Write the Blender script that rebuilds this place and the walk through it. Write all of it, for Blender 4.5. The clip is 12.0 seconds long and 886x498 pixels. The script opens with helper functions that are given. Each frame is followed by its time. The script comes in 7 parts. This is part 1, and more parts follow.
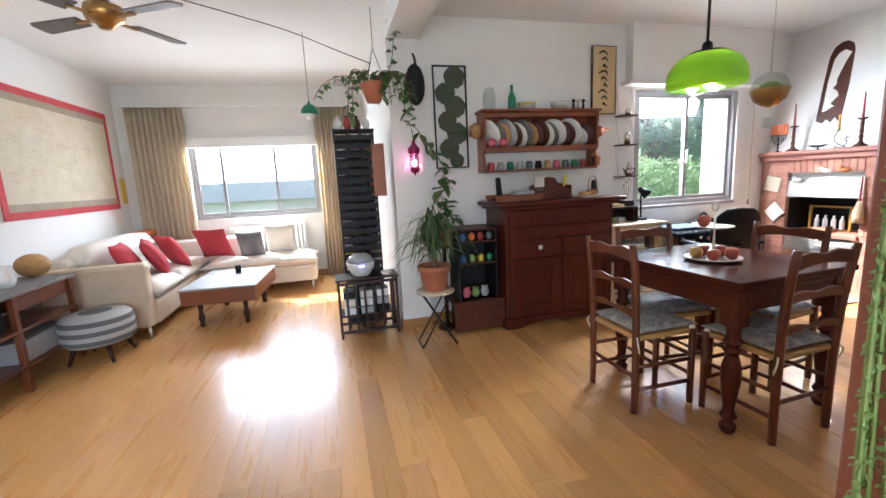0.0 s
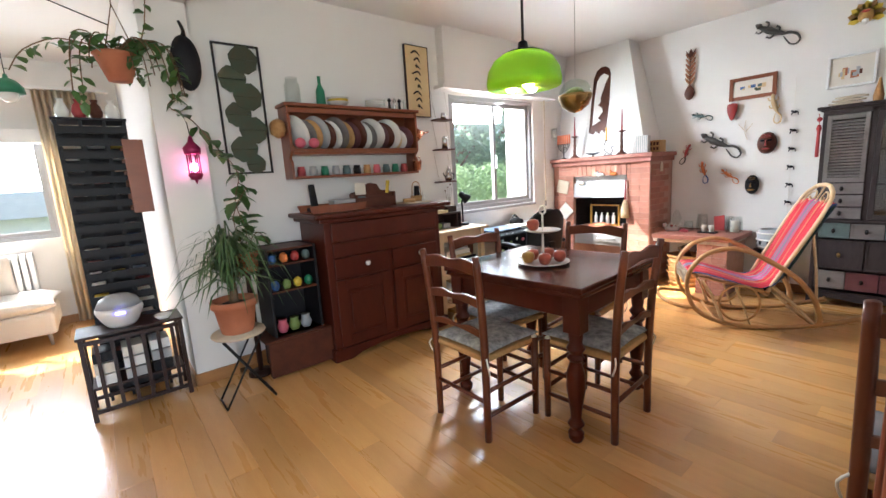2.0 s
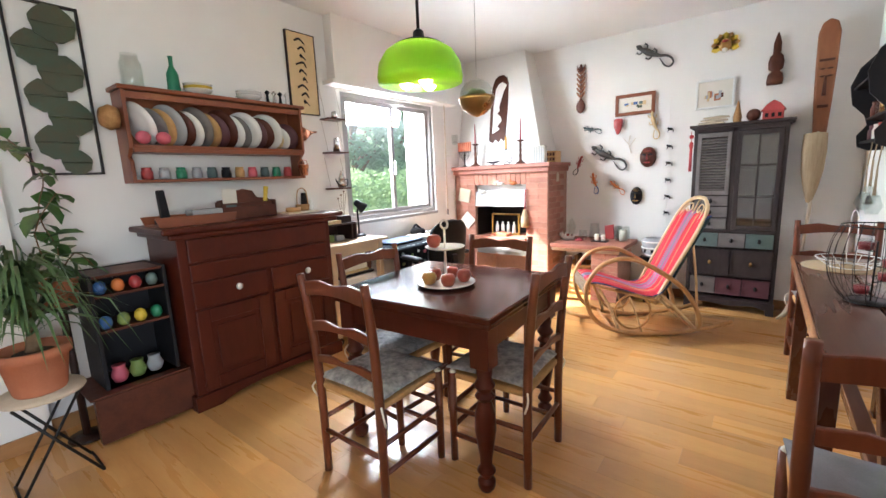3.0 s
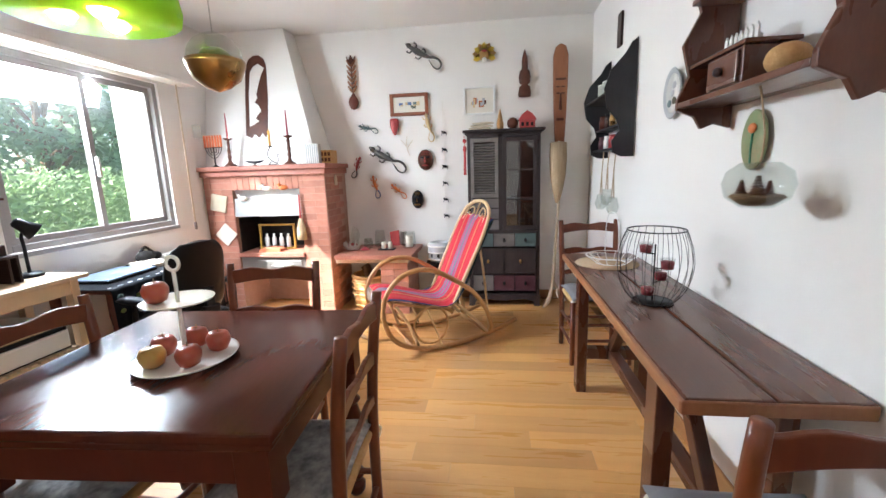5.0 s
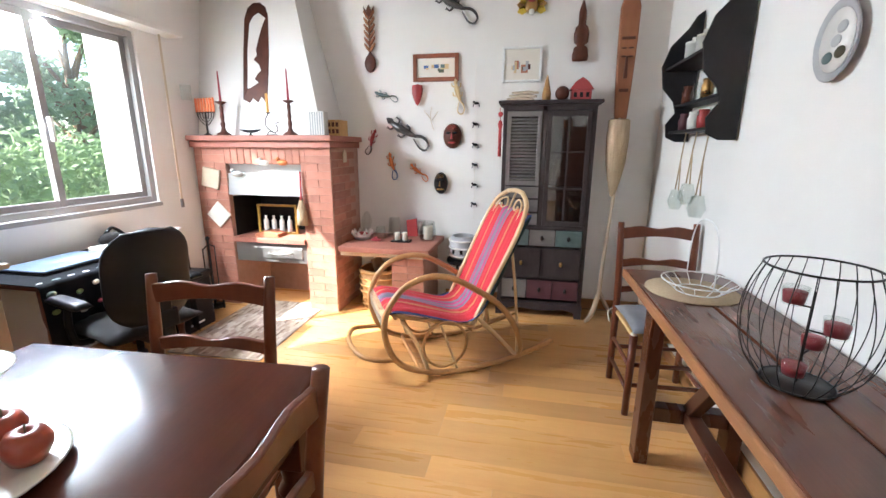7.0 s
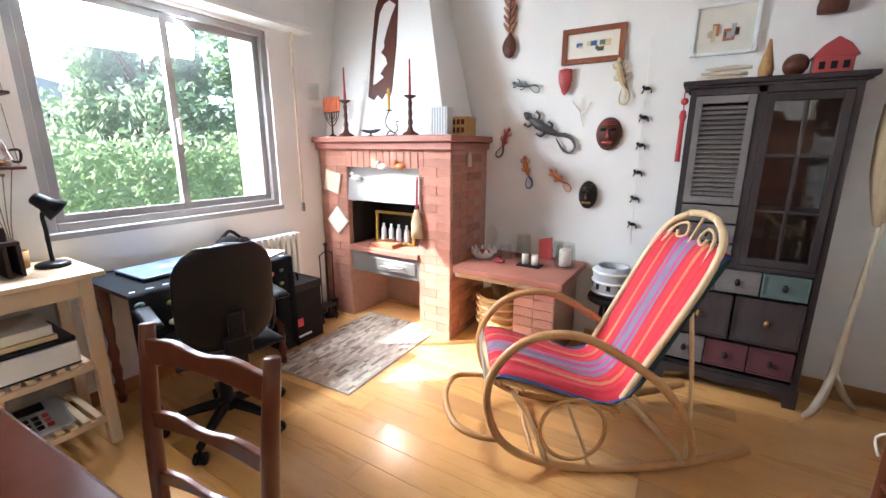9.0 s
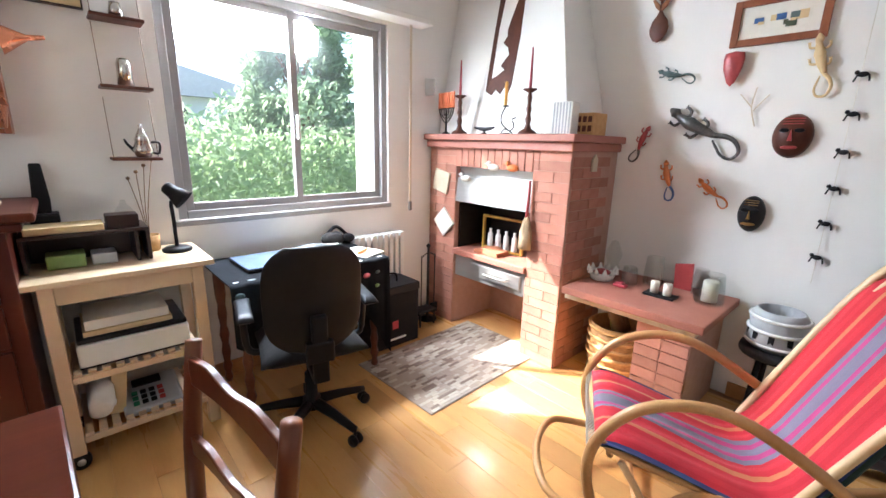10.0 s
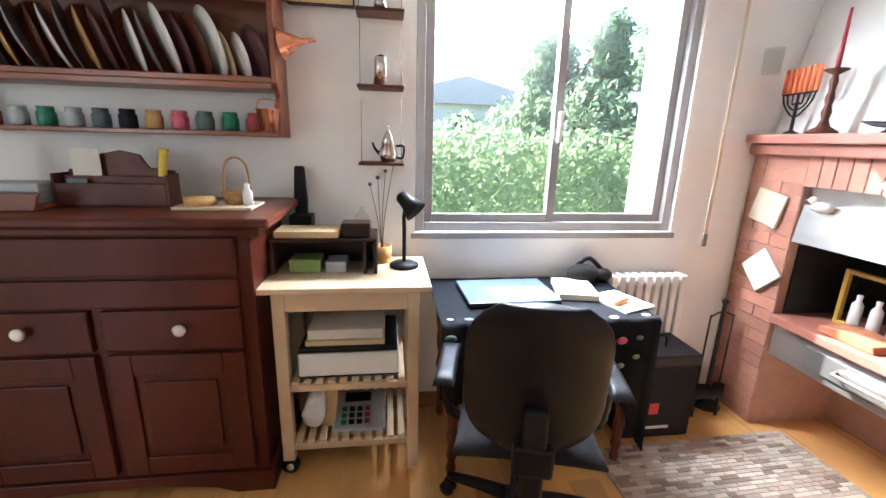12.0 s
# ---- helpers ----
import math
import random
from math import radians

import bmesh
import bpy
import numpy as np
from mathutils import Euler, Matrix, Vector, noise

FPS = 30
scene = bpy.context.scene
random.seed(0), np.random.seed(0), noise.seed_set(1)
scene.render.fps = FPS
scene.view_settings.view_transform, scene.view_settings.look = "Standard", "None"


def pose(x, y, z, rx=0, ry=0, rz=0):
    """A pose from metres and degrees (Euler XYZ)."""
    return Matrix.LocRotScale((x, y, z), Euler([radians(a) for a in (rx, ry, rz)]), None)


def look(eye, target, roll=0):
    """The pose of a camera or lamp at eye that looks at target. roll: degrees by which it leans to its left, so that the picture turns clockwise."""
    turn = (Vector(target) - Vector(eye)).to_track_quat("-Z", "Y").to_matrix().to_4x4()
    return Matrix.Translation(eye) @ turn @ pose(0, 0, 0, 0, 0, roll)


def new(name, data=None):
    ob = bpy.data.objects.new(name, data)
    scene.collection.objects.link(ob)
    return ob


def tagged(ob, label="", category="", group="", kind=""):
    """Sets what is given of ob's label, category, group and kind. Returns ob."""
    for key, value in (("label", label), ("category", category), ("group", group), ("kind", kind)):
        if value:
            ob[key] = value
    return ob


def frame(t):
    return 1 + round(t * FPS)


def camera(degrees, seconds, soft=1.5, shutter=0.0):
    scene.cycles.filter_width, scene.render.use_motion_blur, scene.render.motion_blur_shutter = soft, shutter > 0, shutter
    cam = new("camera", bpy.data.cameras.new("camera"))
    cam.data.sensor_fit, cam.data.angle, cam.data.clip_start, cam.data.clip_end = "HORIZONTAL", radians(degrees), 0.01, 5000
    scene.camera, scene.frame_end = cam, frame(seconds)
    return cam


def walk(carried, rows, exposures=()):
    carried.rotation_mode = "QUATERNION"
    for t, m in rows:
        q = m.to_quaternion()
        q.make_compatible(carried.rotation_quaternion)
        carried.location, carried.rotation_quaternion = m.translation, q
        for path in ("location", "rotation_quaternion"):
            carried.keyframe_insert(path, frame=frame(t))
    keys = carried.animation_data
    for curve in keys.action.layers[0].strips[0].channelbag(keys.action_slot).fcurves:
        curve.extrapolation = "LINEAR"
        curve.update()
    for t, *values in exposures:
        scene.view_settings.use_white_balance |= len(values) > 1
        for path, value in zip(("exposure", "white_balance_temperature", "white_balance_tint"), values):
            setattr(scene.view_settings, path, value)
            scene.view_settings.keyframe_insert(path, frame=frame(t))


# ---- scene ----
cam = camera(93.5, 12.0)
PATH = [
    (0, (0.133, 0.13, 1.401), (0.628, 2.04, 1.071), -2.8),
    (0.5, (0.165, 0.264, 1.403), (0.833, 2.12, 1.067), -3.3),
    (1, (0.182, 0.398, 1.418), (1.098, 2.144, 1.083), -4.0),
    (1.5, (0.239, 0.492, 1.405), (1.334, 2.132, 1.074), -3.9),
    (2, (0.335, 0.595, 1.389), (1.576, 2.125, 1.048), -3.5),
    (2.5, (0.496, 0.732, 1.384), (1.908, 2.106, 1.04), -2.9),
    (3, (0.634, 0.815, 1.401), (2.194, 2.02, 1.062), -2.3),
    (3.5, (0.776, 0.899, 1.413), (2.486, 1.88, 1.074), -1.9),
    (3.7, (0.838, 0.939, 1.42), (2.603, 1.815, 1.078), -1.9),
    (5.3, (1.294, 1.137, 1.418), (3.247, 1.345, 1.043), -1.9),
    (5.5, (1.374, 1.127, 1.412), (3.325, 1.353, 1.035), -1.8),
    (6, (1.547, 1.146, 1.43), (3.487, 1.398, 1.018), -0.8),
    (6.5, (1.723, 1.151, 1.419), (3.649, 1.46, 0.973), 0.2),
    (8.5, (2.435, 1.257, 1.435), (4.211, 2.047, 0.965), -0.9),
    (9, (2.605, 1.283, 1.428), (4.266, 2.294, 0.96), 0.2),
    (9.5, (2.765, 1.33, 1.447), (4.256, 2.576, 0.97), 1.5),
    (10, (2.878, 1.408, 1.444), (4.189, 2.838, 0.956), 1.5),
    (10.5, (2.998, 1.555, 1.421), (4.083, 3.159, 0.92), 1.5),
    (11, (3.09, 1.698, 1.434), (3.962, 3.422, 0.916), 1.1),
    (11.5, (3.156, 1.859, 1.455), (3.732, 3.703, 0.936), 1.1),
    (12, (3.199, 2.007, 1.445), (3.458, 3.926, 0.942), 1.6),
]
walk(cam, [(t, look(eye, target, roll)) for t, eye, target, roll in PATH],
     exposures=[(0.0, 2.1, 5650, 9), (1.0, 2.25, 5700, 9), (2.0, 2.25, 5900, 9), (3.2, 2.5, 5900, 9), (5.3, 2.3, 5850, 9), (6.5, 2.3, 5850, 9), (9.0, 2.25, 5750, 9), (10.5, 2.25, 5750, 9), (12.0, 2.4, 5750, 9)])
# daylight
SUN_DIR = Vector((0.78, -1.0, -1.17)).normalized()
world = bpy.data.worlds.new("sky")
scene.world = world
world.use_nodes = True
wn = world.node_tree.nodes
sky = wn.new("ShaderNodeTexSky")
sky.sky_type, sky.sun_disc = 'NISHITA', False
sky.dust_density, sky.air_density = 2.0, 1.0
sky.sun_elevation = math.asin(-SUN_DIR.z)
sky.sun_rotation = math.atan2(-SUN_DIR.x, -SUN_DIR.y)
world.node_tree.links.new(sky.outputs[0], wn["Background"].inputs[0])
wn["Background"].inputs[1].default_value = 0.15
sun = new("sun", bpy.data.lights.new("sun", 'SUN'))
sun.data.energy, sun.data.angle, sun.data.color = 5.0, radians(0.6), (1.0, 0.93, 0.82)
sun.matrix_world = look((0, 0, 8), Vector((0, 0, 8)) + SUN_DIR)


def window_light(name, at, aim, w, h, power):
    lamp = new(name, bpy.data.lights.new(name, 'AREA'))
    lamp.data.shape, lamp.data.size, lamp.data.size_y, lamp.data.energy = 'RECTANGLE', w, h, power
    lamp.data.color = (0.93, 0.97, 1.0)
    lamp.matrix_world = look(at, aim)
    return lamp


window_light("sky_light_dining", (3.80, 4.24, 2.10), (2.7, 0, -0.3), 0.90, 0.26, 25)
window_light("sky_light_living", (-0.88, 7.12, 1.80), (-0.88, 0, -0.5), 1.70, 0.62, 15)
# fill lamp added behind the camera, in an invented opening
window_light("fill_light_rear", (-0.6, -2.12, 1.45), (-0.6, 3, 0.6), 2.2, 1.6, 19)


# ---- materials ----
def mat(name, col, rough=0.6, col2=None, scale=8.0, fine=60.0, bump=0.15, metal=0.0, stretch=None, coat=0.0, rand=0.0, spec=0.5, dist=0.004, sheen=0.0):
    """Base colour mixed at two scales, roughness variation and fine relief."""
    m = bpy.data.materials.new(name)
    m.use_nodes = True
    nt, n = m.node_tree, m.node_tree.nodes
    b = n["Principled BSDF"]
    tc = n.new("ShaderNodeTexCoord")
    mp = n.new("ShaderNodeMapping")
    if stretch:
        mp.inputs[3].default_value = stretch
    nt.links.new(tc.outputs["Object"], mp.inputs[0])
    a, f = n.new("ShaderNodeTexNoise"), n.new("ShaderNodeTexNoise")
    a.inputs["Scale"].default_value, f.inputs["Scale"].default_value = scale, fine
    a.inputs["Detail"].default_value, f.inputs["Detail"].default_value = 6, 4
    nt.links.new(mp.outputs[0], a.inputs["Vector"])
    nt.links.new(mp.outputs[0], f.inputs["Vector"])
    mix = n.new("ShaderNodeMix")
    mix.data_type = 'RGBA'
    c2 = col2 or tuple(c * 0.8 for c in col)
    mix.inputs[6].default_value, mix.inputs[7].default_value = (*col, 1), (*c2, 1)
    ad = n.new("ShaderNodeMath")
    ad.operation = 'MULTIPLY_ADD'
    nt.links.new(f.outputs["Fac"], ad.inputs[0])
    ad.inputs[1].default_value = 0.6
    sb = n.new("ShaderNodeMath")
    sb.operation = 'MULTIPLY_ADD'
    nt.links.new(a.outputs["Fac"], sb.inputs[0])
    sb.inputs[1].default_value, sb.inputs[2].default_value = 1.6, -0.65
    nt.links.new(sb.outputs[0], ad.inputs[2])
    ad.use_clamp = True
    nt.links.new(ad.outputs[0], mix.inputs[0])
    out = mix.outputs[2]
    if rand:
        oi = n.new("ShaderNodeObjectInfo")
        hs = n.new("ShaderNodeHueSaturation")
        mr = n.new("ShaderNodeMapRange")
        mr.inputs[3].default_value, mr.inputs[4].default_value = 1 - rand, 1 + rand
        nt.links.new(oi.outputs["Random"], mr.inputs[0])
        nt.links.new(mr.outputs[0], hs.inputs["Value"])
        nt.links.new(out, hs.inputs["Color"])
        out = hs.outputs[0]
    nt.links.new(out, b.inputs["Base Color"])
    rr = n.new("ShaderNodeMapRange")
    rr.inputs[3].default_value, rr.inputs[4].default_value = max(rough - 0.08, 0.02), min(rough + 0.1, 1)
    nt.links.new(a.outputs["Fac"], rr.inputs[0])
    nt.links.new(rr.outputs[0], b.inputs["Roughness"])
    b.inputs["Metallic"].default_value = metal
    b.inputs["Coat Weight"].default_value = coat
    b.inputs["Coat Roughness"].default_value = 0.12
    b.inputs["Specular IOR Level"].default_value = spec
    b.inputs["Sheen Weight"].default_value = sheen
    if bump:
        bu = n.new("ShaderNodeBump")
        bu.inputs["Strength"].default_value, bu.inputs["Distance"].default_value = bump, dist
        nt.links.new(f.outputs["Fac"], bu.inputs["Height"])
        nt.links.new(bu.outputs[0], b.inputs["Normal"])
    return m


def glass(name, col=(1, 1, 1), rough=0.0, ior=1.45):
    m = bpy.data.materials.new(name)
    m.use_nodes = True
    b = m.node_tree.nodes["Principled BSDF"]
    b.inputs["Base Color"].default_value = (*col, 1)
    b.inputs["Roughness"].default_value = rough
    b.inputs["Transmission Weight"].default_value = 1
    b.inputs["IOR"].default_value = ior
    return m


def glow(name, col, power):
    m = bpy.data.materials.new(name)
    m.use_nodes = True
    b = m.node_tree.nodes["Principled BSDF"]
    b.inputs["Base Color"].default_value = (*col, 1)
    b.inputs["Emission Color"].default_value = (*col, 1)
    b.inputs["Emission Strength"].default_value = power
    return m


def stripes(name, cols, axis=0, width=0.03, rough=0.85):
    """Woven stripes: bands of colour across one object axis, with a thread relief."""
    m = mat(name, cols[0], rough, scale=30, fine=260, bump=0.5, sheen=0.05, spec=0.25)
    nt, n = m.node_tree, m.node_tree.nodes
    b = n["Principled BSDF"]
    tc, sp = n.new("ShaderNodeTexCoord"), n.new("ShaderNodeSeparateXYZ")
    nt.links.new(tc.outputs["Object"], sp.inputs[0])
    md = n.new("ShaderNodeMath")
    md.operation = 'PINGPONG'
    md.inputs[1].default_value = width * len(cols)
    ofs = n.new("ShaderNodeMath")
    ofs.operation = 'ADD'
    ofs.inputs[1].default_value = 10 * width * len(cols)
    nt.links.new(sp.outputs[axis], ofs.inputs[0])
    nt.links.new(ofs.outputs[0], md.inputs[0])
    dv = n.new("ShaderNodeMath")
    dv.operation = 'DIVIDE'
    dv.inputs[1].default_value = width * len(cols)
    nt.links.new(md.outputs[0], dv.inputs[0])
    rp = n.new("ShaderNodeValToRGB")
    rp.color_ramp.interpolation = 'CONSTANT'
    el = rp.color_ramp.elements
    el[0].color = (*cols[0], 1)
    el[1].position, el[1].color = 1 / len(cols), (*cols[1], 1)
    for i, c in enumerate(cols[2:], 2):
        e = el.new(i / len(cols))
        e.color = (*c, 1)
    nt.links.new(dv.outputs[0], rp.inputs[0])
    nz = n.new("ShaderNodeTexNoise")
    nz.inputs["Scale"].default_value = 180
    nt.links.new(tc.outputs["Object"], nz.inputs["Vector"])
    mx = n.new("ShaderNodeMix")
    mx.data_type, mx.blend_type = 'RGBA', 'MULTIPLY'
    mx.inputs[0].default_value = 0.25
    nt.links.new(rp.outputs[0], mx.inputs[6])
    nt.links.new(nz.outputs["Color"], mx.inputs[7])
    nt.links.new(mx.outputs[2], b.inputs["Base Color"])
    return m


WALL = mat("wall_paint", (0.80, 0.78, 0.745), 0.85, (0.76, 0.735, 0.70), scale=1.3, fine=140, bump=0.12, spec=0.25, dist=0.002)
CEIL = mat("ceiling_paint", (0.82, 0.81, 0.79), 0.9, (0.78, 0.77, 0.75), scale=1.0, fine=120, bump=0.08, spec=0.2, dist=0.002)
PLANK = mat("oiled_oak_planks", (0.63, 0.345, 0.12), 0.28, (0.52, 0.26, 0.08), scale=2.2, fine=26, bump=0.05, stretch=(6, 0.5, 1), coat=0.35, rand=0.16, dist=0.001)
SKIRT = mat("skirting_wood", (0.40, 0.20, 0.07), 0.4, (0.30, 0.14, 0.045), scale=3, fine=40, stretch=(1, 1, 6))
MAHOG = mat("mahogany_varnish", (0.10, 0.019, 0.009), 0.34, (0.045, 0.009, 0.005), scale=3, fine=30, bump=0.06, stretch=(1, 1, 0.25), spec=0.25)
TABLEW = mat("table_varnish", (0.085, 0.02, 0.011), 0.17, (0.05, 0.013, 0.008), scale=2.5, fine=34, bump=0.03, stretch=(0.3, 3, 1), coat=0.0, spec=0.15)
CHAIRW = mat("chair_wood", (0.18, 0.048, 0.018), 0.32, (0.09, 0.024, 0.010), scale=5, fine=50, bump=0.08, stretch=(1, 1, 0.2), coat=0.2, spec=0.35)
BENCHW = mat("bench_walnut", (0.125, 0.043, 0.022), 0.27, (0.065, 0.022, 0.012), scale=3, fine=40, bump=0.07, stretch=(0.25, 3, 1), coat=0.1, spec=0.35)
BENCHE = mat("worn_edge_wood", (0.34, 0.15, 0.06), 0.4, (0.18, 0.07, 0.03), scale=6, fine=50, stretch=(0.3, 1, 1))
RACKW = mat("rack_pine_stained", (0.26, 0.075, 0.025), 0.4, (0.16, 0.042, 0.015), scale=4, fine=40, stretch=(0.3, 1, 1), coat=0.2)
BIRCH = mat("birch_trolley_wood", (0.66, 0.50, 0.33), 0.5, (0.58, 0.42, 0.26), scale=3, fine=36, stretch=(1, 1, 0.25))
BLACKW = mat("black_painted_wood", (0.010, 0.010, 0.013), 0.5, (0.02, 0.018, 0.019), scale=6, fine=60, spec=0.25)
DARKW = mat("dark_bamboo_wood", (0.035, 0.013, 0.009), 0.4, (0.016, 0.007, 0.005), scale=6, fine=60, stretch=(1, 1, 0.3), coat=0.1, spec=0.3)
GREYW = mat("washed_grey_wood", (0.055, 0.042, 0.042), 0.55, (0.026, 0.019, 0.019), scale=6, fine=46, stretch=(1, 1, 0.3), bump=0.3, spec=0.3)
GREYW2 = mat("pale_grey_wood", (0.20, 0.18, 0.17), 0.6, (0.12, 0.105, 0.10), scale=9, fine=60, stretch=(1, 0.3, 1), bump=0.3)
RATTAN = mat("rattan_cane", (0.56, 0.31, 0.12), 0.42, (0.40, 0.20, 0.07), scale=7, fine=50, bump=0.15, coat=0.15)
RATTANP = mat("pale_cane", (0.68, 0.50, 0.28), 0.45, (0.56, 0.38, 0.2), scale=7, fine=50, bump=0.15)
BRICK = mat("red_brick", (0.44, 0.21, 0.15), 0.8, (0.36, 0.155, 0.105), scale=14, fine=120, bump=0.4, rand=0.16, spec=0.25)
BRICKT = mat("terracotta_slab", (0.37, 0.145, 0.10), 0.6, (0.30, 0.11, 0.075), scale=6, fine=70, bump=0.25)
MORTAR = mat("mortar", (0.47, 0.29, 0.22), 0.9, (0.40, 0.23, 0.17), scale=20, fine=160, bump=0.4)
STEEL = mat("brushed_steel", (0.56, 0.55, 0.53), 0.35, (0.45, 0.44, 0.43), scale=4, fine=90, stretch=(1, 0.1, 4), metal=0.85, bump=0.05)
ALU = mat("window_aluminium", (0.36, 0.345, 0.34), 0.5, (0.30, 0.29, 0.285), scale=5, fine=80, metal=0.3, bump=0.04)
WHITEP = mat("white_enamel", (0.8, 0.8, 0.78), 0.4, (0.76, 0.76, 0.74), scale=4, fine=60, bump=0.03)
BLACKM = mat("black_iron", (0.015, 0.014, 0.014), 0.45, (0.028, 0.025, 0.023), scale=12, fine=90, metal=0.5)
BLACKP = mat("black_plastic", (0.006, 0.006, 0.008), 0.42, (0.010, 0.010, 0.012), scale=12, fine=200, bump=0.1, spec=0.2)
BLACKF = mat("black_fabric", (0.012, 0.011, 0.012), 0.9, (0.02, 0.018, 0.018), scale=20, fine=280, bump=0.5, sheen=0.03, spec=0.2)
GREYP = mat("grey_plastic", (0.40, 0.41, 0.42), 0.45, (0.34, 0.35, 0.36), scale=6, fine=120, bump=0.05)
CREAMF = mat("cream_sofa_fabric", (0.78, 0.71, 0.62), 0.92, (0.70, 0.63, 0.54), scale=5, fine=240, bump=0.4, sheen=0.2)
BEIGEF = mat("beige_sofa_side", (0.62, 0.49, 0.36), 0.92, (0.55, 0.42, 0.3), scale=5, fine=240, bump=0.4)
CURTAIN = mat("linen_curtain", (0.82, 0.74, 0.60), 0.9, (0.75, 0.66, 0.51), scale=6, fine=200, bump=0.3, stretch=(4, 4, 0.4))
REDF = mat("red_cushion_fabric", (0.52, 0.055, 0.075), 0.9, (0.42, 0.04, 0.055), scale=9, fine=220, bump=0.4)
GREYF = mat("grey_seat_fabric", (0.23, 0.225, 0.24), 0.92, (0.15, 0.148, 0.16), scale=8, fine=220, bump=0.4)
CUSHION = mat("grey_patterned_cushion", (0.50, 0.49, 0.47), 0.9, (0.085, 0.09, 0.10), scale=26, fine=60, bump=0.3)
RUSH = mat("woven_rush", (0.55, 0.33, 0.13), 0.8, (0.42, 0.23, 0.08), scale=30, fine=120, bump=0.6)
TERRA = mat("terracotta_pot", (0.46, 0.17, 0.085), 0.8, (0.38, 0.13, 0.065), scale=9, fine=90, bump=0.25)
SOIL = mat("potting_soil", (0.035, 0.022, 0.014), 0.95, (0.06, 0.04, 0.026), scale=40, fine=140, bump=0.8)
LEAF = mat("green_leaf", (0.075, 0.16, 0.035), 0.45, (0.04, 0.10, 0.022), scale=14, fine=70, bump=0.15, rand=0.2)
LEAFP = mat("palm_leaf", (0.10, 0.17, 0.06), 0.5, (0.055, 0.11, 0.035), scale=14, fine=70)
LEAFT = mat("trailing_leaf", (0.22, 0.30, 0.085), 0.5, (0.15, 0.22, 0.05), scale=20, fine=70)
LEAFD = mat("bronzed_metal_leaf", (0.05, 0.085, 0.055), 0.45, (0.085, 0.065, 0.035), scale=12, fine=70, metal=0.4)
STEM = mat("plant_stem", (0.19, 0.12, 0.06), 0.8, (0.12, 0.07, 0.035), scale=20, fine=90, bump=0.4)
BRASS = mat("aged_brass", (0.44, 0.27, 0.10), 0.28, (0.34, 0.2, 0.07), scale=8, fine=80, metal=0.9, bump=0.05)
COPPER = mat("copper", (0.70, 0.30, 0.17), 0.25, (0.58, 0.23, 0.12), scale=8, fine=80, metal=0.9, bump=0.05)
WHITEC = mat("white_ceramic", (0.80, 0.79, 0.75), 0.22, (0.74, 0.73, 0.69), scale=6, fine=60, bump=0.03, coat=0.3)
APPLE = mat("red_apple_skin", (0.36, 0.03, 0.026), 0.3, (0.42, 0.13, 0.045), scale=9, fine=60, bump=0.03, coat=0.2)
APPLEG = mat("yellow_apple_skin", (0.46, 0.36, 0.07), 0.32, (0.45, 0.14, 0.05), scale=9, fine=60, bump=0.03)
WAX = mat("cream_wax", (0.80, 0.76, 0.66), 0.5, (0.76, 0.71, 0.6), scale=8, fine=60, bump=0.03)
REDWAX = mat("red_wax", (0.35, 0.03, 0.045), 0.45, (0.27, 0.02, 0.03), scale=8, fine=60, bump=0.03)
ORWAX = mat("orange_wax", (0.80, 0.22, 0.09), 0.5, (0.72, 0.17, 0.06), scale=8, fine=60, bump=0.03)
YELWAX = mat("amber_wax", (0.72, 0.36, 0.06), 0.5, (0.64, 0.3, 0.05), scale=8, fine=60, bump=0.03)
GLASS = glass("clear_glass")
gt = GLASS.node_tree
tg, gg, mg = (gt.nodes.new(k) for k in ("ShaderNodeBsdfTransparent", "ShaderNodeBsdfGlossy", "ShaderNodeMixShader"))
tg.inputs[0].default_value = (0.94, 0.96, 0.95, 1)
gg.inputs["Roughness"].default_value = 0.03
mg.inputs[0].default_value = 0.08
gt.links.new(tg.outputs[0], mg.inputs[1])
gt.links.new(gg.outputs[0], mg.inputs[2])
gt.links.new(mg.outputs[0], gt.nodes["Material Output"].inputs[0])
THIN = glass("thin_hazed_pane", ior=1.02)
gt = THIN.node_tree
# pale uneven veil mixed into the panes, standing in for haze outside
haze_veil, mg = gt.nodes.new("ShaderNodeBsdfTranslucent"), gt.nodes.new("ShaderNodeMixShader")
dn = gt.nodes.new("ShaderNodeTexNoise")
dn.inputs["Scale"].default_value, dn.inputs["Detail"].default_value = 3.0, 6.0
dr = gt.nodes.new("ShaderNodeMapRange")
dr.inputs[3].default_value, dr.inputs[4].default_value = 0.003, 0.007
haze_veil.inputs[0].default_value = (0.80, 0.82, 0.82, 1)
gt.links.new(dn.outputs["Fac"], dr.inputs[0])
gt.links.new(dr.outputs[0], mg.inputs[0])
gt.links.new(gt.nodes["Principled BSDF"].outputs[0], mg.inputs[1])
gt.links.new(haze_veil.outputs[0], mg.inputs[2])
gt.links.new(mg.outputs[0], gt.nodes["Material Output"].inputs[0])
PAPER = mat("paper", (0.74, 0.70, 0.62), 0.85, (0.68, 0.63, 0.54), scale=7, fine=80, bump=0.05)
PARCH = mat("old_parchment", (0.62, 0.54, 0.41), 0.85, (0.50, 0.42, 0.30), scale=7, fine=60, bump=0.1)
SCROLL = mat("tan_scroll_paper", (0.66, 0.5, 0.28), 0.8, (0.56, 0.41, 0.21), scale=6, fine=70, bump=0.1)
REDCL = mat("red_border_cloth", (0.55, 0.07, 0.075), 0.85, (0.45, 0.05, 0.055), scale=9, fine=160, bump=0.3)
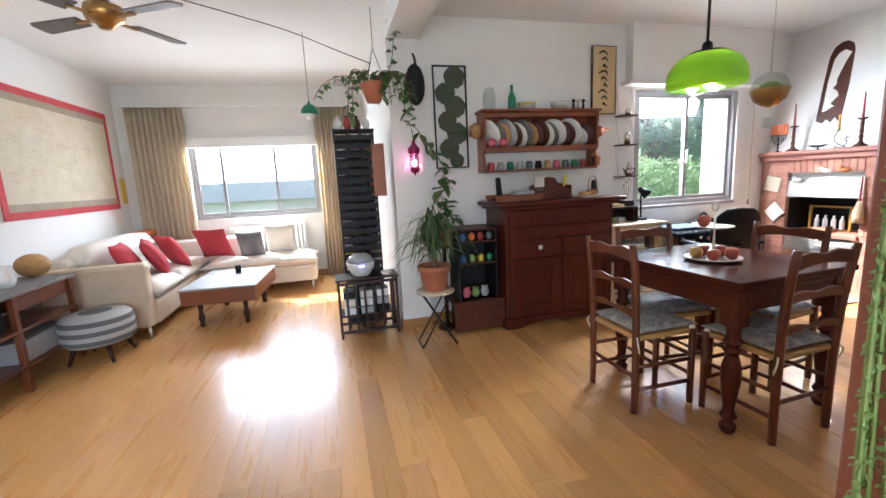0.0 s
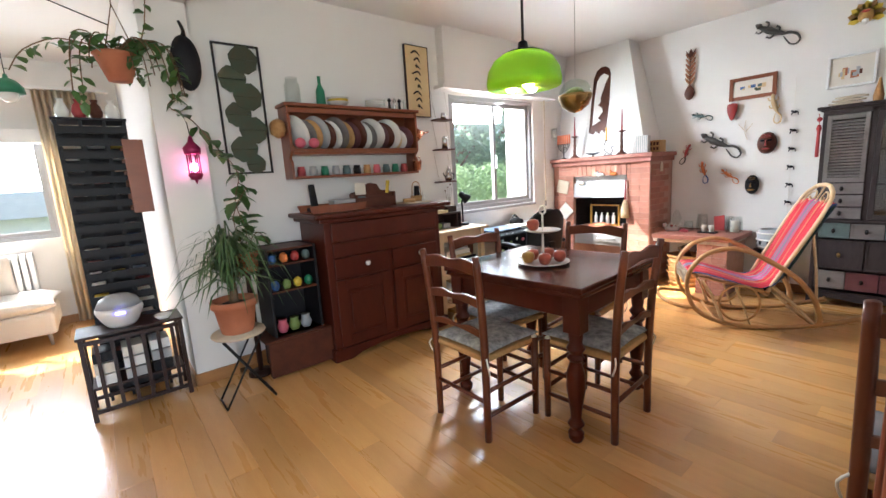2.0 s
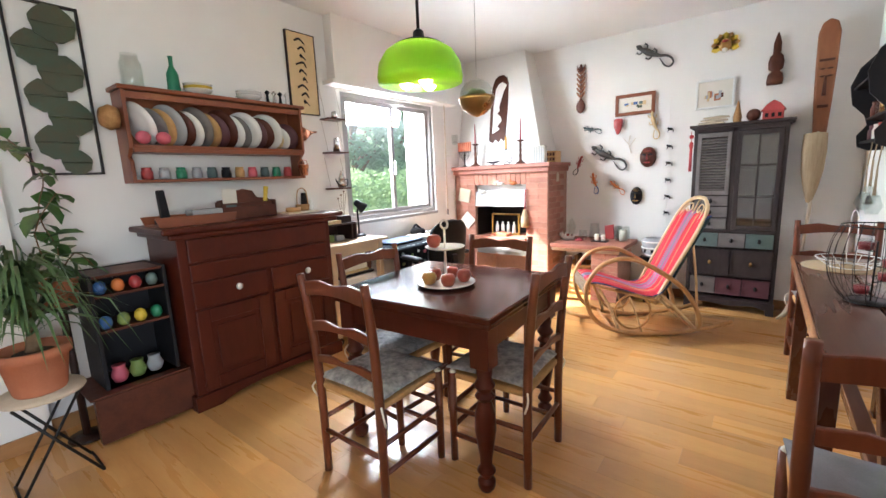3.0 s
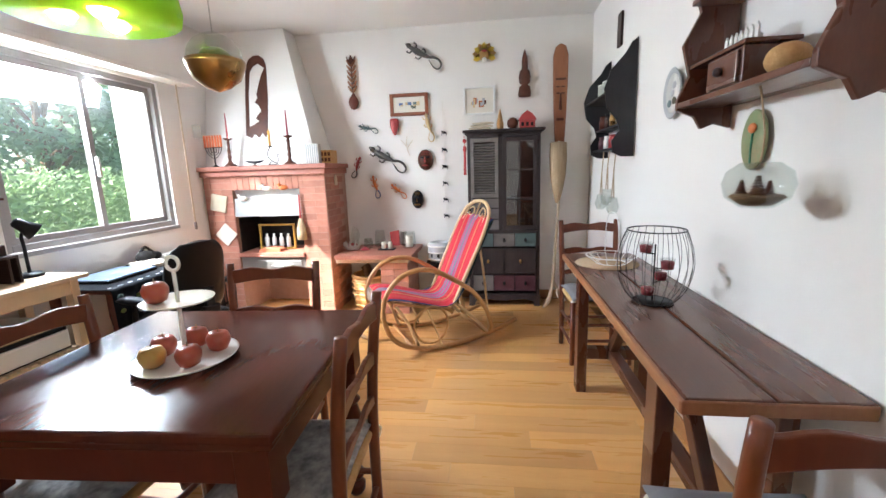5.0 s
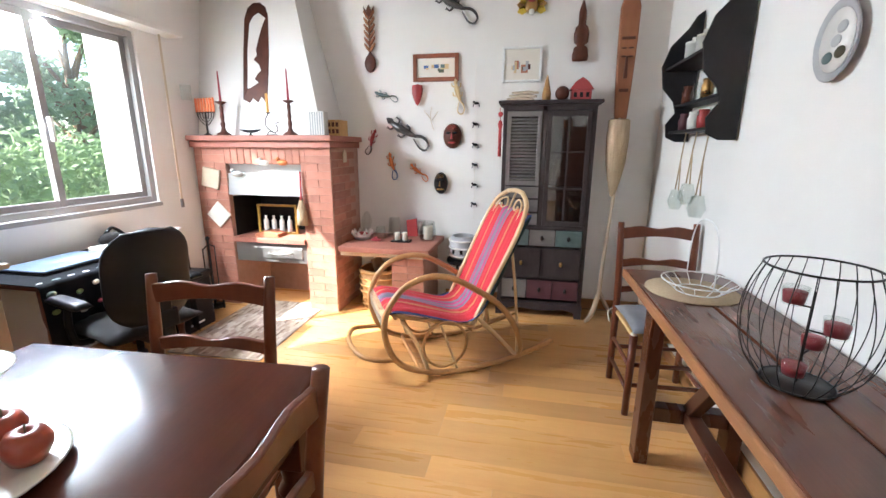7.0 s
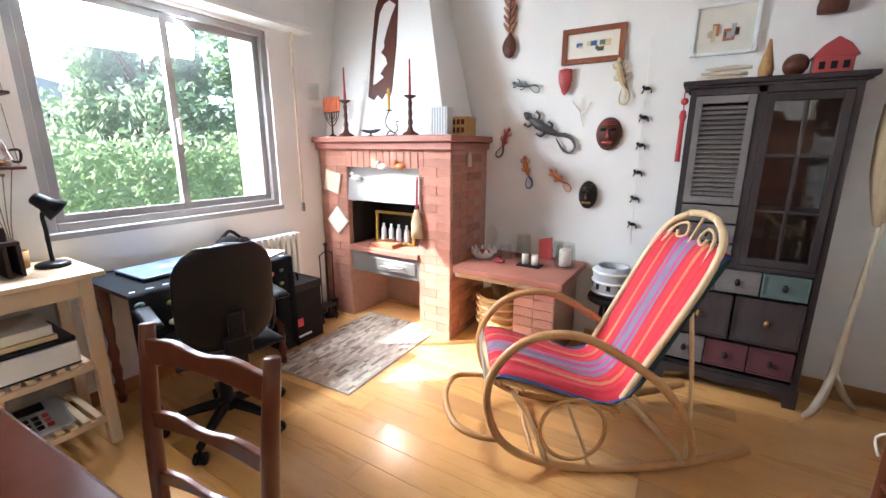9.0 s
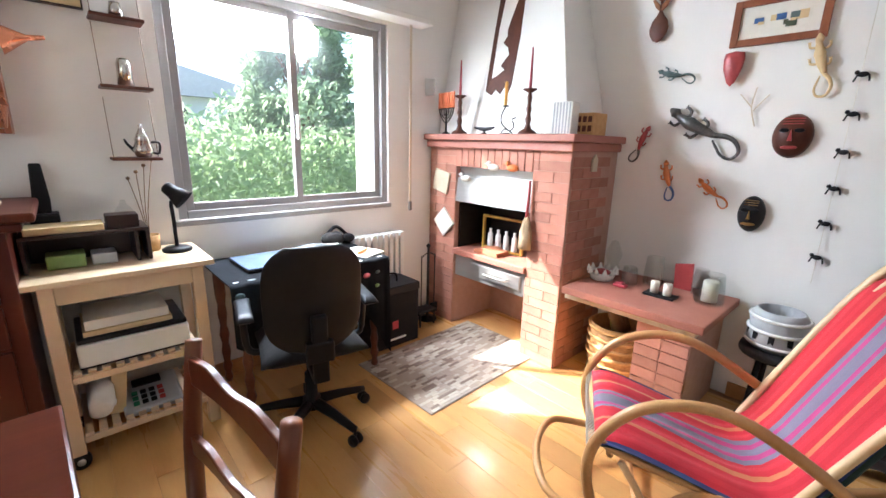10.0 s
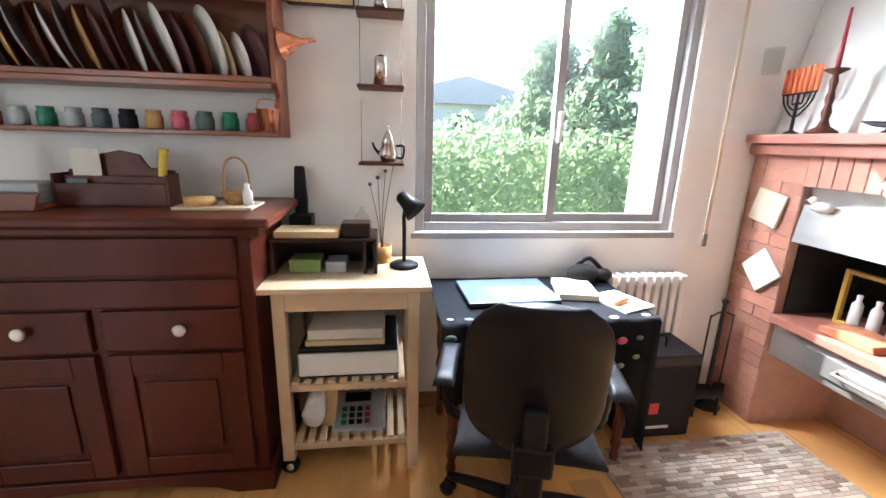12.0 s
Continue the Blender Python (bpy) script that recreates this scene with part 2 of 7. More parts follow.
WICKER = mat("wicker", (0.48, 0.27, 0.10), 0.7, (0.30, 0.15, 0.05), scale=40, fine=90, bump=0.8)
CARVED = mat("carved_dark_wood", (0.11, 0.032, 0.016), 0.45, (0.055, 0.016, 0.009), scale=12, fine=60, bump=0.3, spec=0.3)
PADDLE = mat("carved_paddle_wood", (0.33, 0.125, 0.05), 0.5, (0.19, 0.065, 0.028), scale=7, fine=40, stretch=(1, 1, 0.3), bump=0.3)
STRAW = mat("broom_straw", (0.47, 0.36, 0.23), 0.85, (0.34, 0.24, 0.14), scale=20, fine=140, stretch=(4, 4, 0.3), bump=0.6)
PALEW = mat("bleached_branch", (0.63, 0.53, 0.40), 0.7, (0.52, 0.42, 0.3), scale=12, fine=60, bump=0.4)
LIME = mat("lime_acrylic", (0.52, 0.85, 0.04), 0.2, (0.46, 0.78, 0.03), scale=4, fine=60, bump=0.02, coat=0.4)
REDT = mat("red_ceramic", (0.40, 0.05, 0.05), 0.4, (0.30, 0.035, 0.035), scale=10, fine=80)
BLUET = mat("blue_paint", (0.05, 0.13, 0.33), 0.45, (0.035, 0.09, 0.25), scale=10, fine=80)
GREENT = mat("green_enamel", (0.02, 0.20, 0.10), 0.35, (0.015, 0.15, 0.075), scale=10, fine=80)
YELT = mat("yellow_paint", (0.70, 0.52, 0.05), 0.5, (0.6, 0.43, 0.04), scale=10, fine=80)
ORANGET = mat("orange_paint", (0.66, 0.20, 0.05), 0.5, (0.56, 0.16, 0.04), scale=10, fine=80)
PINKT = mat("pink_ceramic", (0.62, 0.13, 0.18), 0.5, (0.52, 0.1, 0.14), scale=10, fine=80)
TEAL = mat("teal_paint", (0.11, 0.16, 0.155), 0.55, (0.08, 0.12, 0.115), scale=10, fine=80)
PLUM = mat("plum_paint", (0.11, 0.035, 0.045), 0.55, (0.075, 0.025, 0.03), scale=10, fine=80)
SILVER = mat("polished_silver", (0.62, 0.6, 0.57), 0.18, (0.5, 0.48, 0.45), scale=10, fine=80, metal=1.0, bump=0.05)
FOLI = mat("hedge_leaf", (0.20, 0.28, 0.11), 0.5, (0.11, 0.18, 0.07), scale=3, fine=20, bump=0)
FOLI2 = mat("tree_leaf", (0.17, 0.25, 0.13), 0.55, (0.12, 0.19, 0.09), scale=2, fine=20, bump=0)
for fm in (FOLI, FOLI2, CURTAIN):
    nt = fm.node_tree
    tr, mx = nt.nodes.new("ShaderNodeBsdfTranslucent"), nt.nodes.new("ShaderNodeMixShader")
    tr.inputs[0].default_value = {FOLI: (0.42, 0.54, 0.28, 1), FOLI2: (0.40, 0.52, 0.30, 1), CURTAIN: (0.80, 0.68, 0.50, 1)}[fm]
    mx.inputs[0].default_value = 0.5
    nt.links.new(nt.nodes["Principled BSDF"].outputs[0], mx.inputs[1])
    nt.links.new(tr.outputs[0], mx.inputs[2])
    nt.links.new(mx.outputs[0], nt.nodes["Material Output"].inputs[0])
nt = LIME.node_tree
tr, mx = nt.nodes.new("ShaderNodeBsdfTranslucent"), nt.nodes.new("ShaderNodeMixShader")
tr.inputs[0].default_value = (0.68, 0.95, 0.10, 1)
mx.inputs[0].default_value = 0.5
nt.links.new(nt.nodes["Principled BSDF"].outputs[0], mx.inputs[1])
nt.links.new(tr.outputs[0], mx.inputs[2])
nt.links.new(mx.outputs[0], nt.nodes["Material Output"].inputs[0])
RENDERW = mat("house_render", (0.72, 0.69, 0.65), 0.9, (0.64, 0.61, 0.57), scale=2, fine=60)
ROOFM = mat("roof_tiles_far", (0.50, 0.46, 0.45), 0.85, (0.42, 0.38, 0.37), scale=5, fine=40)
GRASS = mat("garden_grass", (0.09, 0.15, 0.04), 0.9, (0.06, 0.1, 0.025), scale=2, fine=40, bump=0.5)
CLOTH = mat("dark_printed_cloth", (0.009, 0.010, 0.013), 0.9, (0.014, 0.016, 0.019), scale=12, fine=200, bump=0.4, spec=0.08)
OTTO = stripes("ottoman_weave", [(0.5, 0.5, 0.5), (0.16, 0.17, 0.18)], axis=2, width=0.02)
RED1, RED2, GRY, ORA = (0.50, 0.022, 0.035), (0.56, 0.03, 0.045), (0.20, 0.19, 0.25), (0.52, 0.20, 0.08)
BLANKET = stripes("andean_blanket", [GRY, (0.46, 0.06, 0.20), GRY, RED1, RED2, RED1, ORA, RED1, RED2, RED1, RED2, RED1, (0.05, 0.07, 0.20), (0.02, 0.045, 0.045)], axis=1, width=0.0205)


# ---- mesh kit ----
SINGLE = {"handle", "stretcher", "tie", "shelf_rail", "inner_shelf", "apron", "strut", "shelf", "rail", "hook", "jar", "berry", "worn_edge", "candle", "finger"}


class G:
    """Gathers faces for one part, under a local transform."""

    def __init__(self):
        self.v, self.f, self.s, self.m, self.runs = [], [], [], Matrix(), []

    def add(self, verts, faces, smooth=False):
        k = len(self.v)
        self.runs.append((k, len(self.f)))
        self.v += [tuple(self.m @ Vector(p)) for p in verts]
        self.f += [[i + k for i in f] for f in faces]
        self.s += [smooth] * len(faces)
        return self

    def box(self, x0, x1, y0, y1, z0, z1):
        return self.add([(x, y, z) for z in (z0, z1) for y in (y0, y1) for x in (x0, x1)],
                        [(0, 2, 3, 1), (4, 5, 7, 6), (0, 1, 5, 4), (2, 6, 7, 3), (0, 4, 6, 2), (1, 3, 7, 5)])

    def lathe(self, prof, seg=20, at=(0, 0, 0), sx=1.0, sy=1.0, m=None):
        v, f = [], []
        m = (m or Matrix())
        for r, z in prof:
            for i in range(seg):
                a = 2 * math.pi * i / seg
                v.append(Vector(at) + m @ Vector((r * math.cos(a) * sx, r * math.sin(a) * sy, z)))
        for j in range(len(prof) - 1):
            for i in range(seg):
                k = (i + 1) % seg
                f.append((j * seg + i, j * seg + k, (j + 1) * seg + k, (j + 1) * seg + i))
        if prof[0][0] > 1e-4:
            f.append(tuple(range(seg))[::-1])
        if prof[-1][0] > 1e-4:
            f.append(tuple((len(prof) - 1) * seg + i for i in range(seg)))
        return self.add(v, f, True)

    def tube(self, pts, r, seg=8, closed=False, smooth=3):
        """A round bar along a Catmull-Rom curve through pts; r is a number or one for each point."""
        P = [Vector(p) for p in pts]
        R = list(r) if isinstance(r, (list, tuple)) else [r] * len(P)
        n = len(P)
        if smooth > 1 and n > 2:
            Q, S = [], []
            for i in range(n if closed else n - 1):
                a, b, c, d = (P[(i + k) % n] if closed else P[min(max(i + k, 0), n - 1)] for k in (-1, 0, 1, 2))
                for j in range(smooth):
                    t = j / smooth
                    Q.append(0.5 * (2 * b + (c - a) * t + (2 * a - 5 * b + 4 * c - d) * t * t + (3 * b - a - 3 * c + d) * t ** 3))
                    S.append(R[i] * (1 - t) + R[(i + 1) % n] * t)
            if not closed:
                Q.append(P[-1])
                S.append(R[-1])
            P, R, n = Q, S, len(Q)
        v, f = [], []
        up = Vector((0.13, 0.21, 1)).normalized()
        for i, p in enumerate(P):
            d = (P[(i + 1) % n] - P[i - 1]) if closed else (P[min(i + 1, n - 1)] - P[max(i - 1, 0)])
            d = d.normalized() if d.length > 1e-9 else Vector((0, 0, 1))
            s = d.cross(up)
            s = s.normalized() if s.length > 0.05 else d.cross(Vector((1, 0, 0))).normalized()
            u = s.cross(d)
            for k in range(seg):
                a = 2 * math.pi * k / seg
                v.append(p + R[i] * (math.cos(a) * s + math.sin(a) * u))
        for i in range(n if closed else n - 1):
            for k in range(seg):
                q, w = (i + 1) % n, (k + 1) % seg
                f.append((i * seg + k, i * seg + w, q * seg + w, q * seg + k))
        if not closed:
            f += [tuple(range(seg))[::-1], tuple((n - 1) * seg + k for k in range(seg))]
        return self.add(v, f, True)

    def slab(self, poly, d0, d1, plane="xz"):
        """A flat outline given thickness: xz (depth along y), xy (along z) or yz (along x)."""
        n = len(poly)
        place = {"xz": lambda a, b, d: (a, d, b), "xy": lambda a, b, d: (a, b, d), "yz": lambda a, b, d: (d, a, b)}[plane]
        v = [place(a, b, d) for d in (d0, d1) for a, b in poly]
        f = [tuple(range(n)), tuple(range(n, 2 * n))[::-1]] + [(i, i + n, (i + 1) % n + n, (i + 1) % n) for i in range(n)]
        return self.add(v, f)

    def ball(self, at, r, sx=1, sy=1, sz=1, seg=14, rings=8):
        return self.lathe([(r * math.sin(math.pi * i / rings), -r * sz * math.cos(math.pi * i / rings)) for i in range(rings + 1)], seg, at, sx, sy)

    def pad(self, x0, x1, y0, y1, z0, z1, e=0.5, n=10, flat=3.5):
        """A stuffed cushion: a soft superellipsoid block."""
        v, f = [], []
        cx, cy, cz = (x0 + x1) / 2, (y0 + y1) / 2, (z0 + z1) / 2
        hx, hy, hz = (x1 - x0) / 2, (y1 - y0) / 2, (z1 - z0) / 2
        for side in (-1, 1):
            for j in range(n + 1):
                for i in range(n + 1):
                    a, b = 2 * i / n - 1, 2 * j / n - 1
                    h = max(0.0, (1 - abs(a) ** flat)) * max(0.0, (1 - abs(b) ** flat))
                    pin = 1 - 0.05 * (1 - abs(a) ** 2) * (abs(b) ** 6) - 0.05 * (1 - abs(b) ** 2) * (abs(a) ** 6)
                    v.append((cx + hx * a * pin, cy + hy * b * pin, cz + side * hz * (0.12 + 0.88 * h ** e)))
        w = n + 1
        for s in (0, 1):
            for j in range(n):
                for i in range(n):
                    q = [s * w * w + j * w + i, s * w * w + j * w + i + 1, s * w * w + (j + 1) * w + i + 1, s * w * w + (j + 1) * w + i]
                    f.append(q if s else q[::-1])
        rim = [i for i in range(w)] + [j * w + n for j in range(1, w)] + [n * w + i for i in range(n - 1, -1, -1)] + [j * w for j in range(n - 1, 0, -1)]
        for a, b in zip(rim, rim[1:] + rim[:1]):
            f.append((a, b, b + w * w, a + w * w))
        return self.add(v, f, True)

    def put(self, name, material, parent=None, bevel=0.0, at=None, label=""):
        if name in SINGLE and len(self.runs) > 1:
            for k, (v0, f0) in enumerate(self.runs):
                v1, f1 = self.runs[k + 1] if k + 1 < len(self.runs) else (len(self.v), len(self.f))
                one = G()
                one.add(self.v[v0:v1], [[i - v0 for i in f] for f in self.f[f0:f1]])
                one.s = self.s[f0:f1]
                ob = one.put(name, material, parent, bevel, at, label)
            return ob
        me = bpy.data.meshes.new(name)
        me.from_pydata(self.v, [], self.f)
        me.polygons.foreach_set("use_smooth", self.s)
        me.materials.append(material)
        bm = bmesh.new()
        bm.from_mesh(me)
        bmesh.ops.recalc_face_normals(bm, faces=bm.faces)
        bm.to_mesh(me)
        bm.free()
        ob = new(name, me)
        if parent:
            ob.parent = parent
        if at is not None:
            ob.matrix_basis = at
        if bevel:
            bv = ob.modifiers.new("bevel", 'BEVEL')
            bv.width, bv.segments, bv.limit_method, bv.angle_limit = bevel, 2, 'ANGLE', radians(40)
        if label:
            ob["label"] = label
        return ob


def thing(name, label, category, at=None, group="", kind=""):
    ob = new(name)
    ob.empty_display_size = 0.1
    if at is not None:
        ob.matrix_basis = at
    return tagged(ob, label, category, group, kind)


def solid(name, material, label, category, g, at=None, bevel=0.0, group="", kind=""):
    return tagged(g.put(name, material, None, bevel, at), label, category, group, kind)


# ---- the rooms ----
CEIL_Z = 2.86


def setting(name, g, material, label, bevel=0.0):
    return tagged(g.put(name, material, None, bevel), label, "structure", "", "structure")


def wall_y(name, y0, y1, x0, x1, holes, label, top=CEIL_Z):
    """A wall along x with rectangular openings (x0, x1, z0, z1)."""
    g, x = G(), x0
    for a, b, c, d in sorted(holes):
        g.box(x, a, y0, y1, 0, top)
        g.box(a, b, y0, y1, 0, c)
        g.box(a, b, y0, y1, d, top)
        x = b
    g.box(x, x1, y0, y1, 0, top)
    return setting(name, g, WALL, label)


wall_y("wall_north", 4.05, 4.17, 0.98, 5.95, [(3.33, 4.72, 1.0, 2.24)], "white painted plaster wall with a wide window opening")
wall_y("wall_living_north", 6.9, 7.02, -2.85, 0.98, [(-1.78, -0.02, 0.98, 2.14)], "white living room wall with a window opening")
setting("wall_east", G().box(5.71, 5.95, -0.1, 4.05, 0, CEIL_Z), WALL, "white plaster wall hung with carvings and masks")
setting("wall_south", G().box(0.98, 5.71, -0.1, 0.15, 0, CEIL_Z), WALL, "white plaster wall above the long narrow table")
setting("wall_west", G().box(-2.85, -2.6, -2.1, 6.9, 0, CEIL_Z), WALL, "white living room wall behind the sofa")
setting("wall_pier", G().box(0.70, 0.98, 3.95, 6.9, 0, CEIL_Z), WALL, "white wall end between living and dining room")
# out of view; its opening is added to hold the rear fill lamp
wall_y("wall_rear", -2.35, -2.1, -2.85, 1.25, [(-1.8, 0.6, 0.6, 2.3)], "plain white unseen wall behind with an added opening for the fill lamp")
setting("wall_rear_side", G().box(0.98, 1.25, -2.1, -0.1, 0, CEIL_Z + 0.2), WALL, "plain white wall beside the entrance")
setting("ceiling", G().box(0.98, 5.95, -0.1, 4.17, CEIL_Z, CEIL_Z + 0.2).box(-2.85, 0.98, -2.35, 4.17, CEIL_Z, CEIL_Z + 0.2).box(-2.85, 0.98, 4.17, 7.02, CEIL_Z, CEIL_Z + 0.2), CEIL, "white painted ceiling")
setting("ceiling_beam", G().box(0.70, 0.98, -0.1, 3.95, 2.62, CEIL_Z), CEIL, "white painted ceiling beam between the two rooms", 0.004)
setting("floor", G().box(0.98, 5.95, -0.1, 4.17, -0.2, -0.018).box(-2.85, 0.98, -2.35, 4.17, -0.2, -0.018).box(-2.85, 0.98, 4.17, 7.02, -0.2, -0.018), SKIRT, "wooden subfloor under the planks")
g = G()
g.box(0.99, 3.33, 4.035, 4.05, 0, 0.09).box(3.33, 4.95, 4.035, 4.05, 0, 0.09)
g.box(5.695, 5.71, 0.15, 1.9, 0, 0.09).box(0.98, 5.69, 0.15, 0.165, 0, 0.09).box(0.69, 0.98, 3.935, 3.95, 0, 0.09)
g.box(-2.6, -2.585, -2.1, 6.88, 0, 0.09).box(-2.58, 0.7, 6.885, 6.9, 0, 0.09).box(0.685, 0.7, 3.95, 6.88, 0, 0.09)
setting("baseboard", g, SKIRT, "honey-coloured wooden skirting board", 0.003)


def window(name, x0, x1, z0, z1, y, leaves, label):
    """An aluminium window: outer frame, sliding leaves with their own frames and panes."""
    w = thing(name, label, "window", pose(0, y, 0), kind="structure")
    f = 0.045
    G().box(x0, x0 + f, 0, 0.07, z0, z1).box(x1 - f, x1, 0, 0.07, z0, z1).box(x0 + f, x1 - f, 0, 0.07, z0, z0 + f).box(x0 + f, x1 - f, 0, 0.07, z1 - f, z1).put("frame", ALU, w, 0.004)
    a = x0 + f
    for i, b in enumerate(leaves):
        dy = 0.012 + 0.024 * (i % 2)
        e = 0.042
        g = G().box(a, a + e, dy, dy + 0.022, z0 + f, z1 - f).box(b - e, b, dy, dy + 0.022, z0 + f, z1 - f)
        g.box(a + e, b - e, dy, dy + 0.022, z0 + f, z0 + f + e).box(a + e, b - e, dy, dy + 0.022, z1 - f - e, z1 - f)
        g.put("sash", ALU, w, 0.003)
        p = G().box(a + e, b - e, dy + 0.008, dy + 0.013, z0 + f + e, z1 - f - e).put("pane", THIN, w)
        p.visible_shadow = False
        a = b - (e if i + 1 < len(leaves) else 0)
    G().box(x0 - 0.02, x1 + 0.02, -0.03, 0.0, z0 - 0.035, z0 - 0.003).put("sill", ALU, w, 0.004)
    return w


wd = window("window_1", 3.33, 4.72, 1.0, 2.24, 4.07, [4.06, 4.675], "grey aluminium sliding window onto a garden hedge")
G().box(4.035, 4.055, -0.018, 0.012, 1.45, 1.6).put("handle", WHITEP, wd, 0.004)
window("window_2", -1.78, -0.02, 0.98, 2.14, 6.95, [-1.35, -0.62, -0.065], "wide aluminium living room window in bright daylight")
setting("shutter_box", G().box(3.20, 4.98, 3.94, 4.05, 2.30, CEIL_Z).box(3.14, 5.02, 3.90, 4.05, 2.262, 2.30), WALL, "white roller shutter box above the window", 0.004)
st_ = thing("roller_strap", "grey woven roller shutter strap hanging by the window", "strap", pose(4.89, 4.0, 0))
G().box(-.009, .009, -.0015, .0015, 1.0, 2.262).put("band", PARCH, st_)
G().box(-.012, .012, -.008, .008, .93, 1.002).put("grip", GREYW2, st_, 0.003)
setting("living_shutter_box", G().box(-1.85, 0.05, 6.8, 6.9, 2.0, 2.14), WHITEP, "white shutter slats at the top of the window", 0.004)

setting("window_reveal", G().box(4.722, 4.86, 4.17, 4.52, 0.9, 2.5), WHITEP, "white outside window reveal catching sunlight", 0.004)
# ground outside, hedge, trees and neighbouring houses
setting("ground", G().box(-250, 250, 7.3, 400, -1.2, -1.0).box(-250, 250, -250, 7.3, -1.25, -1.05), GRASS, "garden ground reaching to the horizon")


def leaf_cloud(name, material, label, category, blobs, count, size, seed):
    """Loose small leaves filling soft blobs (x, y, z, rx, ry, rz), uneven at the rim."""
    rnd = random.Random(seed)
    g = G()
    for _ in range(count):
        x, y, z, a, b, c = rnd.choice(blobs)
        d = Vector((rnd.gauss(0, 1), rnd.gauss(0, 1), rnd.gauss(0, 1))).normalized() * (rnd.random() ** 0.4)
        p = Vector((x + d.x * a, y + d.y * b, z + d.z * c))
        u = Vector((rnd.gauss(0, 1), rnd.gauss(0, 1), rnd.gauss(0, 1))).normalized()
        w = u.orthogonal().normalized()
        s = size * rnd.uniform(0.6, 1.4)
        g.add([p - u * s, p + w * s * 0.45, p + u * s, p - w * s * 0.45], [(0, 1, 2, 3)])
    return tagged(g.put(name, material), label, category, "", "stuff")


rb = random.Random(5)
leaf_cloud("hedge", FOLI, "clipped sunlit green garden hedge", "hedge",
           [(x * 0.5 + 1.8, 8.2 + rb.uniform(-.2, .2), z, 0.5, 0.5, 0.45) for x in range(0, 21) for z in (-0.5, 0.1, 0.7, 1.25)], 26000, 0.065, 3)
leaf_cloud("shrub", FOLI2, "tall dark green shrubs beyond the hedge", "shrub",
           [(rb.uniform(1, 5.5), rb.uniform(12, 14), rb.uniform(-1, 1.6), 0.9, 0.7, 0.8) for _ in range(24)]
           + [(rb.uniform(5.5, 17), rb.uniform(12.5, 16), rb.uniform(-1, 2.3), 1.1, 0.8, 0.9) for _ in range(46)], 30000, 0.12, 4)


def tree(at, h, r, seed):
    t = thing("tree", "leafy green tree in the garden beyond the hedge", "tree", pose(*at), "garden trees")
    rnd = random.Random(seed)
    g = G().tube([(0, 0, 0), (0.05, 0, h * 0.3), (0, 0.06, h * 0.6), (0.04, 0, h * 0.9)], [0.2, 0.15, 0.1, 0.03])
    blobs = []
    for i in range(24):
        a, k = rnd.uniform(0, 6.3), rnd.uniform(0.35, 0.95)
        e = (math.cos(a) * r * (1.15 - k * 0.6), math.sin(a) * r * (1.15 - k * 0.6), h * (k + 0.12))
        g.tube([(0, 0, h * k * 0.8), (e[0] * .5, e[1] * .5, h * k), e], [0.07, 0.05, 0.02], 6)
        blobs.append((*e, r * 0.42, r * 0.42, h * 0.10))
    g.put("trunk", STEM, t)
    lc = G()
    for _ in range(8000):
        x, y, z, a, b, c = rnd.choice(blobs)
        d = Vector((rnd.gauss(0, 1), rnd.gauss(0, 1), rnd.gauss(0, 1))).normalized() * (rnd.random() ** 0.4)
        p = Vector((x + d.x * a, y + d.y * b, z + d.z * c))
        u = Vector((rnd.gauss(0, 1), rnd.gauss(0, 1), rnd.gauss(0, 1))).normalized()
        w = u.orthogonal().normalized()
        s = 0.12 * rnd.uniform(0.6, 1.4)
        lc.add([p - u * s, p + w * s * 0.5, p + u * s, p - w * s * 0.5], [(0, 1, 2, 3)])
    lc.put("crown", FOLI2, t)


for k, (at, h, r) in enumerate([((8.9, 15, -1), 5.4, 1.5), ((12.5, 14.5, -1), 6.2, 1.8), ((15.5, 15, -1), 5.5, 1.8), ((2.2, 20, -1), 4.6, 1.7)]):
    tree(at, h, r, k)


def house(at, w, d, h, label):
    t = thing("house", label, "house", pose(*at), "neighbouring houses")
    G().box(-w / 2, w / 2, -d / 2, d / 2, 0, h).put("wall", RENDERW, t)
    G().slab([(-w / 2 - .5, h), (w / 2 + .5, h), (w / 2 + .5, h + .2), (0, h + w * 0.16), (-w / 2 - .5, h + .2)], -d / 2 - .5, d / 2 + .5).put("roof", ROOFM, t)
    for i in range(3):
        x = -w / 2 + w * (i + 0.5) / 3
        G().box(x - .5, x + .5, -d / 2 - 0.04, -d / 2, h - 1.7, h - .5).put("window", BLACKP, t)
    G().box(-w * .28, -w * .2, -.3, .3, h + .5, h + w * .16 + .7).put("chimney", RENDERW, t)


house((7.0, 27, -1), 8, 7, 4.2, "grey rendered house with a low pitched roof")
house((-2.2, 19, -2.6), 8, 7, 3.6, "pale house roof below the living room window")


# ---- built-in fireplace ----
FX = 5.13
fp = thing("fireplace", "red brick fireplace with steel hood and terracotta mantel shelf", "fireplace", pose(0, 0, 0))
G().box(FX + .005, 5.7, 2.76, 3.03, 0, 1.42).box(FX + .005, 5.7, 3.74, 4.04, 0, 1.42).box(FX + .005, 5.7, 3.03, 3.74, 1.36, 1.42).box(5.62, 5.7, 3.03, 3.74, 0, 1.36).put("core", MORTAR, fp)
G().box(FX - .075, 5.7, 2.71, 4.045, 1.475, 1.52).box(FX - .04, 5.7, 2.735, 4.045, 1.42, 1.475).put("mantel", BRICKT, fp, 0.008)
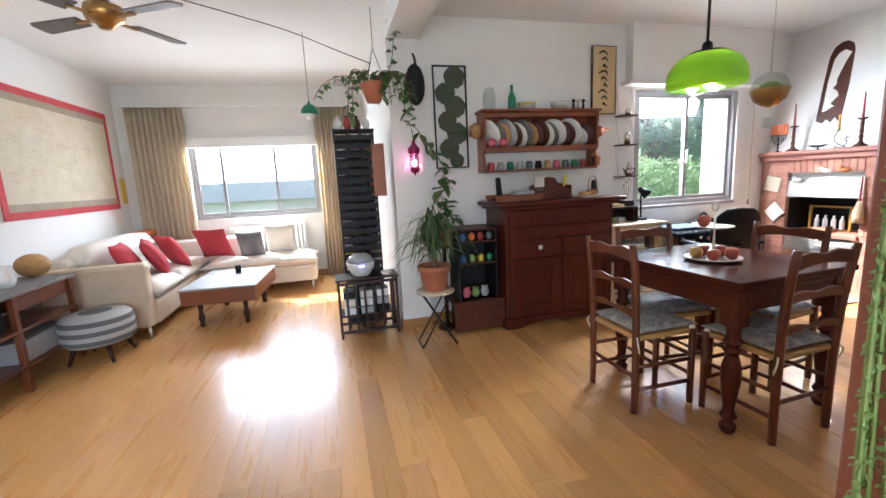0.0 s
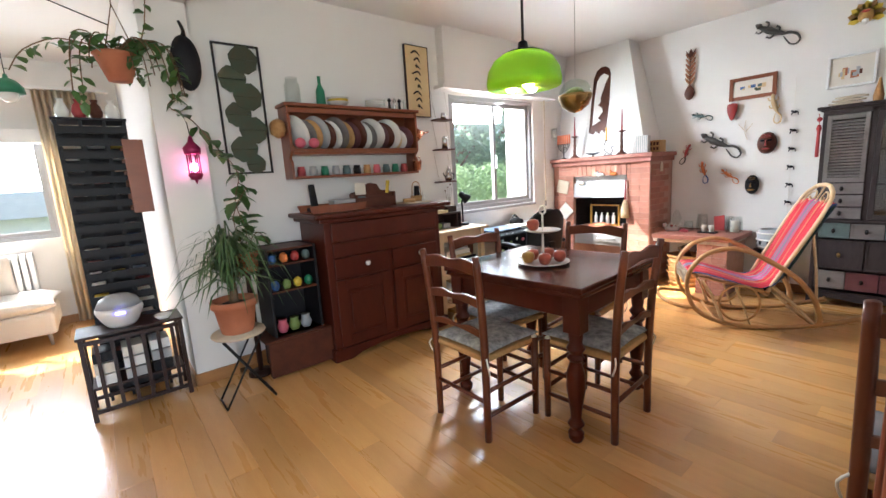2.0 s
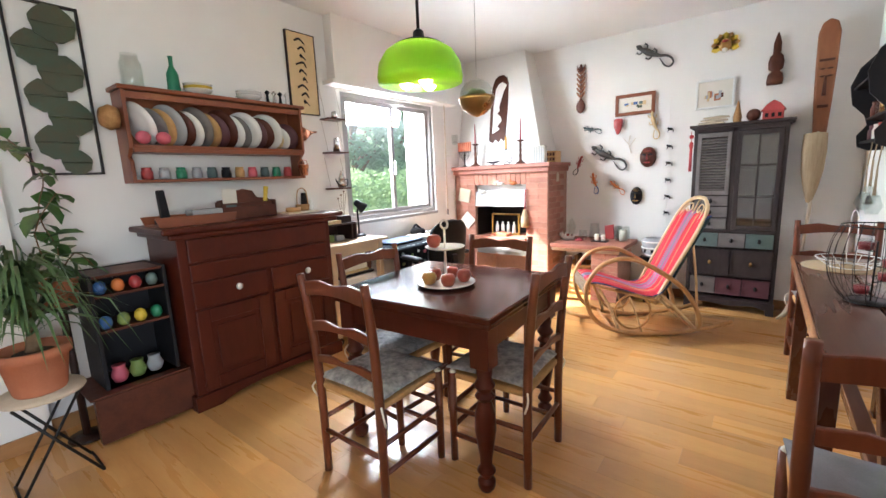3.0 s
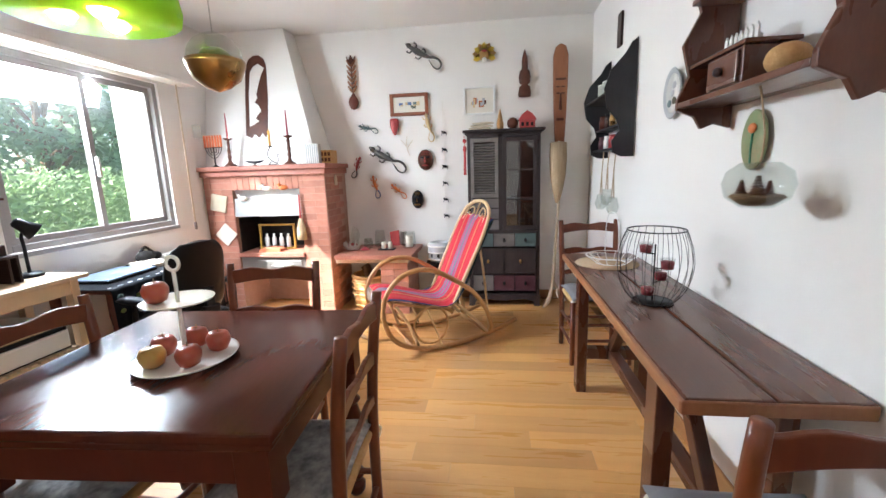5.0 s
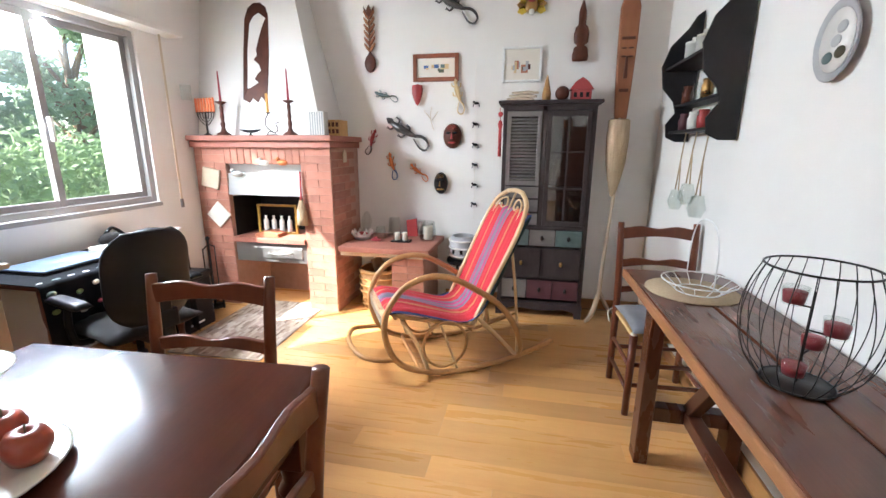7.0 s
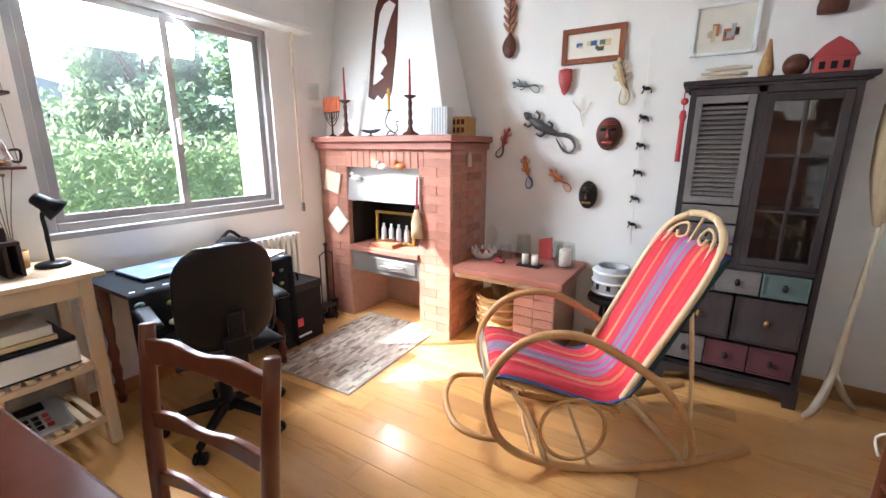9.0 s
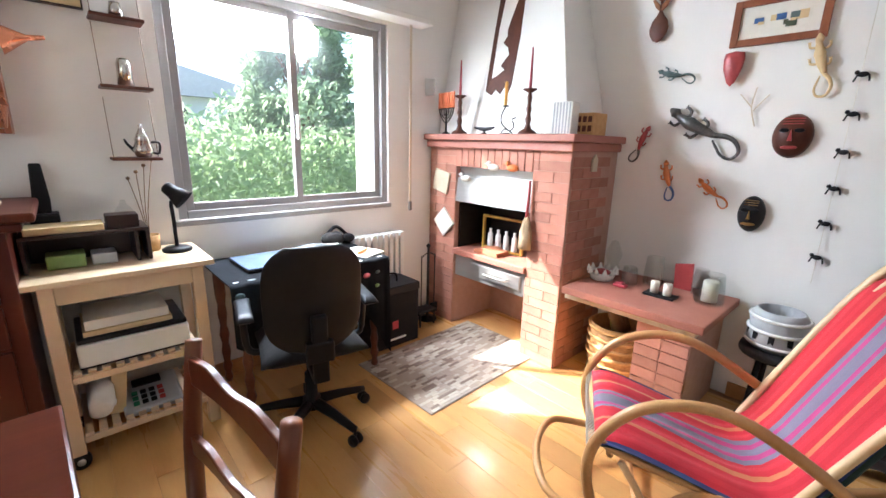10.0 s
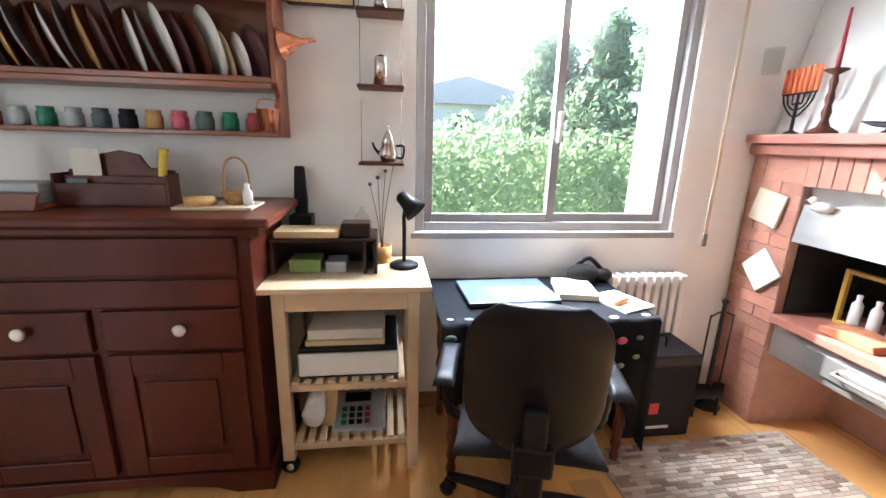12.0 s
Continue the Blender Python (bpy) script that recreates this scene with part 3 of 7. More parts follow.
G().box(FX - .02, 5.6, 3.032, 3.738, .60, .645).put("hearth_shelf", BRICKT, fp, 0.006)
g = G().box(FX + .02, 5.6, 3.034, 3.736, .42, .598)
g.put("ash_drawer", STEEL, fp, 0.004)
G().box(FX + .008, FX + .02, 3.08, 3.55, .46, .56).put("drawer_front", STEEL, fp, 0.003)
G().tube([(FX + .01, 3.18, .51), (FX - .03, 3.19, .51), (FX - .03, 3.39, .51), (FX + .01, 3.40, .51)], 0.008, smooth=1).put("handle", STEEL, fp)
G().slab([(FX + .02, 1.36), (FX + .06, 1.20), (FX + .02, 1.20), (FX + .0, 1.02), (FX + .02, 1.02), (FX + .16, 1.36)], 3.034, 3.736).put("steel_hood", STEEL, fp)
G().box(5.56, 5.62, 3.03, 3.74, .64, 1.36).box(FX + .05, 5.6, 3.03, 3.04, .645, 1.0).box(FX + .05, 5.6, 3.73, 3.74, .645, 1.0).put("firebox_lining", BLACKM, fp)
g = G()
g.add([(5.22, 2.86, 1.522), (5.22, 4.046, 1.522), (5.70, 4.046, 1.522), (5.70, 2.86, 1.522), (5.46, 3.2, 2.858), (5.46, 4.046, 2.858), (5.70, 4.046, 2.858), (5.70, 3.2, 2.858)],
      [(0, 1, 2, 3), (4, 7, 6, 5), (0, 4, 5, 1), (1, 5, 6, 2), (2, 6, 7, 3), (3, 7, 4, 0)])
g.put("chimney_breast", WALL, fp)
hb = thing("hearth_bench", "low brick side bench with a terracotta top", "bench", pose(0, 0, 0))
G().box(5.06, 5.695, 1.92, 2.70, .575, .62).put("top", BRICKT, hb, 0.006)
G().box(5.10, 5.69, 1.96, 2.70, .535, .573).put("rail", PALEW, hb, 0.004)
G().box(5.14, 5.69, 1.98, 2.26, 0, .535).put("core", MORTAR, hb)


# ---- dining table, chairs ----
def turned_leg(h, r):
    return [(r * .55, 0), (r * .8, .02), (r * .85, .05), (r * .5, .07), (r * .9, .10), (r * .55, .13), (r * .62, .17), (r * 1.0, .30), (r * .95, .38), (r * .6, .44),
            (r * .95, .46), (r * .6, .48), (r * 1.0, .51), (r * .65, .54), (r * .75, .57), (r * .75, h)]


tb = thing("dining_table", "dark mahogany dining table with turned legs", "table", pose(2.395, 2.13, 0, 0, 0, 3))
TX, TY, TH = 0.435, 0.47, 0.84
G().box(-TX, TX, -TY, TY, TH - .032, TH).put("top", TABLEW, tb, 0.008)
G().box(-TX + .012, TX - .012, -TY + .012, TY - .012, TH - .056, TH - .034).put("extension_leaf", TABLEW, tb, 0.005)
a = 0.07
G().box(-TX + a, TX - a, -TY + .045, -TY + .07, TH - .17, TH - .058).box(-TX + a, TX - a, TY - .07, TY - .045, TH - .17, TH - .058).box(-TX + .045, -TX + .07, -TY + a, TY - a, TH - .17, TH - .058).box(TX - .07, TX - .045, -TY + a, TY - a, TH - .17, TH - .058).put("apron", MAHOG, tb, 0.003)
for sx in (-1, 1):
    for sy in (-1, 1):
        G().lathe(turned_leg(.60, .048), 16).box(-.045, .045, -.045, .045, .595, TH - .057).put("leg", MAHOG, tb, 0.003, pose(sx * (TX - .075), sy * (TY - .075), 0))


def dining_chair(at, cushion, label, group):
    """Ladder-back chair; faces +y, its back at -y."""
    c = thing("dining_chair", label, "chair", at, group)
    for s in (-1, 1):
        G().tube([(s * .20, -.2, 0), (s * .20, -.2, .45), (s * .205, -.215, .75), (s * .21, -.245, 1.0)], [.019, .021, .021, .018], 10).put("back_post", CHAIRW, c)
        G().tube([(s * .205, .19, 0), (s * .205, .19, .47)], [.018, .021], 10, smooth=1).put("front_leg", CHAIRW, c)
        for z in (.14, .28):
            G().tube([(s * .2, -.2, z), (s * .205, .19, z)], .012, 8, smooth=1).put("stretcher", CHAIRW, c)
    G().tube([(-.2, .19, .30), (.2, .19, .30)], .012, 8, smooth=1).tube([(-.2, .19, .18), (.2, .19, .18)], .012, 8, smooth=1).tube([(-.2, -.2, .22), (.2, -.2, .22)], .012, 8, smooth=1).put("stretcher", CHAIRW, c)
    for z, h, y in ((.57, .045, -.207), (.73, .055, -.216), (.90, .075, -.233)):
        n = 12
        up = [(-.2 + .4 * i / n, z + h + .007 * math.sin(math.pi * 4 * i / n - 1.57)) for i in range(n + 1)]
        dn = [(.2 - .4 * i / n, z + .022 * math.sin(math.pi * i / n)) for i in range(n + 1)]
        G().slab(up + dn, y - .009, y + .009).put("slat", CHAIRW, c, 0.004)
    G().box(-.205, .205, -.2, .2, .435, .468).put("seat", RUSH, c, 0.012)
    G().pad(-.215, .215, -.20, .215, .466, .52, flat=5).put("cushion", cushion, c)
    for s in (-1, 1):
        G().ball((s * .205, .185, .47), .016).tube([(s * .205, -.2, .48), (s * .24, -.22, .44), (s * .23, -.2, .38)], .005, 5).put("tie", WAX, c)
    return c


LB = "brown ladder-back chair with a grey leaf-patterned seat cushion"
GR = "chairs round the table"
dining_chair(pose(1.93, 2.23, 0, 0, 0, -90), CUSHION, LB, GR)
dining_chair(pose(2.36, 1.78, 0, 0, 0, 3), CUSHION, LB, GR)
dining_chair(pose(2.30, 2.44, 0, 0, 0, 176), CUSHION, LB, GR)
dining_chair(pose(2.83, 2.18, 0, 0, 0, 97), CUSHION, LB, GR)
dining_chair(pose(2.10, 0.49, 0, 0, 0, -90), GREYF, "brown ladder-back chair with a grey seat cushion", "chairs at the long table")
dining_chair(pose(4.29, 0.385, 0, 0, 0, 93), GREYF, "brown ladder-back chair with a grey seat cushion", "chairs at the long table")

# ---- long narrow table on the south wall ----
bt = thing("long_table", "long narrow dark walnut trestle table with worn edges", "table", pose(0, 0, 0))
G().box(2.27, 4.21, .40, .63, .765, .80).put("board", BENCHW, bt, 0.007)
G().box(2.27, 4.21, .162, .395, .765, .80).put("board", BENCHW, bt, 0.007)
G().box(2.265, 4.215, .626, .642, .755, .797).box(2.262, 2.272, .165, .64, .755, .797).put("worn_edge", BENCHE, bt, 0.006)
for x in (2.52, 3.75):
    G().box(x - .045, x + .045, .56, .62, 0, .764).put("leg", BENCHW, bt, 0.004)
    G().box(x - .045, x + .045, .19, .25, 0, .764).put("leg", BENCHW, bt, 0.004)
    G().box(x - .03, x + .03, .25, .56, .22, .29).put("crossbar", BENCHW, bt, 0.004)
    g = G()
    g.m = Matrix.Translation((x, .40, .26)) @ pose(0, 0, 0, 0, (-38 if x > 3 else 38), 0)
    g.box(-.03, .03, -.025, .025, 0, .62).put("brace", BENCHW, bt, 0.004)
G().box(2.5, 3.78, .37, .43, .225, .285).put("stretcher", BENCHW, bt, 0.004)

# ---- sideboard on the north wall ----
sb = thing("sideboard", "large dark mahogany sideboard with panelled doors and drawers", "sideboard", pose(0, 0, 0))
X0, X1, Y0, Y1 = 1.60, 2.70, 3.53, 4.02
G().box(X0, X1, Y0 + .02, Y1, .07, 1.10).put("body", MAHOG, sb, 0.004)
G().box(X0 - .09, X1 + .09, Y0 - .06, Y1, 1.135, 1.17).box(X0 - .05, X1 + .05, Y0 - .03, Y1, 1.10, 1.134).put("top", MAHOG, sb, 0.01)
arc = [(X0 - .02, 0), (X0 + .13, 0)] + [(X0 + .13 + (X1 - X0 - .26) * i / 10, .055 * math.sin(math.pi * i / 10) ** .5) for i in range(11)] + [(X1 - .13, 0), (X1 + .02, 0), (X1 + .02, .10), (X0 - .02, .10)]
G().slab(arc, Y0, Y0 + .025).box(X0 - .02, X0, Y0 + .025, Y1, 0, .10).box(X1, X1 + .02, Y0 + .025, Y1, 0, .10).put("plinth", MAHOG, sb, 0.003)
G().box(X0 + .05, X1 - .05, Y0 - .002, Y0 + .02, .95, 1.09).put("drawer", MAHOG, sb, 0.006)
G().box(X0 + .05, X1 - .05, Y0 + .004, Y0 + .02, .83, .935).put("drawer", MAHOG, sb, 0.006)
xm = (X0 + X1) / 2
for a, b, k in ((X0 + .05, xm - .02, 1.92), (xm + .02, X1 - .05, 2.443)):
    G().box(a, b, Y0, Y0 + .02, .66, .82).put("drawer", MAHOG, sb, 0.006)
    G().box(a, b, Y0 + .008, Y0 + .02, .12, .645).box(a, a + .08, Y0 - .004, Y0 + .008, .12, .645).box(b - .08, b, Y0 - .004, Y0 + .008, .12, .645).box(a + .08, b - .08, Y0 - .004, Y0 + .008, .56, .645).box(a + .08, b - .08, Y0 - .004, Y0 + .008, .12, .20).box(a + .11, b - .11, Y0 - .001, Y0 + .008, .23, .53).put("door", MAHOG, sb, 0.004)
    G().lathe([(.008, 0), (.008, .015), (.021, .02), (.023, .03), (.012, .036), (0, .037)], 14, (k, Y0, .752), m=Matrix.Rotation(radians(90), 3, 'X')).put("knob", WHITEC, sb, label="white porcelain knob")

# ---- plate rack ----
pk = thing("plate_rack", "reddish wooden wall rack full of standing plates and jars", "rack", pose(0, 0, 0))
RX0, RX1, RY0, RY1 = 1.54, 2.76, 3.86, 4.045
side = [(RY0, 1.99), (RY1, 1.99), (RY1, 1.44), (RY0 + .02, 1.44), (RY0 + .02, 1.57), (RY0 + .05, 1.60), (RY0, 1.65)]
for x in (RX0, RX1 - .022):
    G().slab(side, x, x + .022, "yz").put("side", RACKW, pk, 0.003)
G().box(RX0 - .02, RX1 + .02, RY0 - .02, RY1, 1.99, 2.015).put("cornice", RACKW, pk, 0.006)
G().box(RX0 + .022, RX1 - .022, RY0, RY1, 1.625, 1.65).box(RX0 + .022, RX1 - .022, RY0 + .02, RY1, 1.44, 1.46).put("shelf", RACKW, pk, 0.004)
G().box(RX0 + .022, RX1 - .022, RY0, RY0 + .015, 1.65, 1.672).box(RX0 + .022, RX1 - .022, RY0 + .01, RY0 + .022, 1.945, 1.985).put("rail", RACKW, pk, 0.003)
G().box(RX0 + .022, RX1 - .022, RY1 - .012, RY1 - .002, 1.66, 1.99).put("back", RACKW, pk)
PLATEC = [WHITEC, GREYP, RUSH, WHITEC, REDT, CARVED, WHITEC, GREYW2, SCROLL, GREYP, PLUM, GREYP]
pl = random.Random(2)
for i in range(19):
    x = RX0 + .08 + i * (RX1 - RX0 - .2) / 18
    r = .125 if i % 3 else .14
    r -= .03 if i > 15 else 0
    m = (Matrix.Rotation(radians(90), 3, 'Y') @ Matrix.Rotation(radians(pl.uniform(-3, 3)), 3, 'X')).to_4x4()
    tilt = Matrix.Translation((x, RY0 + .095, 1.655 + r)) @ Matrix.Rotation(radians(-14 - pl.uniform(0, 8)), 4, 'Y') @ Matrix.Rotation(radians(pl.uniform(20, 34)), 4, 'Z') @ m
    solid("plate", PLATEC[(i * 7 + i // 4) % 12], "round dinner plate standing in the wall rack", "plate",
          G().lathe([(r * .5, 0), (r * .55, .004), (r * .7, .006), (r, .018), (r, .022), (r * .68, .010), (r * .5, .006), (0, .006)], 24, sx=1, sy=1), tilt, group="plates in the rack")

# ---- panelled cabinet on the east wall ----
cb = thing("tall_cabinet", "dark grey-brown cabinet with louvred door, glass door and coloured drawers", "cabinet", pose(5.40, 1.03, 0))
W = .355
G().box(.02, .29, -W, -W + .022, .1, 1.75).box(.02, .29, W - .022, W, .1, 1.75).box(.27, .29, -W + .022, W - .022, .1, 1.75).box(.02, .27, -W + .022, W - .022, .1, .14).box(.02, .27, -W + .022, W - .022, .775, .80).box(.02, .27, -W + .022, W - .022, 1.72, 1.75).put("body", GREYW, cb, 0.003)
G().box(-.03, .3, -W - .04, W + .04, 1.765, 1.79).box(-.015, .3, -W - .02, W + .02, 1.75, 1.764).put("cornice", GREYW, cb, 0.005)
foot = [(-W - .01, 0), (-W + .05, 0), (-W + .06, .05), (-W + .15, .075), (0, .055), (W - .15, .075), (W - .06, .05), (W - .05, 0), (W + .01, 0), (W + .01, .12), (-W - .01, .12)]
G().slab(foot, 0, .022, "yz").box(.2, .28, -W, -W + .05, 0, .1).box(.2, .28, W - .05, W, 0, .1).put("plinth", GREYW, cb, 0.003)
G().box(0, .02, .012, .05, .8, 1.75).box(0, .02, W - .03, W, .12, 1.75).box(0, .02, -W, -W + .03, .12, 1.75).box(0, .02, -W + .03, W - .03, 1.715, 1.75).box(0, .02, -W + .03, W - .03, .775, .80).put("face_frame", GREYW, cb, 0.002)
dr = G().box(-.008, .012, .052, .085, 1.13, 1.71).box(-.008, .012, W - .065, W - .032, 1.13, 1.71).box(-.008, .012, .085, W - .065, 1.13, 1.17).box(-.008, .012, .085, W - .065, 1.67, 1.71).put("door", GREYW2, cb, 0.003)
for i in range(19):
    g = G()
    g.m = Matrix.Translation((.004, (W + .02) / 2, 1.186 + i * .0257)) @ pose(0, 0, 0, 0, -32, 0)
    g.box(-.014, .014, -(W - .155) / 2 - .002, (W - .155) / 2 + .002, -.003, .003).put("slat", GREYW2, dr)
gd = G()
y0, y1, z0, z1 = -W + .032, .01, .805, 1.71
gd.box(-.008, .012, y0, y0 + .035, z0, z1).box(-.008, .012, y1 - .035, y1, z0, z1).box(-.008, .012, y0 + .035, y1 - .035, z0, z0 + .04).box(-.008, .012, y0 + .035, y1 - .035, z1 - .04, z1)
gd.box(-.006, .008, (y0 + y1) / 2 - .008, (y0 + y1) / 2 + .008, z0 + .04, z1 - .04).box(-.006, .008, y0 + .035, y1 - .035, 1.10, 1.116).box(-.006, .008, y0 + .035, y1 - .035, 1.39, 1.406)
gdo = gd.put("glass_door", GREYW, cb, 0.003)
G().box(.009, .012, y0 + .035, y1 - .035, z0 + .04, z1 - .04).put("pane", GLASS, gdo)
G().box(.03, .26, -W + .03, .0, 1.1, 1.112).box(.03, .26, -W + .03, .0, 1.395, 1.407).put("inner_shelf", GREYW, cb)


def drawer(y0, y1, z0, z1, m):
    d = G().box(-.006, .02, y0, y1, z0, z1).put("drawer", m, cb, 0.003)
    G().box(-.012, -.006, y0, y0 + .012, z0, z1).box(-.012, -.006, y1 - .012, y1, z0, z1).box(-.012, -.006, y0 + .012, y1 - .012, z0, z0 + .012).box(-.012, -.006, y0 + .012, y1 - .012, z1 - .012, z1).put("moulding", m, d)
    G().lathe([(.01, 0), (.022, .006), (.022, .012), (0, .016)], 10, (-.012, (y0 + y1) / 2, (z0 + z1) / 2), 1, .6, Matrix.Rotation(radians(-90), 3, 'Y')).put("pull", BLACKM if m is not GREYW else BRASS, d)


for z0, z1, mm in ((1.03, 1.12, GREYW2), (.92, 1.015, GREYW2), (.81, .905, GREYW2)):
    drawer(.052, W - .032, z0, z1, mm)
e = (2 * W - .07) / 3
for z0, z1, mm in ((.635, .765, (TEAL, GREYW2, TEAL)), (.17, .33, (PLUM, PLUM, GREYW2))):
    for i in range(3):
        drawer(-W + .035 + e * i + .004, -W + .035 + e * (i + 1) - .004, z0, z1, mm[i])
drawer(-W + .035, -.006, .35, .615, GREYW)
drawer(.006, W - .035, .35, .615, GREYW)

# ---- rocking chair ----
rk = thing("rocking_chair", "bent rattan rocking chair draped with a striped red blanket", "rocking chair", pose(4.56, 1.69, 0, 0, 0, 120))


def hoop(s):
    """Side hoop: armrest loop running into the rocker."""
    y = s * .27
    return [(-.44, y, .06), (-.45, y, .13), (-.40, y, .28), (-.28, y, .44), (-.10, y, .57), (.06, y, .655), (.20, y, .67), (.34, y, .62), (.44, y, .50), (.47, y, .36), (.43, y, .20), (.34, y, .10), (.20, y, .045), (.04, y, .02), (-.15, y, .022), (-.36, y, .045), (-.55, y, .085), (-.70, y, .13)]


for s in (-1, 1):
    G().tube(hoop(s), .0195, 10, smooth=5).put("side_hoop", RATTAN, rk)
    ring = [(.085 + .143 * math.cos(a * .5236), s * .27, .215 + .15 * math.sin(a * .5236)) for a in range(12)]
    G().tube(ring, .010, 8, True, 3).put("ring", RATTAN, rk)
    G().tube([(-.14, s * .25, .36), (-.28, s * .26, .22), (-.42, s * .27, .06)], .014, 8).tube([(.12, s * .26, .36), (.06, s * .27, .20), (.0, s * .27, .03)], .008, 8).tube([(.36, s * .25, .40), (.27, s * .25, .25), (.20, s * .27, .06)], .013, 8).tube([(-.37, s * .24, .82), (-.41, s * .26, .45), (-.43, s * .27, .08)], .010, 8).put("strut", RATTANP, rk)
    G().tube([(.44, s * .25, .47), (.36, s * .25, .43), (.1, s * .25, .36), (-.12, s * .25, .30)], .013, 8).put("seat_rail", RATTAN, rk)
    G().tube([(-.10, s * .24, .29), (-.22, s * .25, .54), (-.39, s * .26, .88), (-.475, s * .22, 1.06), (-.51, s * .10, 1.135)], .016, 8).put("back_post", RATTANP, rk)
    G().tube([(-.42, s * .19, .95), (-.475, s * .16, 1.06), (-.495, s * .08, 1.09), (-.475, s * .05, 1.04), (-.46, s * .10, 1.02), (-.47, s * .12, 1.05)], .007, 6).put("scroll", RATTANP, rk)
G().tube([(.40, -.27, .16), (.51, -.26, .17), (.61, -.20, .19), (.655, 0, .20), (.61, .20, .19), (.51, .26, .17), (.40, .27, .16)], .016, 8, smooth=5).put("front_bar", RATTAN, rk)
G().tube([(-.51, -.10, 1.135), (-.52, 0, 1.145), (-.51, .10, 1.135)], .016, 8).tube([(-.515, 0, 1.13), (-.40, 0, .88)], .007, 6, smooth=1).put("top_rail", RATTANP, rk)
for x, z in ((.40, .43), (-.1, .285), (.25, .065), (-.42, .055), (-.395, .87)):
    G().tube([(x, -.265, z), (x, .265, z)], .012, 8, smooth=1).put("crossbar", RATTAN, rk)
# the blanket is a padded sheet over seat and back
prof = [(.45, .47), (.40, .50), (.25, .455), (.05, .385), (-.08, .345), (-.16, .40), (-.235, .57), (-.315, .75), (-.40, .93), (-.45, 1.03), (-.49, 1.035)]
under = [(-.505, 1.01), (-.44, .90), (-.355, .73), (-.275, .56), (-.195, .40), (-.10, .315), (.05, .355), (.25, .425), (.36, .455), (.42, .465), (.455, .45)]
n = 22
g = G()
loop = prof + under
vs, fs = [], []
for j in range(n + 1):
    y = -.272 + .544 * j / n
    k = abs(2 * j / n - 1)
    for i, (x, z) in enumerate(loop):
        w = .012 * math.sin(j * 1.9 + i) + .006 * math.sin(j * .7 + i * 2.3)
        drop = .028 * k ** 6
        vs.append((x, y, z + (w if i < len(prof) else 0) * (.4 + .6 * (1 - k)) - (drop if i < len(prof) else -drop * .3)))
m = len(loop)
for j in range(n):
    for i in range(m):
        fs.append((j * m + i, j * m + (i + 1) % m, (j + 1) * m + (i + 1) % m, (j + 1) * m + i))
for i in range(len(prof) - 1):
    q = (i, i + 1, m - 2 - i, m - 1 - i)
    fs += [q, tuple(n * m + k for k in reversed(q))]
bl = g.add(vs, fs, True).put("blanket", BLANKET, rk, label="red striped woven blanket")
sd = bl.modifiers.new("soft", 'SUBSURF')
sd.levels = sd.render_levels = 1
fr = G()
for i in range(26):
    y = -.25 + i * .02
    fr.tube([(.445, y, .46), (.47, y + .004, .42), (.465, y - .003, .34)], .003, 4, smooth=1)
fr.put("fringe", PAPER, rk)

# ---- desk trolley, desk, office chair, box ----
ct = thing("kitchen_trolley", "birch wood trolley with slatted shelves and a castor", "trolley", pose(0, 0, 0))
G().box(2.69, 3.37, 3.57, 4.03, .855, .88).put("top", BIRCH, ct, 0.004)
for x in (2.74, 3.275):
    for y in (3.60, 3.95):
        G().box(x, x + .05, y, y + .05, .075 if x < 3 else 0, .854).put("leg", BIRCH, ct, 0.004)
G().box(2.79, 3.275, 3.605, 3.63, .77, .854).box(2.79, 3.275, 3.97, 3.995, .77, .854).box(2.745, 2.77, 3.65, 3.95, .77, .854).box(3.295, 3.32, 3.65, 3.95, .77, .854).put("apron", BIRCH, ct, 0.003)
for z in (.44, .155):
    G().box(2.79, 3.275, 3.605, 3.625, z - .03, z).box(2.79, 3.275, 3.975, 3.995, z - .03, z).put("shelf_rail", BIRCH, ct, 0.003)
    for i in range(10):
        x = 2.795 + i * .049
        G().box(x, x + .03, 3.605, 3.995, z + .002, z + .017).put("slat", BIRCH, ct, 0.002)
for y in (3.625, 3.975):
    g = G().lathe([(.012, -.018), (.036, -.016), (.038, 0), (.036, .016), (.012, .018)], 18, (2.765, y, .039), m=Matrix.Rotation(radians(90), 3, 'X'))
    g.put("castor", BLACKP, ct)
    G().lathe([(.0, -.021), (.016, -.02), (.016, .02), (0, .021)], 12, (2.765, y, .039), m=Matrix.Rotation(radians(90), 3, 'X')).put("hub", STEEL, ct)

dk = thing("desk", "small desk covered by a dark printed cloth", "desk", pose(0, 0, 0))
G().box(3.42, 4.30, 3.50, 4.02, .72, .75).put("top", MAHOG, dk, 0.004)
for x in (3.47, 4.25):
    for y in (3.55, 3.97):
        G().lathe([(.018, 0), (.024, .03), (.016, .06), (.028, .10), (.018, .14), (.026, .2), (.018, .25), (.028, .31), (.018, .37), (.026, .44), (.022, .5), (.03, .56), (.03, .72)], 12, (x, y, 0)).put("leg", CHAIRW, dk)
n = 40
rim = []
for i in range(n + 1):
    rim.append((3.40 + .92 * i / n, 3.482))
for i in range(1, 24):
    rim.append((4.32, 3.482 + .54 * i / 23))
vs, fs = [], []
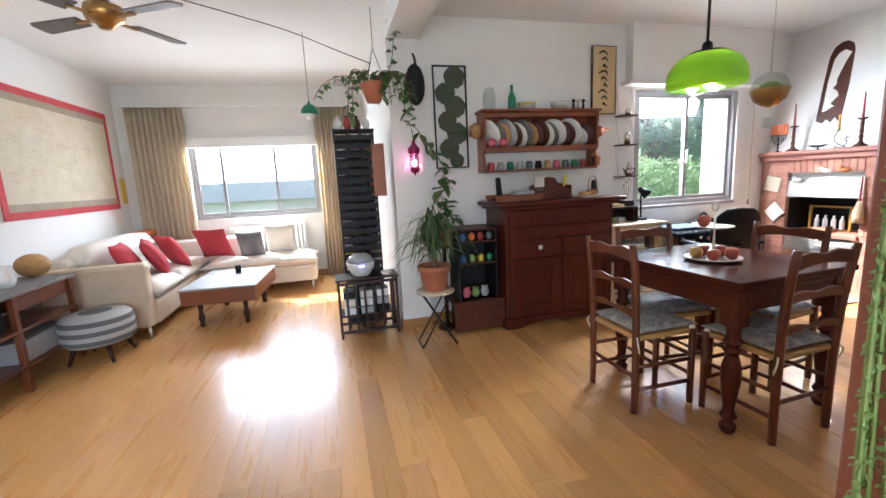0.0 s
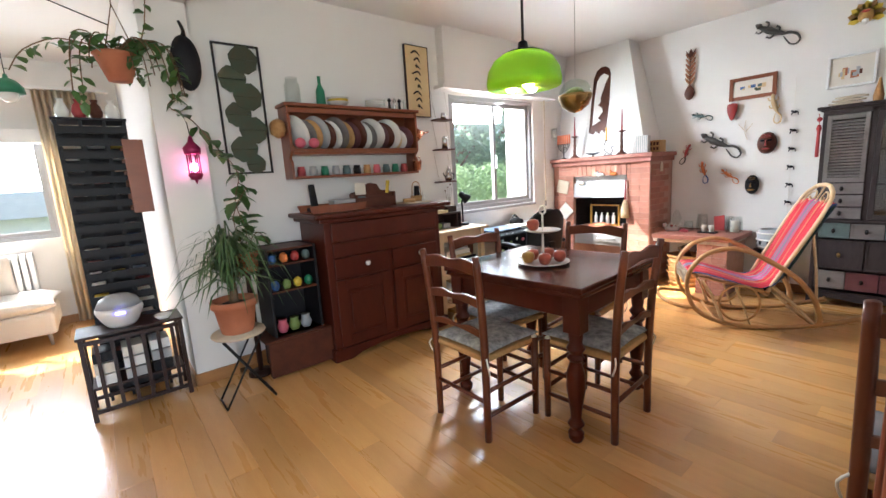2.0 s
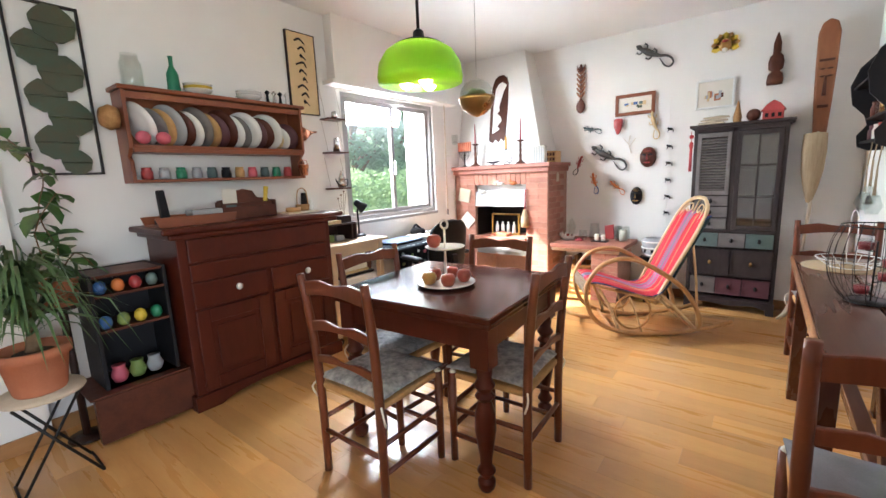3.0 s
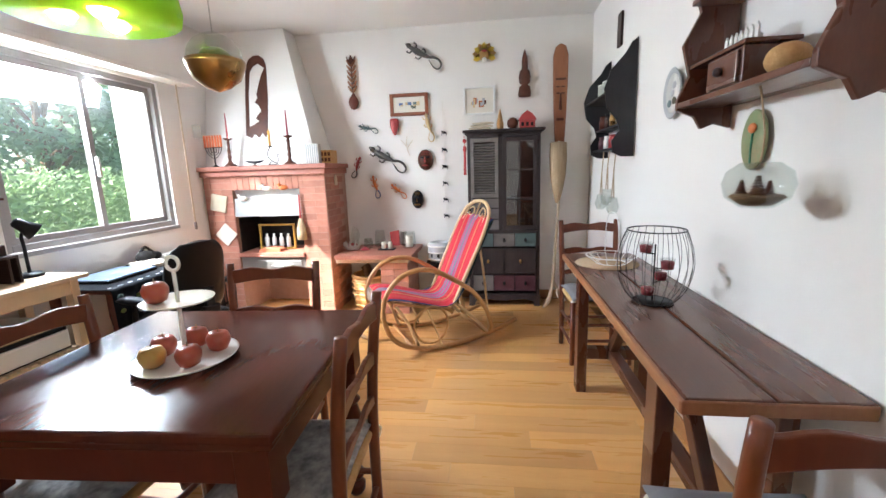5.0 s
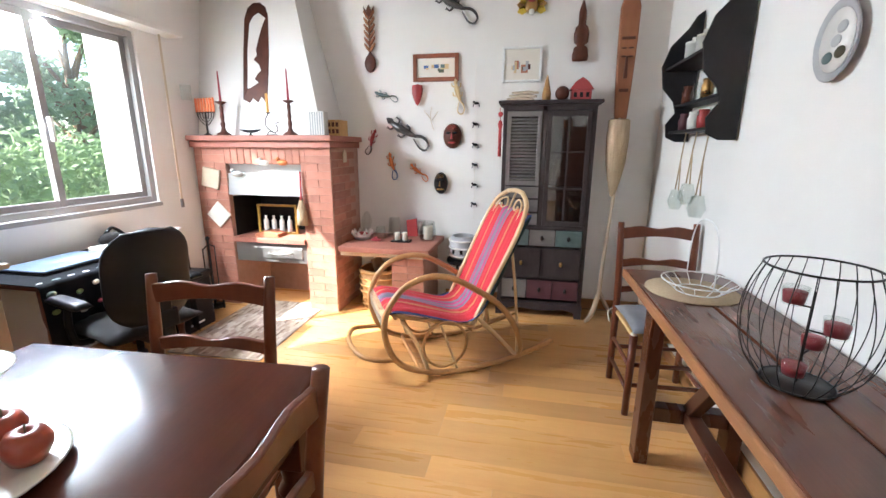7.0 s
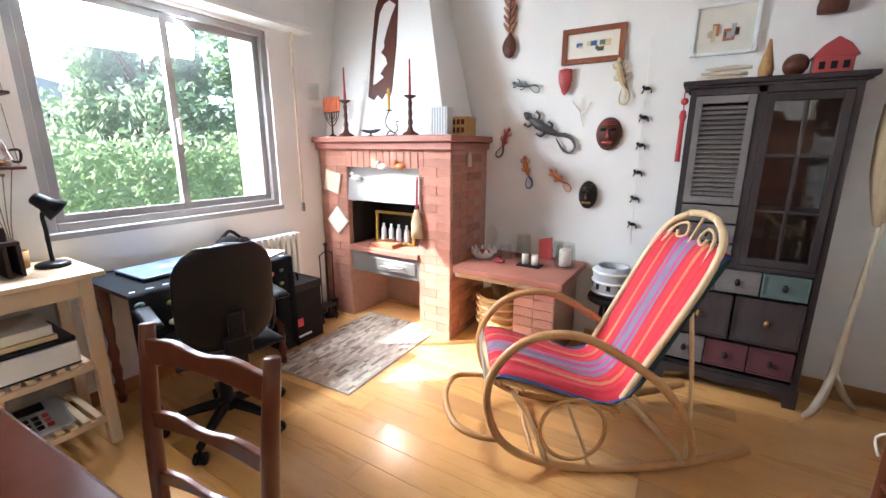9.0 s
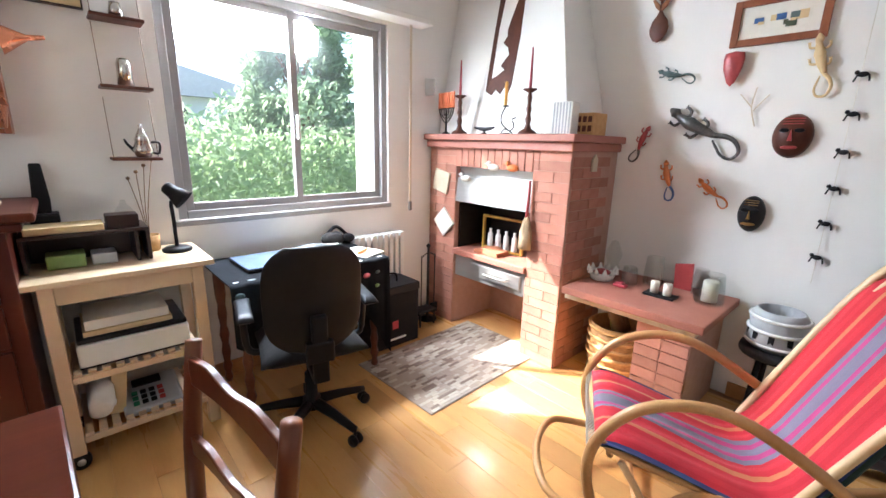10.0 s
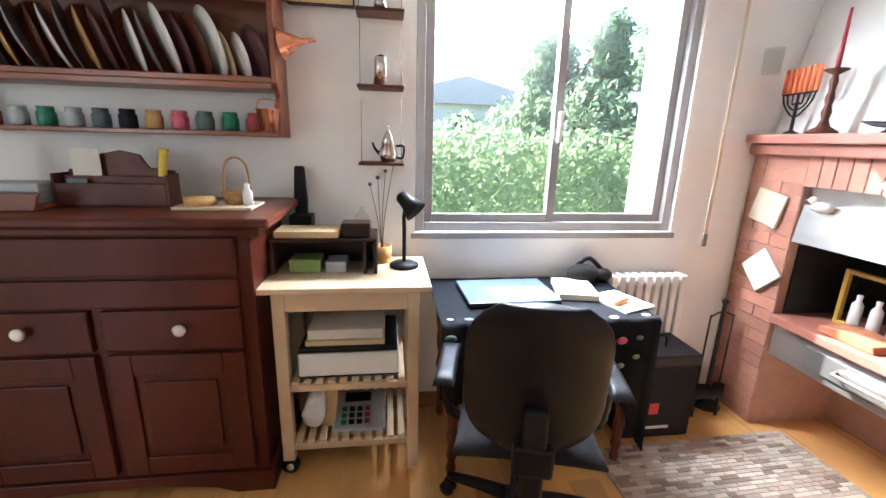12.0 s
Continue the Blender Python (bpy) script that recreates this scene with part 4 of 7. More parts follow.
for i, (x, y) in enumerate(rim):
    w = .014 * math.sin(i * 1.1) + .008 * math.sin(i * 2.7)
    d = .32 + .04 * math.sin(i * .35) + (.28 * max(0, 1 - abs(i - n) / 9))
    o = (0, -1) if i <= n else (1, 0)
    vs += [(x, y, .757), (x + o[0] * (.01 + w * .3), y + o[1] * (.01 + w * .3), .74), (x + o[0] * (.015 + w), y + o[1] * (.015 + w), .757 - d)]
for i in range(len(rim) - 1):
    for j in range(2):
        fs.append((i * 3 + j, i * 3 + 3 + j, i * 3 + 4 + j, i * 3 + 1 + j))
g = G().add(vs, fs, True).box(3.40, 4.32, 3.482, 4.03, .752, .757)
c = g.put("cloth", CLOTH, dk, label="dark cloth with pale green motifs")
c.modifiers.new("thick", 'SOLIDIFY').thickness = 0.003
mo = random.Random(14)
for i in range(18):
    x, z, r = 3.45 + (i % 9) * .098 + mo.uniform(-.02, .02), (.695 if i < 9 else .585) + mo.uniform(-.03, .03), mo.uniform(.016, .03)
    G().lathe([(0, 0), (r, .001), (r * .4, .003), (0, .004)], 8, (x, 3.452, z), 1, .7, Matrix.Rotation(radians(90), 3, 'X')).put("motif", [TEAL, LEAFT, WHITEC, PINKT][i % 4], dk)
for i in range(12):
    x, y, r = 3.44 + i * .076, 3.515 + mo.uniform(-.015, .03), mo.uniform(.014, .026)
    G().lathe([(r, 0), (r * .9, .001), (r * .4, .0015), (0, .002)], 8, (x, y, .7575), 1, .6).put("motif", [WHITEC, TEAL, GREYP][i % 3], dk)
solid("radiator", WHITEP, "white ribbed radiator below the window", "radiator", (lambda g: [g.box(4.36 + i * .05, 4.395 + i * .05, 3.95, 4.03, .12, .78) for i in range(9)] and g.box(4.36, 4.80, 3.965, 4.02, .14, .17).box(4.36, 4.80, 3.965, 4.02, .72, .75))(G()), bevel=0.006)

oc = thing("office_chair", "black office chair with armrests on castors", "office chair", pose(3.68, 3.26, 0, 0, 0, -14))
for i in range(5):
    a = radians(72 * i - 60)
    d = Vector((math.cos(a), math.sin(a), 0))
    G().tube([d * .04 + Vector((0, 0, .13)), d * .16 + Vector((0, 0, .115)), d * .30 + Vector((0, 0, .085))], [.03, .024, .018], 8).put("base_arm", BLACKP, oc)
    g = G()
    side = Vector((-d.y, d.x, 0))
    rot = side.to_track_quat('Z', 'Y').to_matrix()
    for k in (-.016, .016):
        g.lathe([(.01, -.011), (.028, -.010), (.03, 0), (.028, .010), (.01, .011)], 14, d * .30 + side * k + Vector((0, 0, .031)), m=rot)
    g.tube([d * .30 + Vector((0, 0, .03)), d * .30 + Vector((0, 0, .09))], .008, 6, smooth=1).put("castor", BLACKP, oc)
G().lathe([(.045, .1), (.045, .16), (.03, .17), (.03, .30), (.018, .30), (.018, .43)], 16).box(-.09, .09, -.09, .09, .42, .445).put("column", BLACKP, oc)
G().pad(-.24, .24, -.22, .25, .44, .53, flat=6).put("seat", BLACKF, oc)
vs, fs = [], []
N = 14
for j in range(N + 1):
    t = j / N
    w = .218 * (1 - abs(2 * t - 1) ** 4.5 * .45)
    for i in range(N + 1):
        u = 2 * i / N - 1
        vs.append((u * w, -.23 - .06 * t + .045 * u * u * 1.0 + .02 * math.sin(t * 3.1), .52 + t * .50 + .0 * u))
for j in range(N):
    for i in range(N):
        fs.append((j * (N + 1) + i, j * (N + 1) + i + 1, (j + 1) * (N + 1) + i + 1, (j + 1) * (N + 1) + i))
bk = G().add(vs, fs, True).put("backrest", BLACKP, oc)
so = bk.modifiers.new("thick", 'SOLIDIFY')
so.thickness = 0.045
bv = bk.modifiers.new("round", 'BEVEL')
bv.width, bv.segments = 0.015, 3
G().box(-.035, .035, -.30, -.265, .40, .72).box(-.035, .035, -.28, .0, .39, .43).box(-.06, .06, -.305, -.26, .50, .60).put("back_spine", BLACKP, oc, 0.01)
for s in (-1, 1):
    G().tube([(s * .2, .02, .45), (s * .27, .02, .47), (s * .285, .02, .58), (s * .28, .0, .67)], .017, 8).put("arm_bracket", BLACKP, oc)
    G().pad(s * .28 - .035, s * .28 + .035, -.16, .14, .665, .705, flat=6).put("armrest", BLACKP, oc)

# ---- living room: sofa, coffee table, ottoman, curtains ----
sf = thing("corner_sofa", "cream fabric corner sofa with a chaise end", "sofa", pose(0, 0, 0))
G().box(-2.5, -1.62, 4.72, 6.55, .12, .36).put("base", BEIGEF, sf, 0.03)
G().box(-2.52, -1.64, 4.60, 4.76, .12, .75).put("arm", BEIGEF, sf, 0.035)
G().box(-2.55, -2.3, 4.74, 6.75, .3, .82).put("back", CREAMF, sf, 0.06)
G().box(-1.62, -.15, 6.0, 6.75, .12, .34).put("base", CREAMF, sf, 0.03)
G().box(-2.3, -.95, 6.52, 6.76, .3, .74).put("back", CREAMF, sf, 0.05)
for y in (4.76, 5.42):
    G().pad(-2.3, -1.58, y, y + .66, .34, .53, flat=8).put("seat_cushion", CREAMF, sf)
G().pad(-1.6, -.12, 5.98, 6.74, .33, .48, flat=9).put("chaise_cushion", CREAMF, sf)
G().pad(-2.3, -1.58, 6.05, 6.56, .34, .53, flat=8).put("seat_cushion", CREAMF, sf)
G().pad(-2.42, -2.2, 4.8, 6.5, .62, .93, flat=6).put("bolster", CREAMF, sf)
for x, y in ((-1.70, 4.66), (-2.44, 4.66), (-.22, 6.08), (-.22, 6.66), (-1.5, 6.06)):
    G().tube([(x, y, .13), (x + .01, y - .01, 0)], [.02, .013], 8, smooth=1).put("foot", STEEL, sf)
for x, y, rz, m in ((-1.85, 5.45, 20, REDF), (-1.80, 5.85, 40, REDF), (-1.45, 6.30, 75, REDF), (-2.0, 5.2, 10, REDF)):
    solid("cushion", m, "soft red scatter cushion on the sofa", "cushion", G().pad(-.22, .22, -.21, .21, -.075, .075, flat=2.6), Matrix.Translation((x, y, .70)) @ pose(0, 0, 0, 0, 62, rz), group="sofa cushions")
solid("cushion", GREYF, "grey and white striped cushion on the sofa", "cushion", G().pad(-.24, .24, -.16, .16, -.07, .07, flat=2.8), Matrix.Translation((-1.0, 6.36, .62)) @ pose(0, 0, 0, 0, 55, 90), group="sofa cushions")
solid("cushion", CREAMF, "white cushion on the sofa chaise", "cushion", G().pad(-.24, .24, -.2, .2, -.07, .07, flat=2.8), Matrix.Translation((-.62, 6.52, .66)) @ pose(0, 0, 0, 0, 65, 90), group="sofa cushions")
kt = thing("coffee_table", "low wooden trunk coffee table with a pale top", "coffee table", pose(-1.03, 5.2, 0, 0, 0, -4))
G().box(-.36, .36, -.5, .5, .26, .41).put("body", RACKW, kt, 0.006)
G().box(-.37, .37, -.51, .51, .412, .43).put("top", GREYP, kt, 0.004)
for sx in (-1, 1):
    for sy in (-.4, .4):
        G().lathe([(.015, 0), (.028, .02), (.02, .05), (.034, .1), (.02, .16), (.03, .26)], 12, (sx * .22, sy, 0)).put("leg", DARKW, kt)
ot = thing("ottoman", "round ottoman with grey zigzag cover and wooden legs", "ottoman", pose(-1.93, 4.28, 0))
G().lathe([(.0, .16), (.24, .16), (.265, .19), (.27, .28), (.265, .37), (.23, .405), (.12, .42), (0, .422)], 28).put("seat", OTTO, ot)
for i in range(4):
    a = radians(90 * i + 40)
    G().tube([(math.cos(a) * .17, math.sin(a) * .17, .17), (math.cos(a) * .24, math.sin(a) * .24, 0)], [.02, .012], 8, smooth=1).put("leg", DARKW, ot)


def curtain(x0, x1, y, z0, z1):
    g, n = G(), 60
    vs = [(x0 + (x1 - x0) * i / n, y + .035 * math.sin(i * 1.05) + .012 * math.sin(i * 2.3 + k), z) for k, z in enumerate((z0, z0 + .9, z0 + 1.7, z1)) for i in range(n + 1)]
    fs = [(k * (n + 1) + i, k * (n + 1) + i + 1, (k + 1) * (n + 1) + i + 1, (k + 1) * (n + 1) + i) for k in range(3) for i in range(n)]
    o = solid("curtain", CURTAIN, "beige linen curtain hanging to the floor", "curtain", g.add(vs, fs, True), group="living room curtains")
    o.modifiers.new("thick", 'SOLIDIFY').thickness = 0.004


curtain(-2.42, -1.74, 6.74, .03, 2.53)
curtain(-.02, .50, 6.74, .03, 2.53)
solid("curtain_rail", WHITEP, "slim white curtain rail along the window wall", "curtain rail", G().box(-2.45, .62, 6.70, 6.78, 2.535, 2.565).box(-2.4, -2.36, 6.74, 6.9, 2.54, 2.56).box(.55, .59, 6.74, 6.9, 2.54, 2.56), bevel=0.003)
solid("living_radiator", WHITEP, "white radiator under the living room window", "radiator", (lambda g: [g.box(-1.35 + i * .06, -1.305 + i * .06, 6.80, 6.885, .2, .85) for i in range(18)] and g.box(-1.35, -.29, 6.82, 6.87, .22, .25).box(-1.35, -.29, 6.82, 6.87, .78, .82))(G()), bevel=0.008)


# ---- brickwork of the fireplace ----
def brick_mesh(lx, ly, lz):
    o = G().box(0, lx, 0, ly, 0, lz).put("brick", BRICK, None)
    me = o.data
    bpy.data.objects.remove(o)
    return me


def lay(y0, y1, z0, z1, course=.066, length=.225):
    """Courses of bricks on the front face, proud of the mortar."""
    n = max(1, round((z1 - z0) / course))
    h = (z1 - z0) / n
    for k in range(n):
        y = y0
        first = length * (.5 if k % 2 else 1.0)
        while y < y1 - .005:
            e = min(y + first, y1)
            first = length
            if y1 - e < .03:
                e = y1
            key = (round(e - y, 3), round(h, 4))
            if key not in BRICKS:
                BRICKS[key] = brick_mesh(.02, e - y - .004, h - .004)
            b = new("brick", BRICKS[key])
            b.parent, b.location = fp, (FX + random.uniform(-.0015, .0015), y + .003, z0 + k * h + .003)
            y = e


BRICKS = {}
lay(2.76, 3.03, 0, 1.36)
lay(3.74, 4.04, 0, 1.36)
soldier = brick_mesh(.02, .0585, .135)
lay(2.76, 3.03, 1.36, 1.42)
lay(3.74, 4.04, 1.36, 1.42)
for i in range(11):
    b = new("brick", soldier)
    b.parent, b.location = fp, (FX - .004, 3.034 + i * .0645, 1.285)
sides = brick_mesh(.22, .02, .06)
half = brick_mesh(.11, .02, .06)
for k in range(21):
    for i in range(3):
        x = FX + .022 + i * .226 - (.11 if k % 2 else 0)
        if x < FX + .02:
            b = new("brick", half)
            b.parent, b.location = fp, (FX + .022, 2.755, .004 + k * .0662)
            continue
        if x + .22 > 5.705:
            continue
        b = new("brick", sides)
        b.parent, b.location = fp, (x, 2.755, .004 + k * .0662)
bb = brick_mesh(.02, .134, .06)
for k in range(8):
    for i in range(2):
        b = new("brick", bb)
        b.parent, b.location = hb, (5.128, 1.984 + i * .138, .004 + k * .0662)


# ---- plants ----
def leaf(g, p, d, up, w, l, droop=.0):
    """A pointed leaf of six faces, folded a little along its midrib."""
    d = d.normalized()
    s = d.cross(up)
    s = s.normalized() if s.length > .01 else Vector((1, 0, 0))
    n = s.cross(d)
    mid = [p, p + d * l * .35 - n * droop * l * .1, p + d * l * .75 - n * droop * l * .35, p + d * l - n * droop * l * .7]
    r = [0, w * .5, w * .38, 0]
    v = [mid[0], mid[1] + s * r[1] + n * w * .12, mid[2] + s * r[2] + n * w * .1, mid[3], mid[2] - s * r[2] + n * w * .1, mid[1] - s * r[1] + n * w * .12, mid[1], mid[2]]
    g.add(v, [(0, 1, 6), (1, 2, 7, 6), (2, 3, 7), (7, 3, 4), (6, 7, 4, 5), (0, 6, 5)], True)


def vine(g, pts, step, size, seed, gs=None):
    rnd = random.Random(seed)
    P = [Vector(p) for p in pts]
    if gs:
        gs.tube(P, .0035, 5)
    for a, b in zip(P, P[1:]):
        n = max(1, int((b - a).length / step))
        for i in range(n):
            p = a.lerp(b, (i + rnd.random()) / n)
            d = Vector((rnd.uniform(-1, 1), rnd.uniform(-1, 1), rnd.uniform(-.9, .35)))
            leaf(g, p, d, Vector((rnd.uniform(-.3, .3), rnd.uniform(-.3, .3), 1)), size * rnd.uniform(.55, 1.0), size * rnd.uniform(.9, 1.5), rnd.uniform(0, .7))


ps = thing("plant_stand", "folding black metal plant stand with a wooden seat", "plant stand", pose(.92, 3.50, 0))
G().lathe([(0, .455), (.16, .455), (.165, .462), (.16, .475), (0, .475)], 24).put("seat", PALEW, ps)
for s in (-1, 1):
    G().tube([(-.15, s * .09, 0), (.12, s * .09, .455)], .007, 6, smooth=1).tube([(.15, s * .11, 0), (-.12, s * .11, .455)], .007, 6, smooth=1).put("leg", BLACKM, ps)
G().tube([(-.15, -.09, .01), (-.15, .09, .01)], .006, 6, smooth=1).tube([(.15, -.11, .01), (.15, .11, .01)], .006, 6, smooth=1).put("foot_bar", BLACKM, ps)
pm = thing("potted_palm", "leafy ponytail palm in a terracotta pot", "potted plant", pose(.92, 3.50, .476))
G().lathe([(0, 0), (.095, 0), (.10, .01), (.125, .17), (.14, .172), (.142, .215), (.125, .217), (.12, .19), (0, .188)], 28).put("pot", TERRA, pm)
G().lathe([(.12, .18), (.05, .195), (0, .197)], 16).put("soil", SOIL, pm)
G().tube([(0, 0, .19), (.01, .01, .3), (0, 0, .42)], [.03, .02, .016], 8).put("trunk", STEM, pm)
rp = random.Random(8)
g = G()
for i in range(170):
    a, el, ln = rp.uniform(0, 6.283), rp.uniform(.15, 1.5), rp.uniform(.22, .40)
    c, s0 = math.cos(a), math.sin(a)
    z0 = rp.uniform(.26, .46)
    r1 = ln * math.cos(el) * .5
    top = z0 + ln * math.sin(el) * .75
    p = [Vector((0, 0, z0)), Vector((c * r1, s0 * r1, top)), Vector((c * r1 * 1.9, s0 * r1 * 1.9, top - ln * .12)), Vector((c * r1 * 2.5, s0 * r1 * 2.5, top - ln * rp.uniform(.35, .75)))]
    sd = Vector((-s0, c, 0)) * .0075
    vs = [p[0] + sd, p[0] - sd, p[1] + sd * 1.1, p[1] - sd * 1.1, p[2] + sd * .8, p[2] - sd * .8, p[3]]
    g.add(vs, [(0, 1, 3, 2), (2, 3, 5, 4), (4, 5, 6)], True)
tagged(g.put("leaves", LEAFP, pm), kind="stuff")

hp = thing("hanging_planter", "hanging terracotta planter with trailing green leaves", "hanging plant", pose(.56, 3.9, 1.90))
G().lathe([(0, .18), (.06, .18), (.11, .32), (.12, .33), (.11, .34), (0, .32)], 20).put("pot", TERRA, hp)
for i in range(3):
    a = i * 2.094
    G().tube([(.11 * math.cos(a), .11 * math.sin(a), .33), (.02, 0, .62), (.02, 0, .95)], .003, 5, smooth=1).put("cord", STEM, hp)
g, gs = G(), G()
vr = random.Random(4)
for i in range(16):
    a = vr.uniform(0, 6.283)
    e = vr.uniform(.15, .34)
    vine(g, [(0, 0, .33), (math.cos(a) * e * .6, math.sin(a) * e * .5, .42), (math.cos(a) * e, math.sin(a) * e * .7, .36), (math.cos(a) * e * 1.15, math.sin(a) * e * .8, .36 - vr.uniform(.05, .32))], .035, .06, i, gs)
vine(g, [(.1, 0, .34), (.16, -.1, .5), (.19, -.12, .75), (.18, -.1, .92)], .03, .06, 77, gs)
vine(g, [(-.05, 0, .36), (-.25, .1, .42), (-.42, .2, .36), (-.5, .25, .25)], .03, .065, 78, gs)
tagged(g.put("leaves", LEAF, hp), kind="stuff")
gs.put("stems", STEM, hp)

cp = thing("climbing_plant", "climbing plant with heart-shaped leaves on the wall corner", "potted plant", pose(1.10, 3.80, 0))
G().lathe([(0, .80), (.07, .80), (.085, .93), (.09, .935), (.085, .945), (0, .93)], 18).put("pot", TERRA, cp)
G().tube([(0, .02, .0), (0, .02, .80)], .02, 8, smooth=1).lathe([(.09, 0), (.09, .02), (.02, .03)], 14, (0, .02, 0)).lathe([(.02, .775), (.1, .785), (.1, .798), (0, .799)], 16).put("post", DARKW, cp)
g, gs = G(), G()
vine(g, [(0, 0, .94), (.02, -.03, 1.1), (-.03, -.05, 1.3), (.02, -.03, 1.5), (-.08, .02, 1.68)], .022, .10, 91, gs)
vine(g, [(0, 0, .94), (.08, -.06, 1.08), (.14, -.1, 1.0)], .03, .09, 92, gs)
vine(g, [(-.08, .02, 1.68), (-.2, .05, 1.86), (-.32, .07, 1.95), (-.2, .06, 2.03)], .05, .10, 93, gs)
vine(g, [(0, 0, .94), (-.06, -.06, 1.2), (.05, -.08, 1.4)], .03, .085, 94, gs)
tagged(g.put("leaves", LEAF, cp), kind="stuff")
gs.put("stems", STEM, cp)


# ---- things by the wall end: media tower, side table, stand ----
tw = thing("media_tower", "black lattice tower rack holding music cases", "rack", pose(.38, 4.28, 0))
for x in (-.18, -.06, .06, .165):
    G().box(x, x + .018, -.12, -.10, 0, 1.88).box(x, x + .018, .10, .12, 0, 1.88).put("post", BLACKW, tw)
for i in range(23):
    z = .06 + i * .079
    G().box(-.18, .183, -.135, -.121, z, z + .046).put("slat", BLACKW, tw)
G().box(-.19, .19, -.14, .13, 1.88, 1.895).put("top", BLACKW, tw, 0.003)
G().box(-.18, .183, .121, .127, 0.02, 1.87).put("back", BLACKW, tw)
cr = random.Random(6)
for i in range(22):
    for k, x in enumerate((-.158, -.038, .082)):
        if cr.random() < .75:
            z = .09 + i * .079
            G().box(x, x + cr.uniform(.06, .092), -.09, .05, z - .03, z + cr.uniform(.0, .012)).put("music_case", cr.choice([WHITEP, GREYP, WHITEP, PAPER, BLUET, YELT, REDT]), tw)
for i in range(4):
    solid("ceramic_vase", [WHITEC, REDT, CARVED, WHITEC][i], "small ceramic vase standing on the tower", "vase", G().lathe([(0, 0), (.025, 0), (.04, .05), (.03, .09), (.015, .11), (.022, .13), (.015, .125), (0, .12)], 14), pose(.25 + i * .085, 4.27, 1.896), group="vases on the tower")

st = thing("side_table", "dark bamboo side table with lattice sides and a glass top", "side table", pose(.38, 4.0, 0))
for sx in (-.27, .25):
    for sy in (-.13, .11):
        G().box(sx, sx + .025, sy, sy + .025, 0, .54).put("leg", DARKW, st, 0.003)
G().box(-.28, .285, -.14, .145, .54, .558).put("top", DARKW, st, 0.004)
for k in range(6):
    x = -.2 + k * .08
    G().box(x, x + .022, -.128, -.115, .07, .50).put("slat", DARKW, st)
for z in (.05, .50):
    G().box(-.245, .25, -.13, -.112, z, z + .025).box(-.245, .25, .115, .13, z, z + .025).put("rail", DARKW, st)
G().box(-.245, .25, -.115, .115, .20, .215).put("lower_shelf", DARKW, st)
for i in range(9):
    G().box(-.22 + (i % 3) * .15, -.11 + (i % 3) * .15, -.10, .08, .217 + (i // 3) * .075, .28 + (i // 3) * .075).put("case", [WHITEP, GREYP, BLACKP, PAPER][i % 4], st)
az = thing("air_purifier", "white round humidifier with a blue light", "humidifier", pose(.34, 3.99, .559))
G().lathe([(0, 0), (.07, 0), (.09, .02), (.125, .09), (.13, .11), (.125, .13)], 28).put("base", WHITEP, az)
G().lathe([(.124, .132), (.10, .18), (.06, .205), (0, .21)], 28).put("dome", GREYP, az)
G().box(-.025, .025, -.138, -.12, .10, .115).put("lamp", glow("blue_indicator", (.12, .1, 1.0), 4), az)
solid("small_bowl", WHITEC, "small white flower-shaped bowl on the side table", "bowl", G().lathe([(0, 0), (.03, 0), (.055, .03), (.05, .03), (.028, .008), (0, .006)], 16), pose(.56, 3.92, .559))

ws = thing("wall_shelf_small", "small orange-brown wooden wall shelf", "shelf", pose(.66, 4.10, 1.28))
G().box(-.06, -.04, -.16, .16, 0, .42).put("back", RACKW, ws, 0.003)
G().box(-.15, -.06, -.15, .15, .02, .035).box(-.15, -.06, -.15, .15, .2, .215).put("shelf", RACKW, ws, 0.002)
G().box(-.15, -.04, -.17, -.155, 0, .46).box(-.15, -.04, .155, .17, 0, .46).put("side", RACKW, ws, 0.003)
ln = thing("hanging_lantern", "pink metal lantern with a glowing bulb", "lantern", pose(.88, 3.88, 1.50))
G().lathe([(.0, .27), (.012, .25), (.02, .22), (.055, .18), (.05, .14), (.03, .135)], 12).lathe([(.03, -.03), (.045, .0), (.04, .015), (.02, -.005), (.006, -.05), (0, -.06)], 12).put("body", mat("magenta_metal", (.30, .015, .09), .35, metal=.4), ln)
for i in range(6):
    a = i * 1.047
    G().tube([(.036 * math.cos(a), .036 * math.sin(a), .01), (.036 * math.cos(a), .036 * math.sin(a), .14)], .004, 5, smooth=1).put("bar", bpy.data.materials["magenta_metal"], ln)
G().ball((0, 0, .055), .027).put("bulb", glow("pink_bulb", (1.0, .25, .55), 9), ln)
G().tube([(0, 0, .26), (0, .03, .34), (0, .065, .36)], .003, 5).put("hook", BLACKM, ln)
wp = thing("hanging_bottle", "dark leather-clad round flask on a wall hook", "flask", pose(.93, 3.90, 2.05))
G().lathe([(0, -.035), (.10, -.035), (.15, -.02), (.16, 0), (.15, .02), (.10, .035), (0, .035)], 24, (0, 0, .18), .55, 1.1, Matrix.Rotation(radians(90), 3, 'X')).put("body", BLACKW, wp)
G().tube([(0, 0, .32), (.01, 0, .38), (-.01, 0, .44)], [.02, .012, .008], 8).tube([(0, .0, .42), (0, .045, .44)], .004, 5, smooth=1).put("neck", BLACKM, wp)

sn = thing("shelf_stand", "dark wooden three-tier stand with painted ornaments", "shelf", pose(0, 0, 0))
for x in (1.19, 1.545):
    G().box(x, x + .02, 3.66, 3.98, 0 if x < 1.3 else 0, .95).put("side", BLACKW, sn, 0.003)
G().box(1.21, 1.545, 3.965, 3.98, .295, .95).put("back", BLACKW, sn)
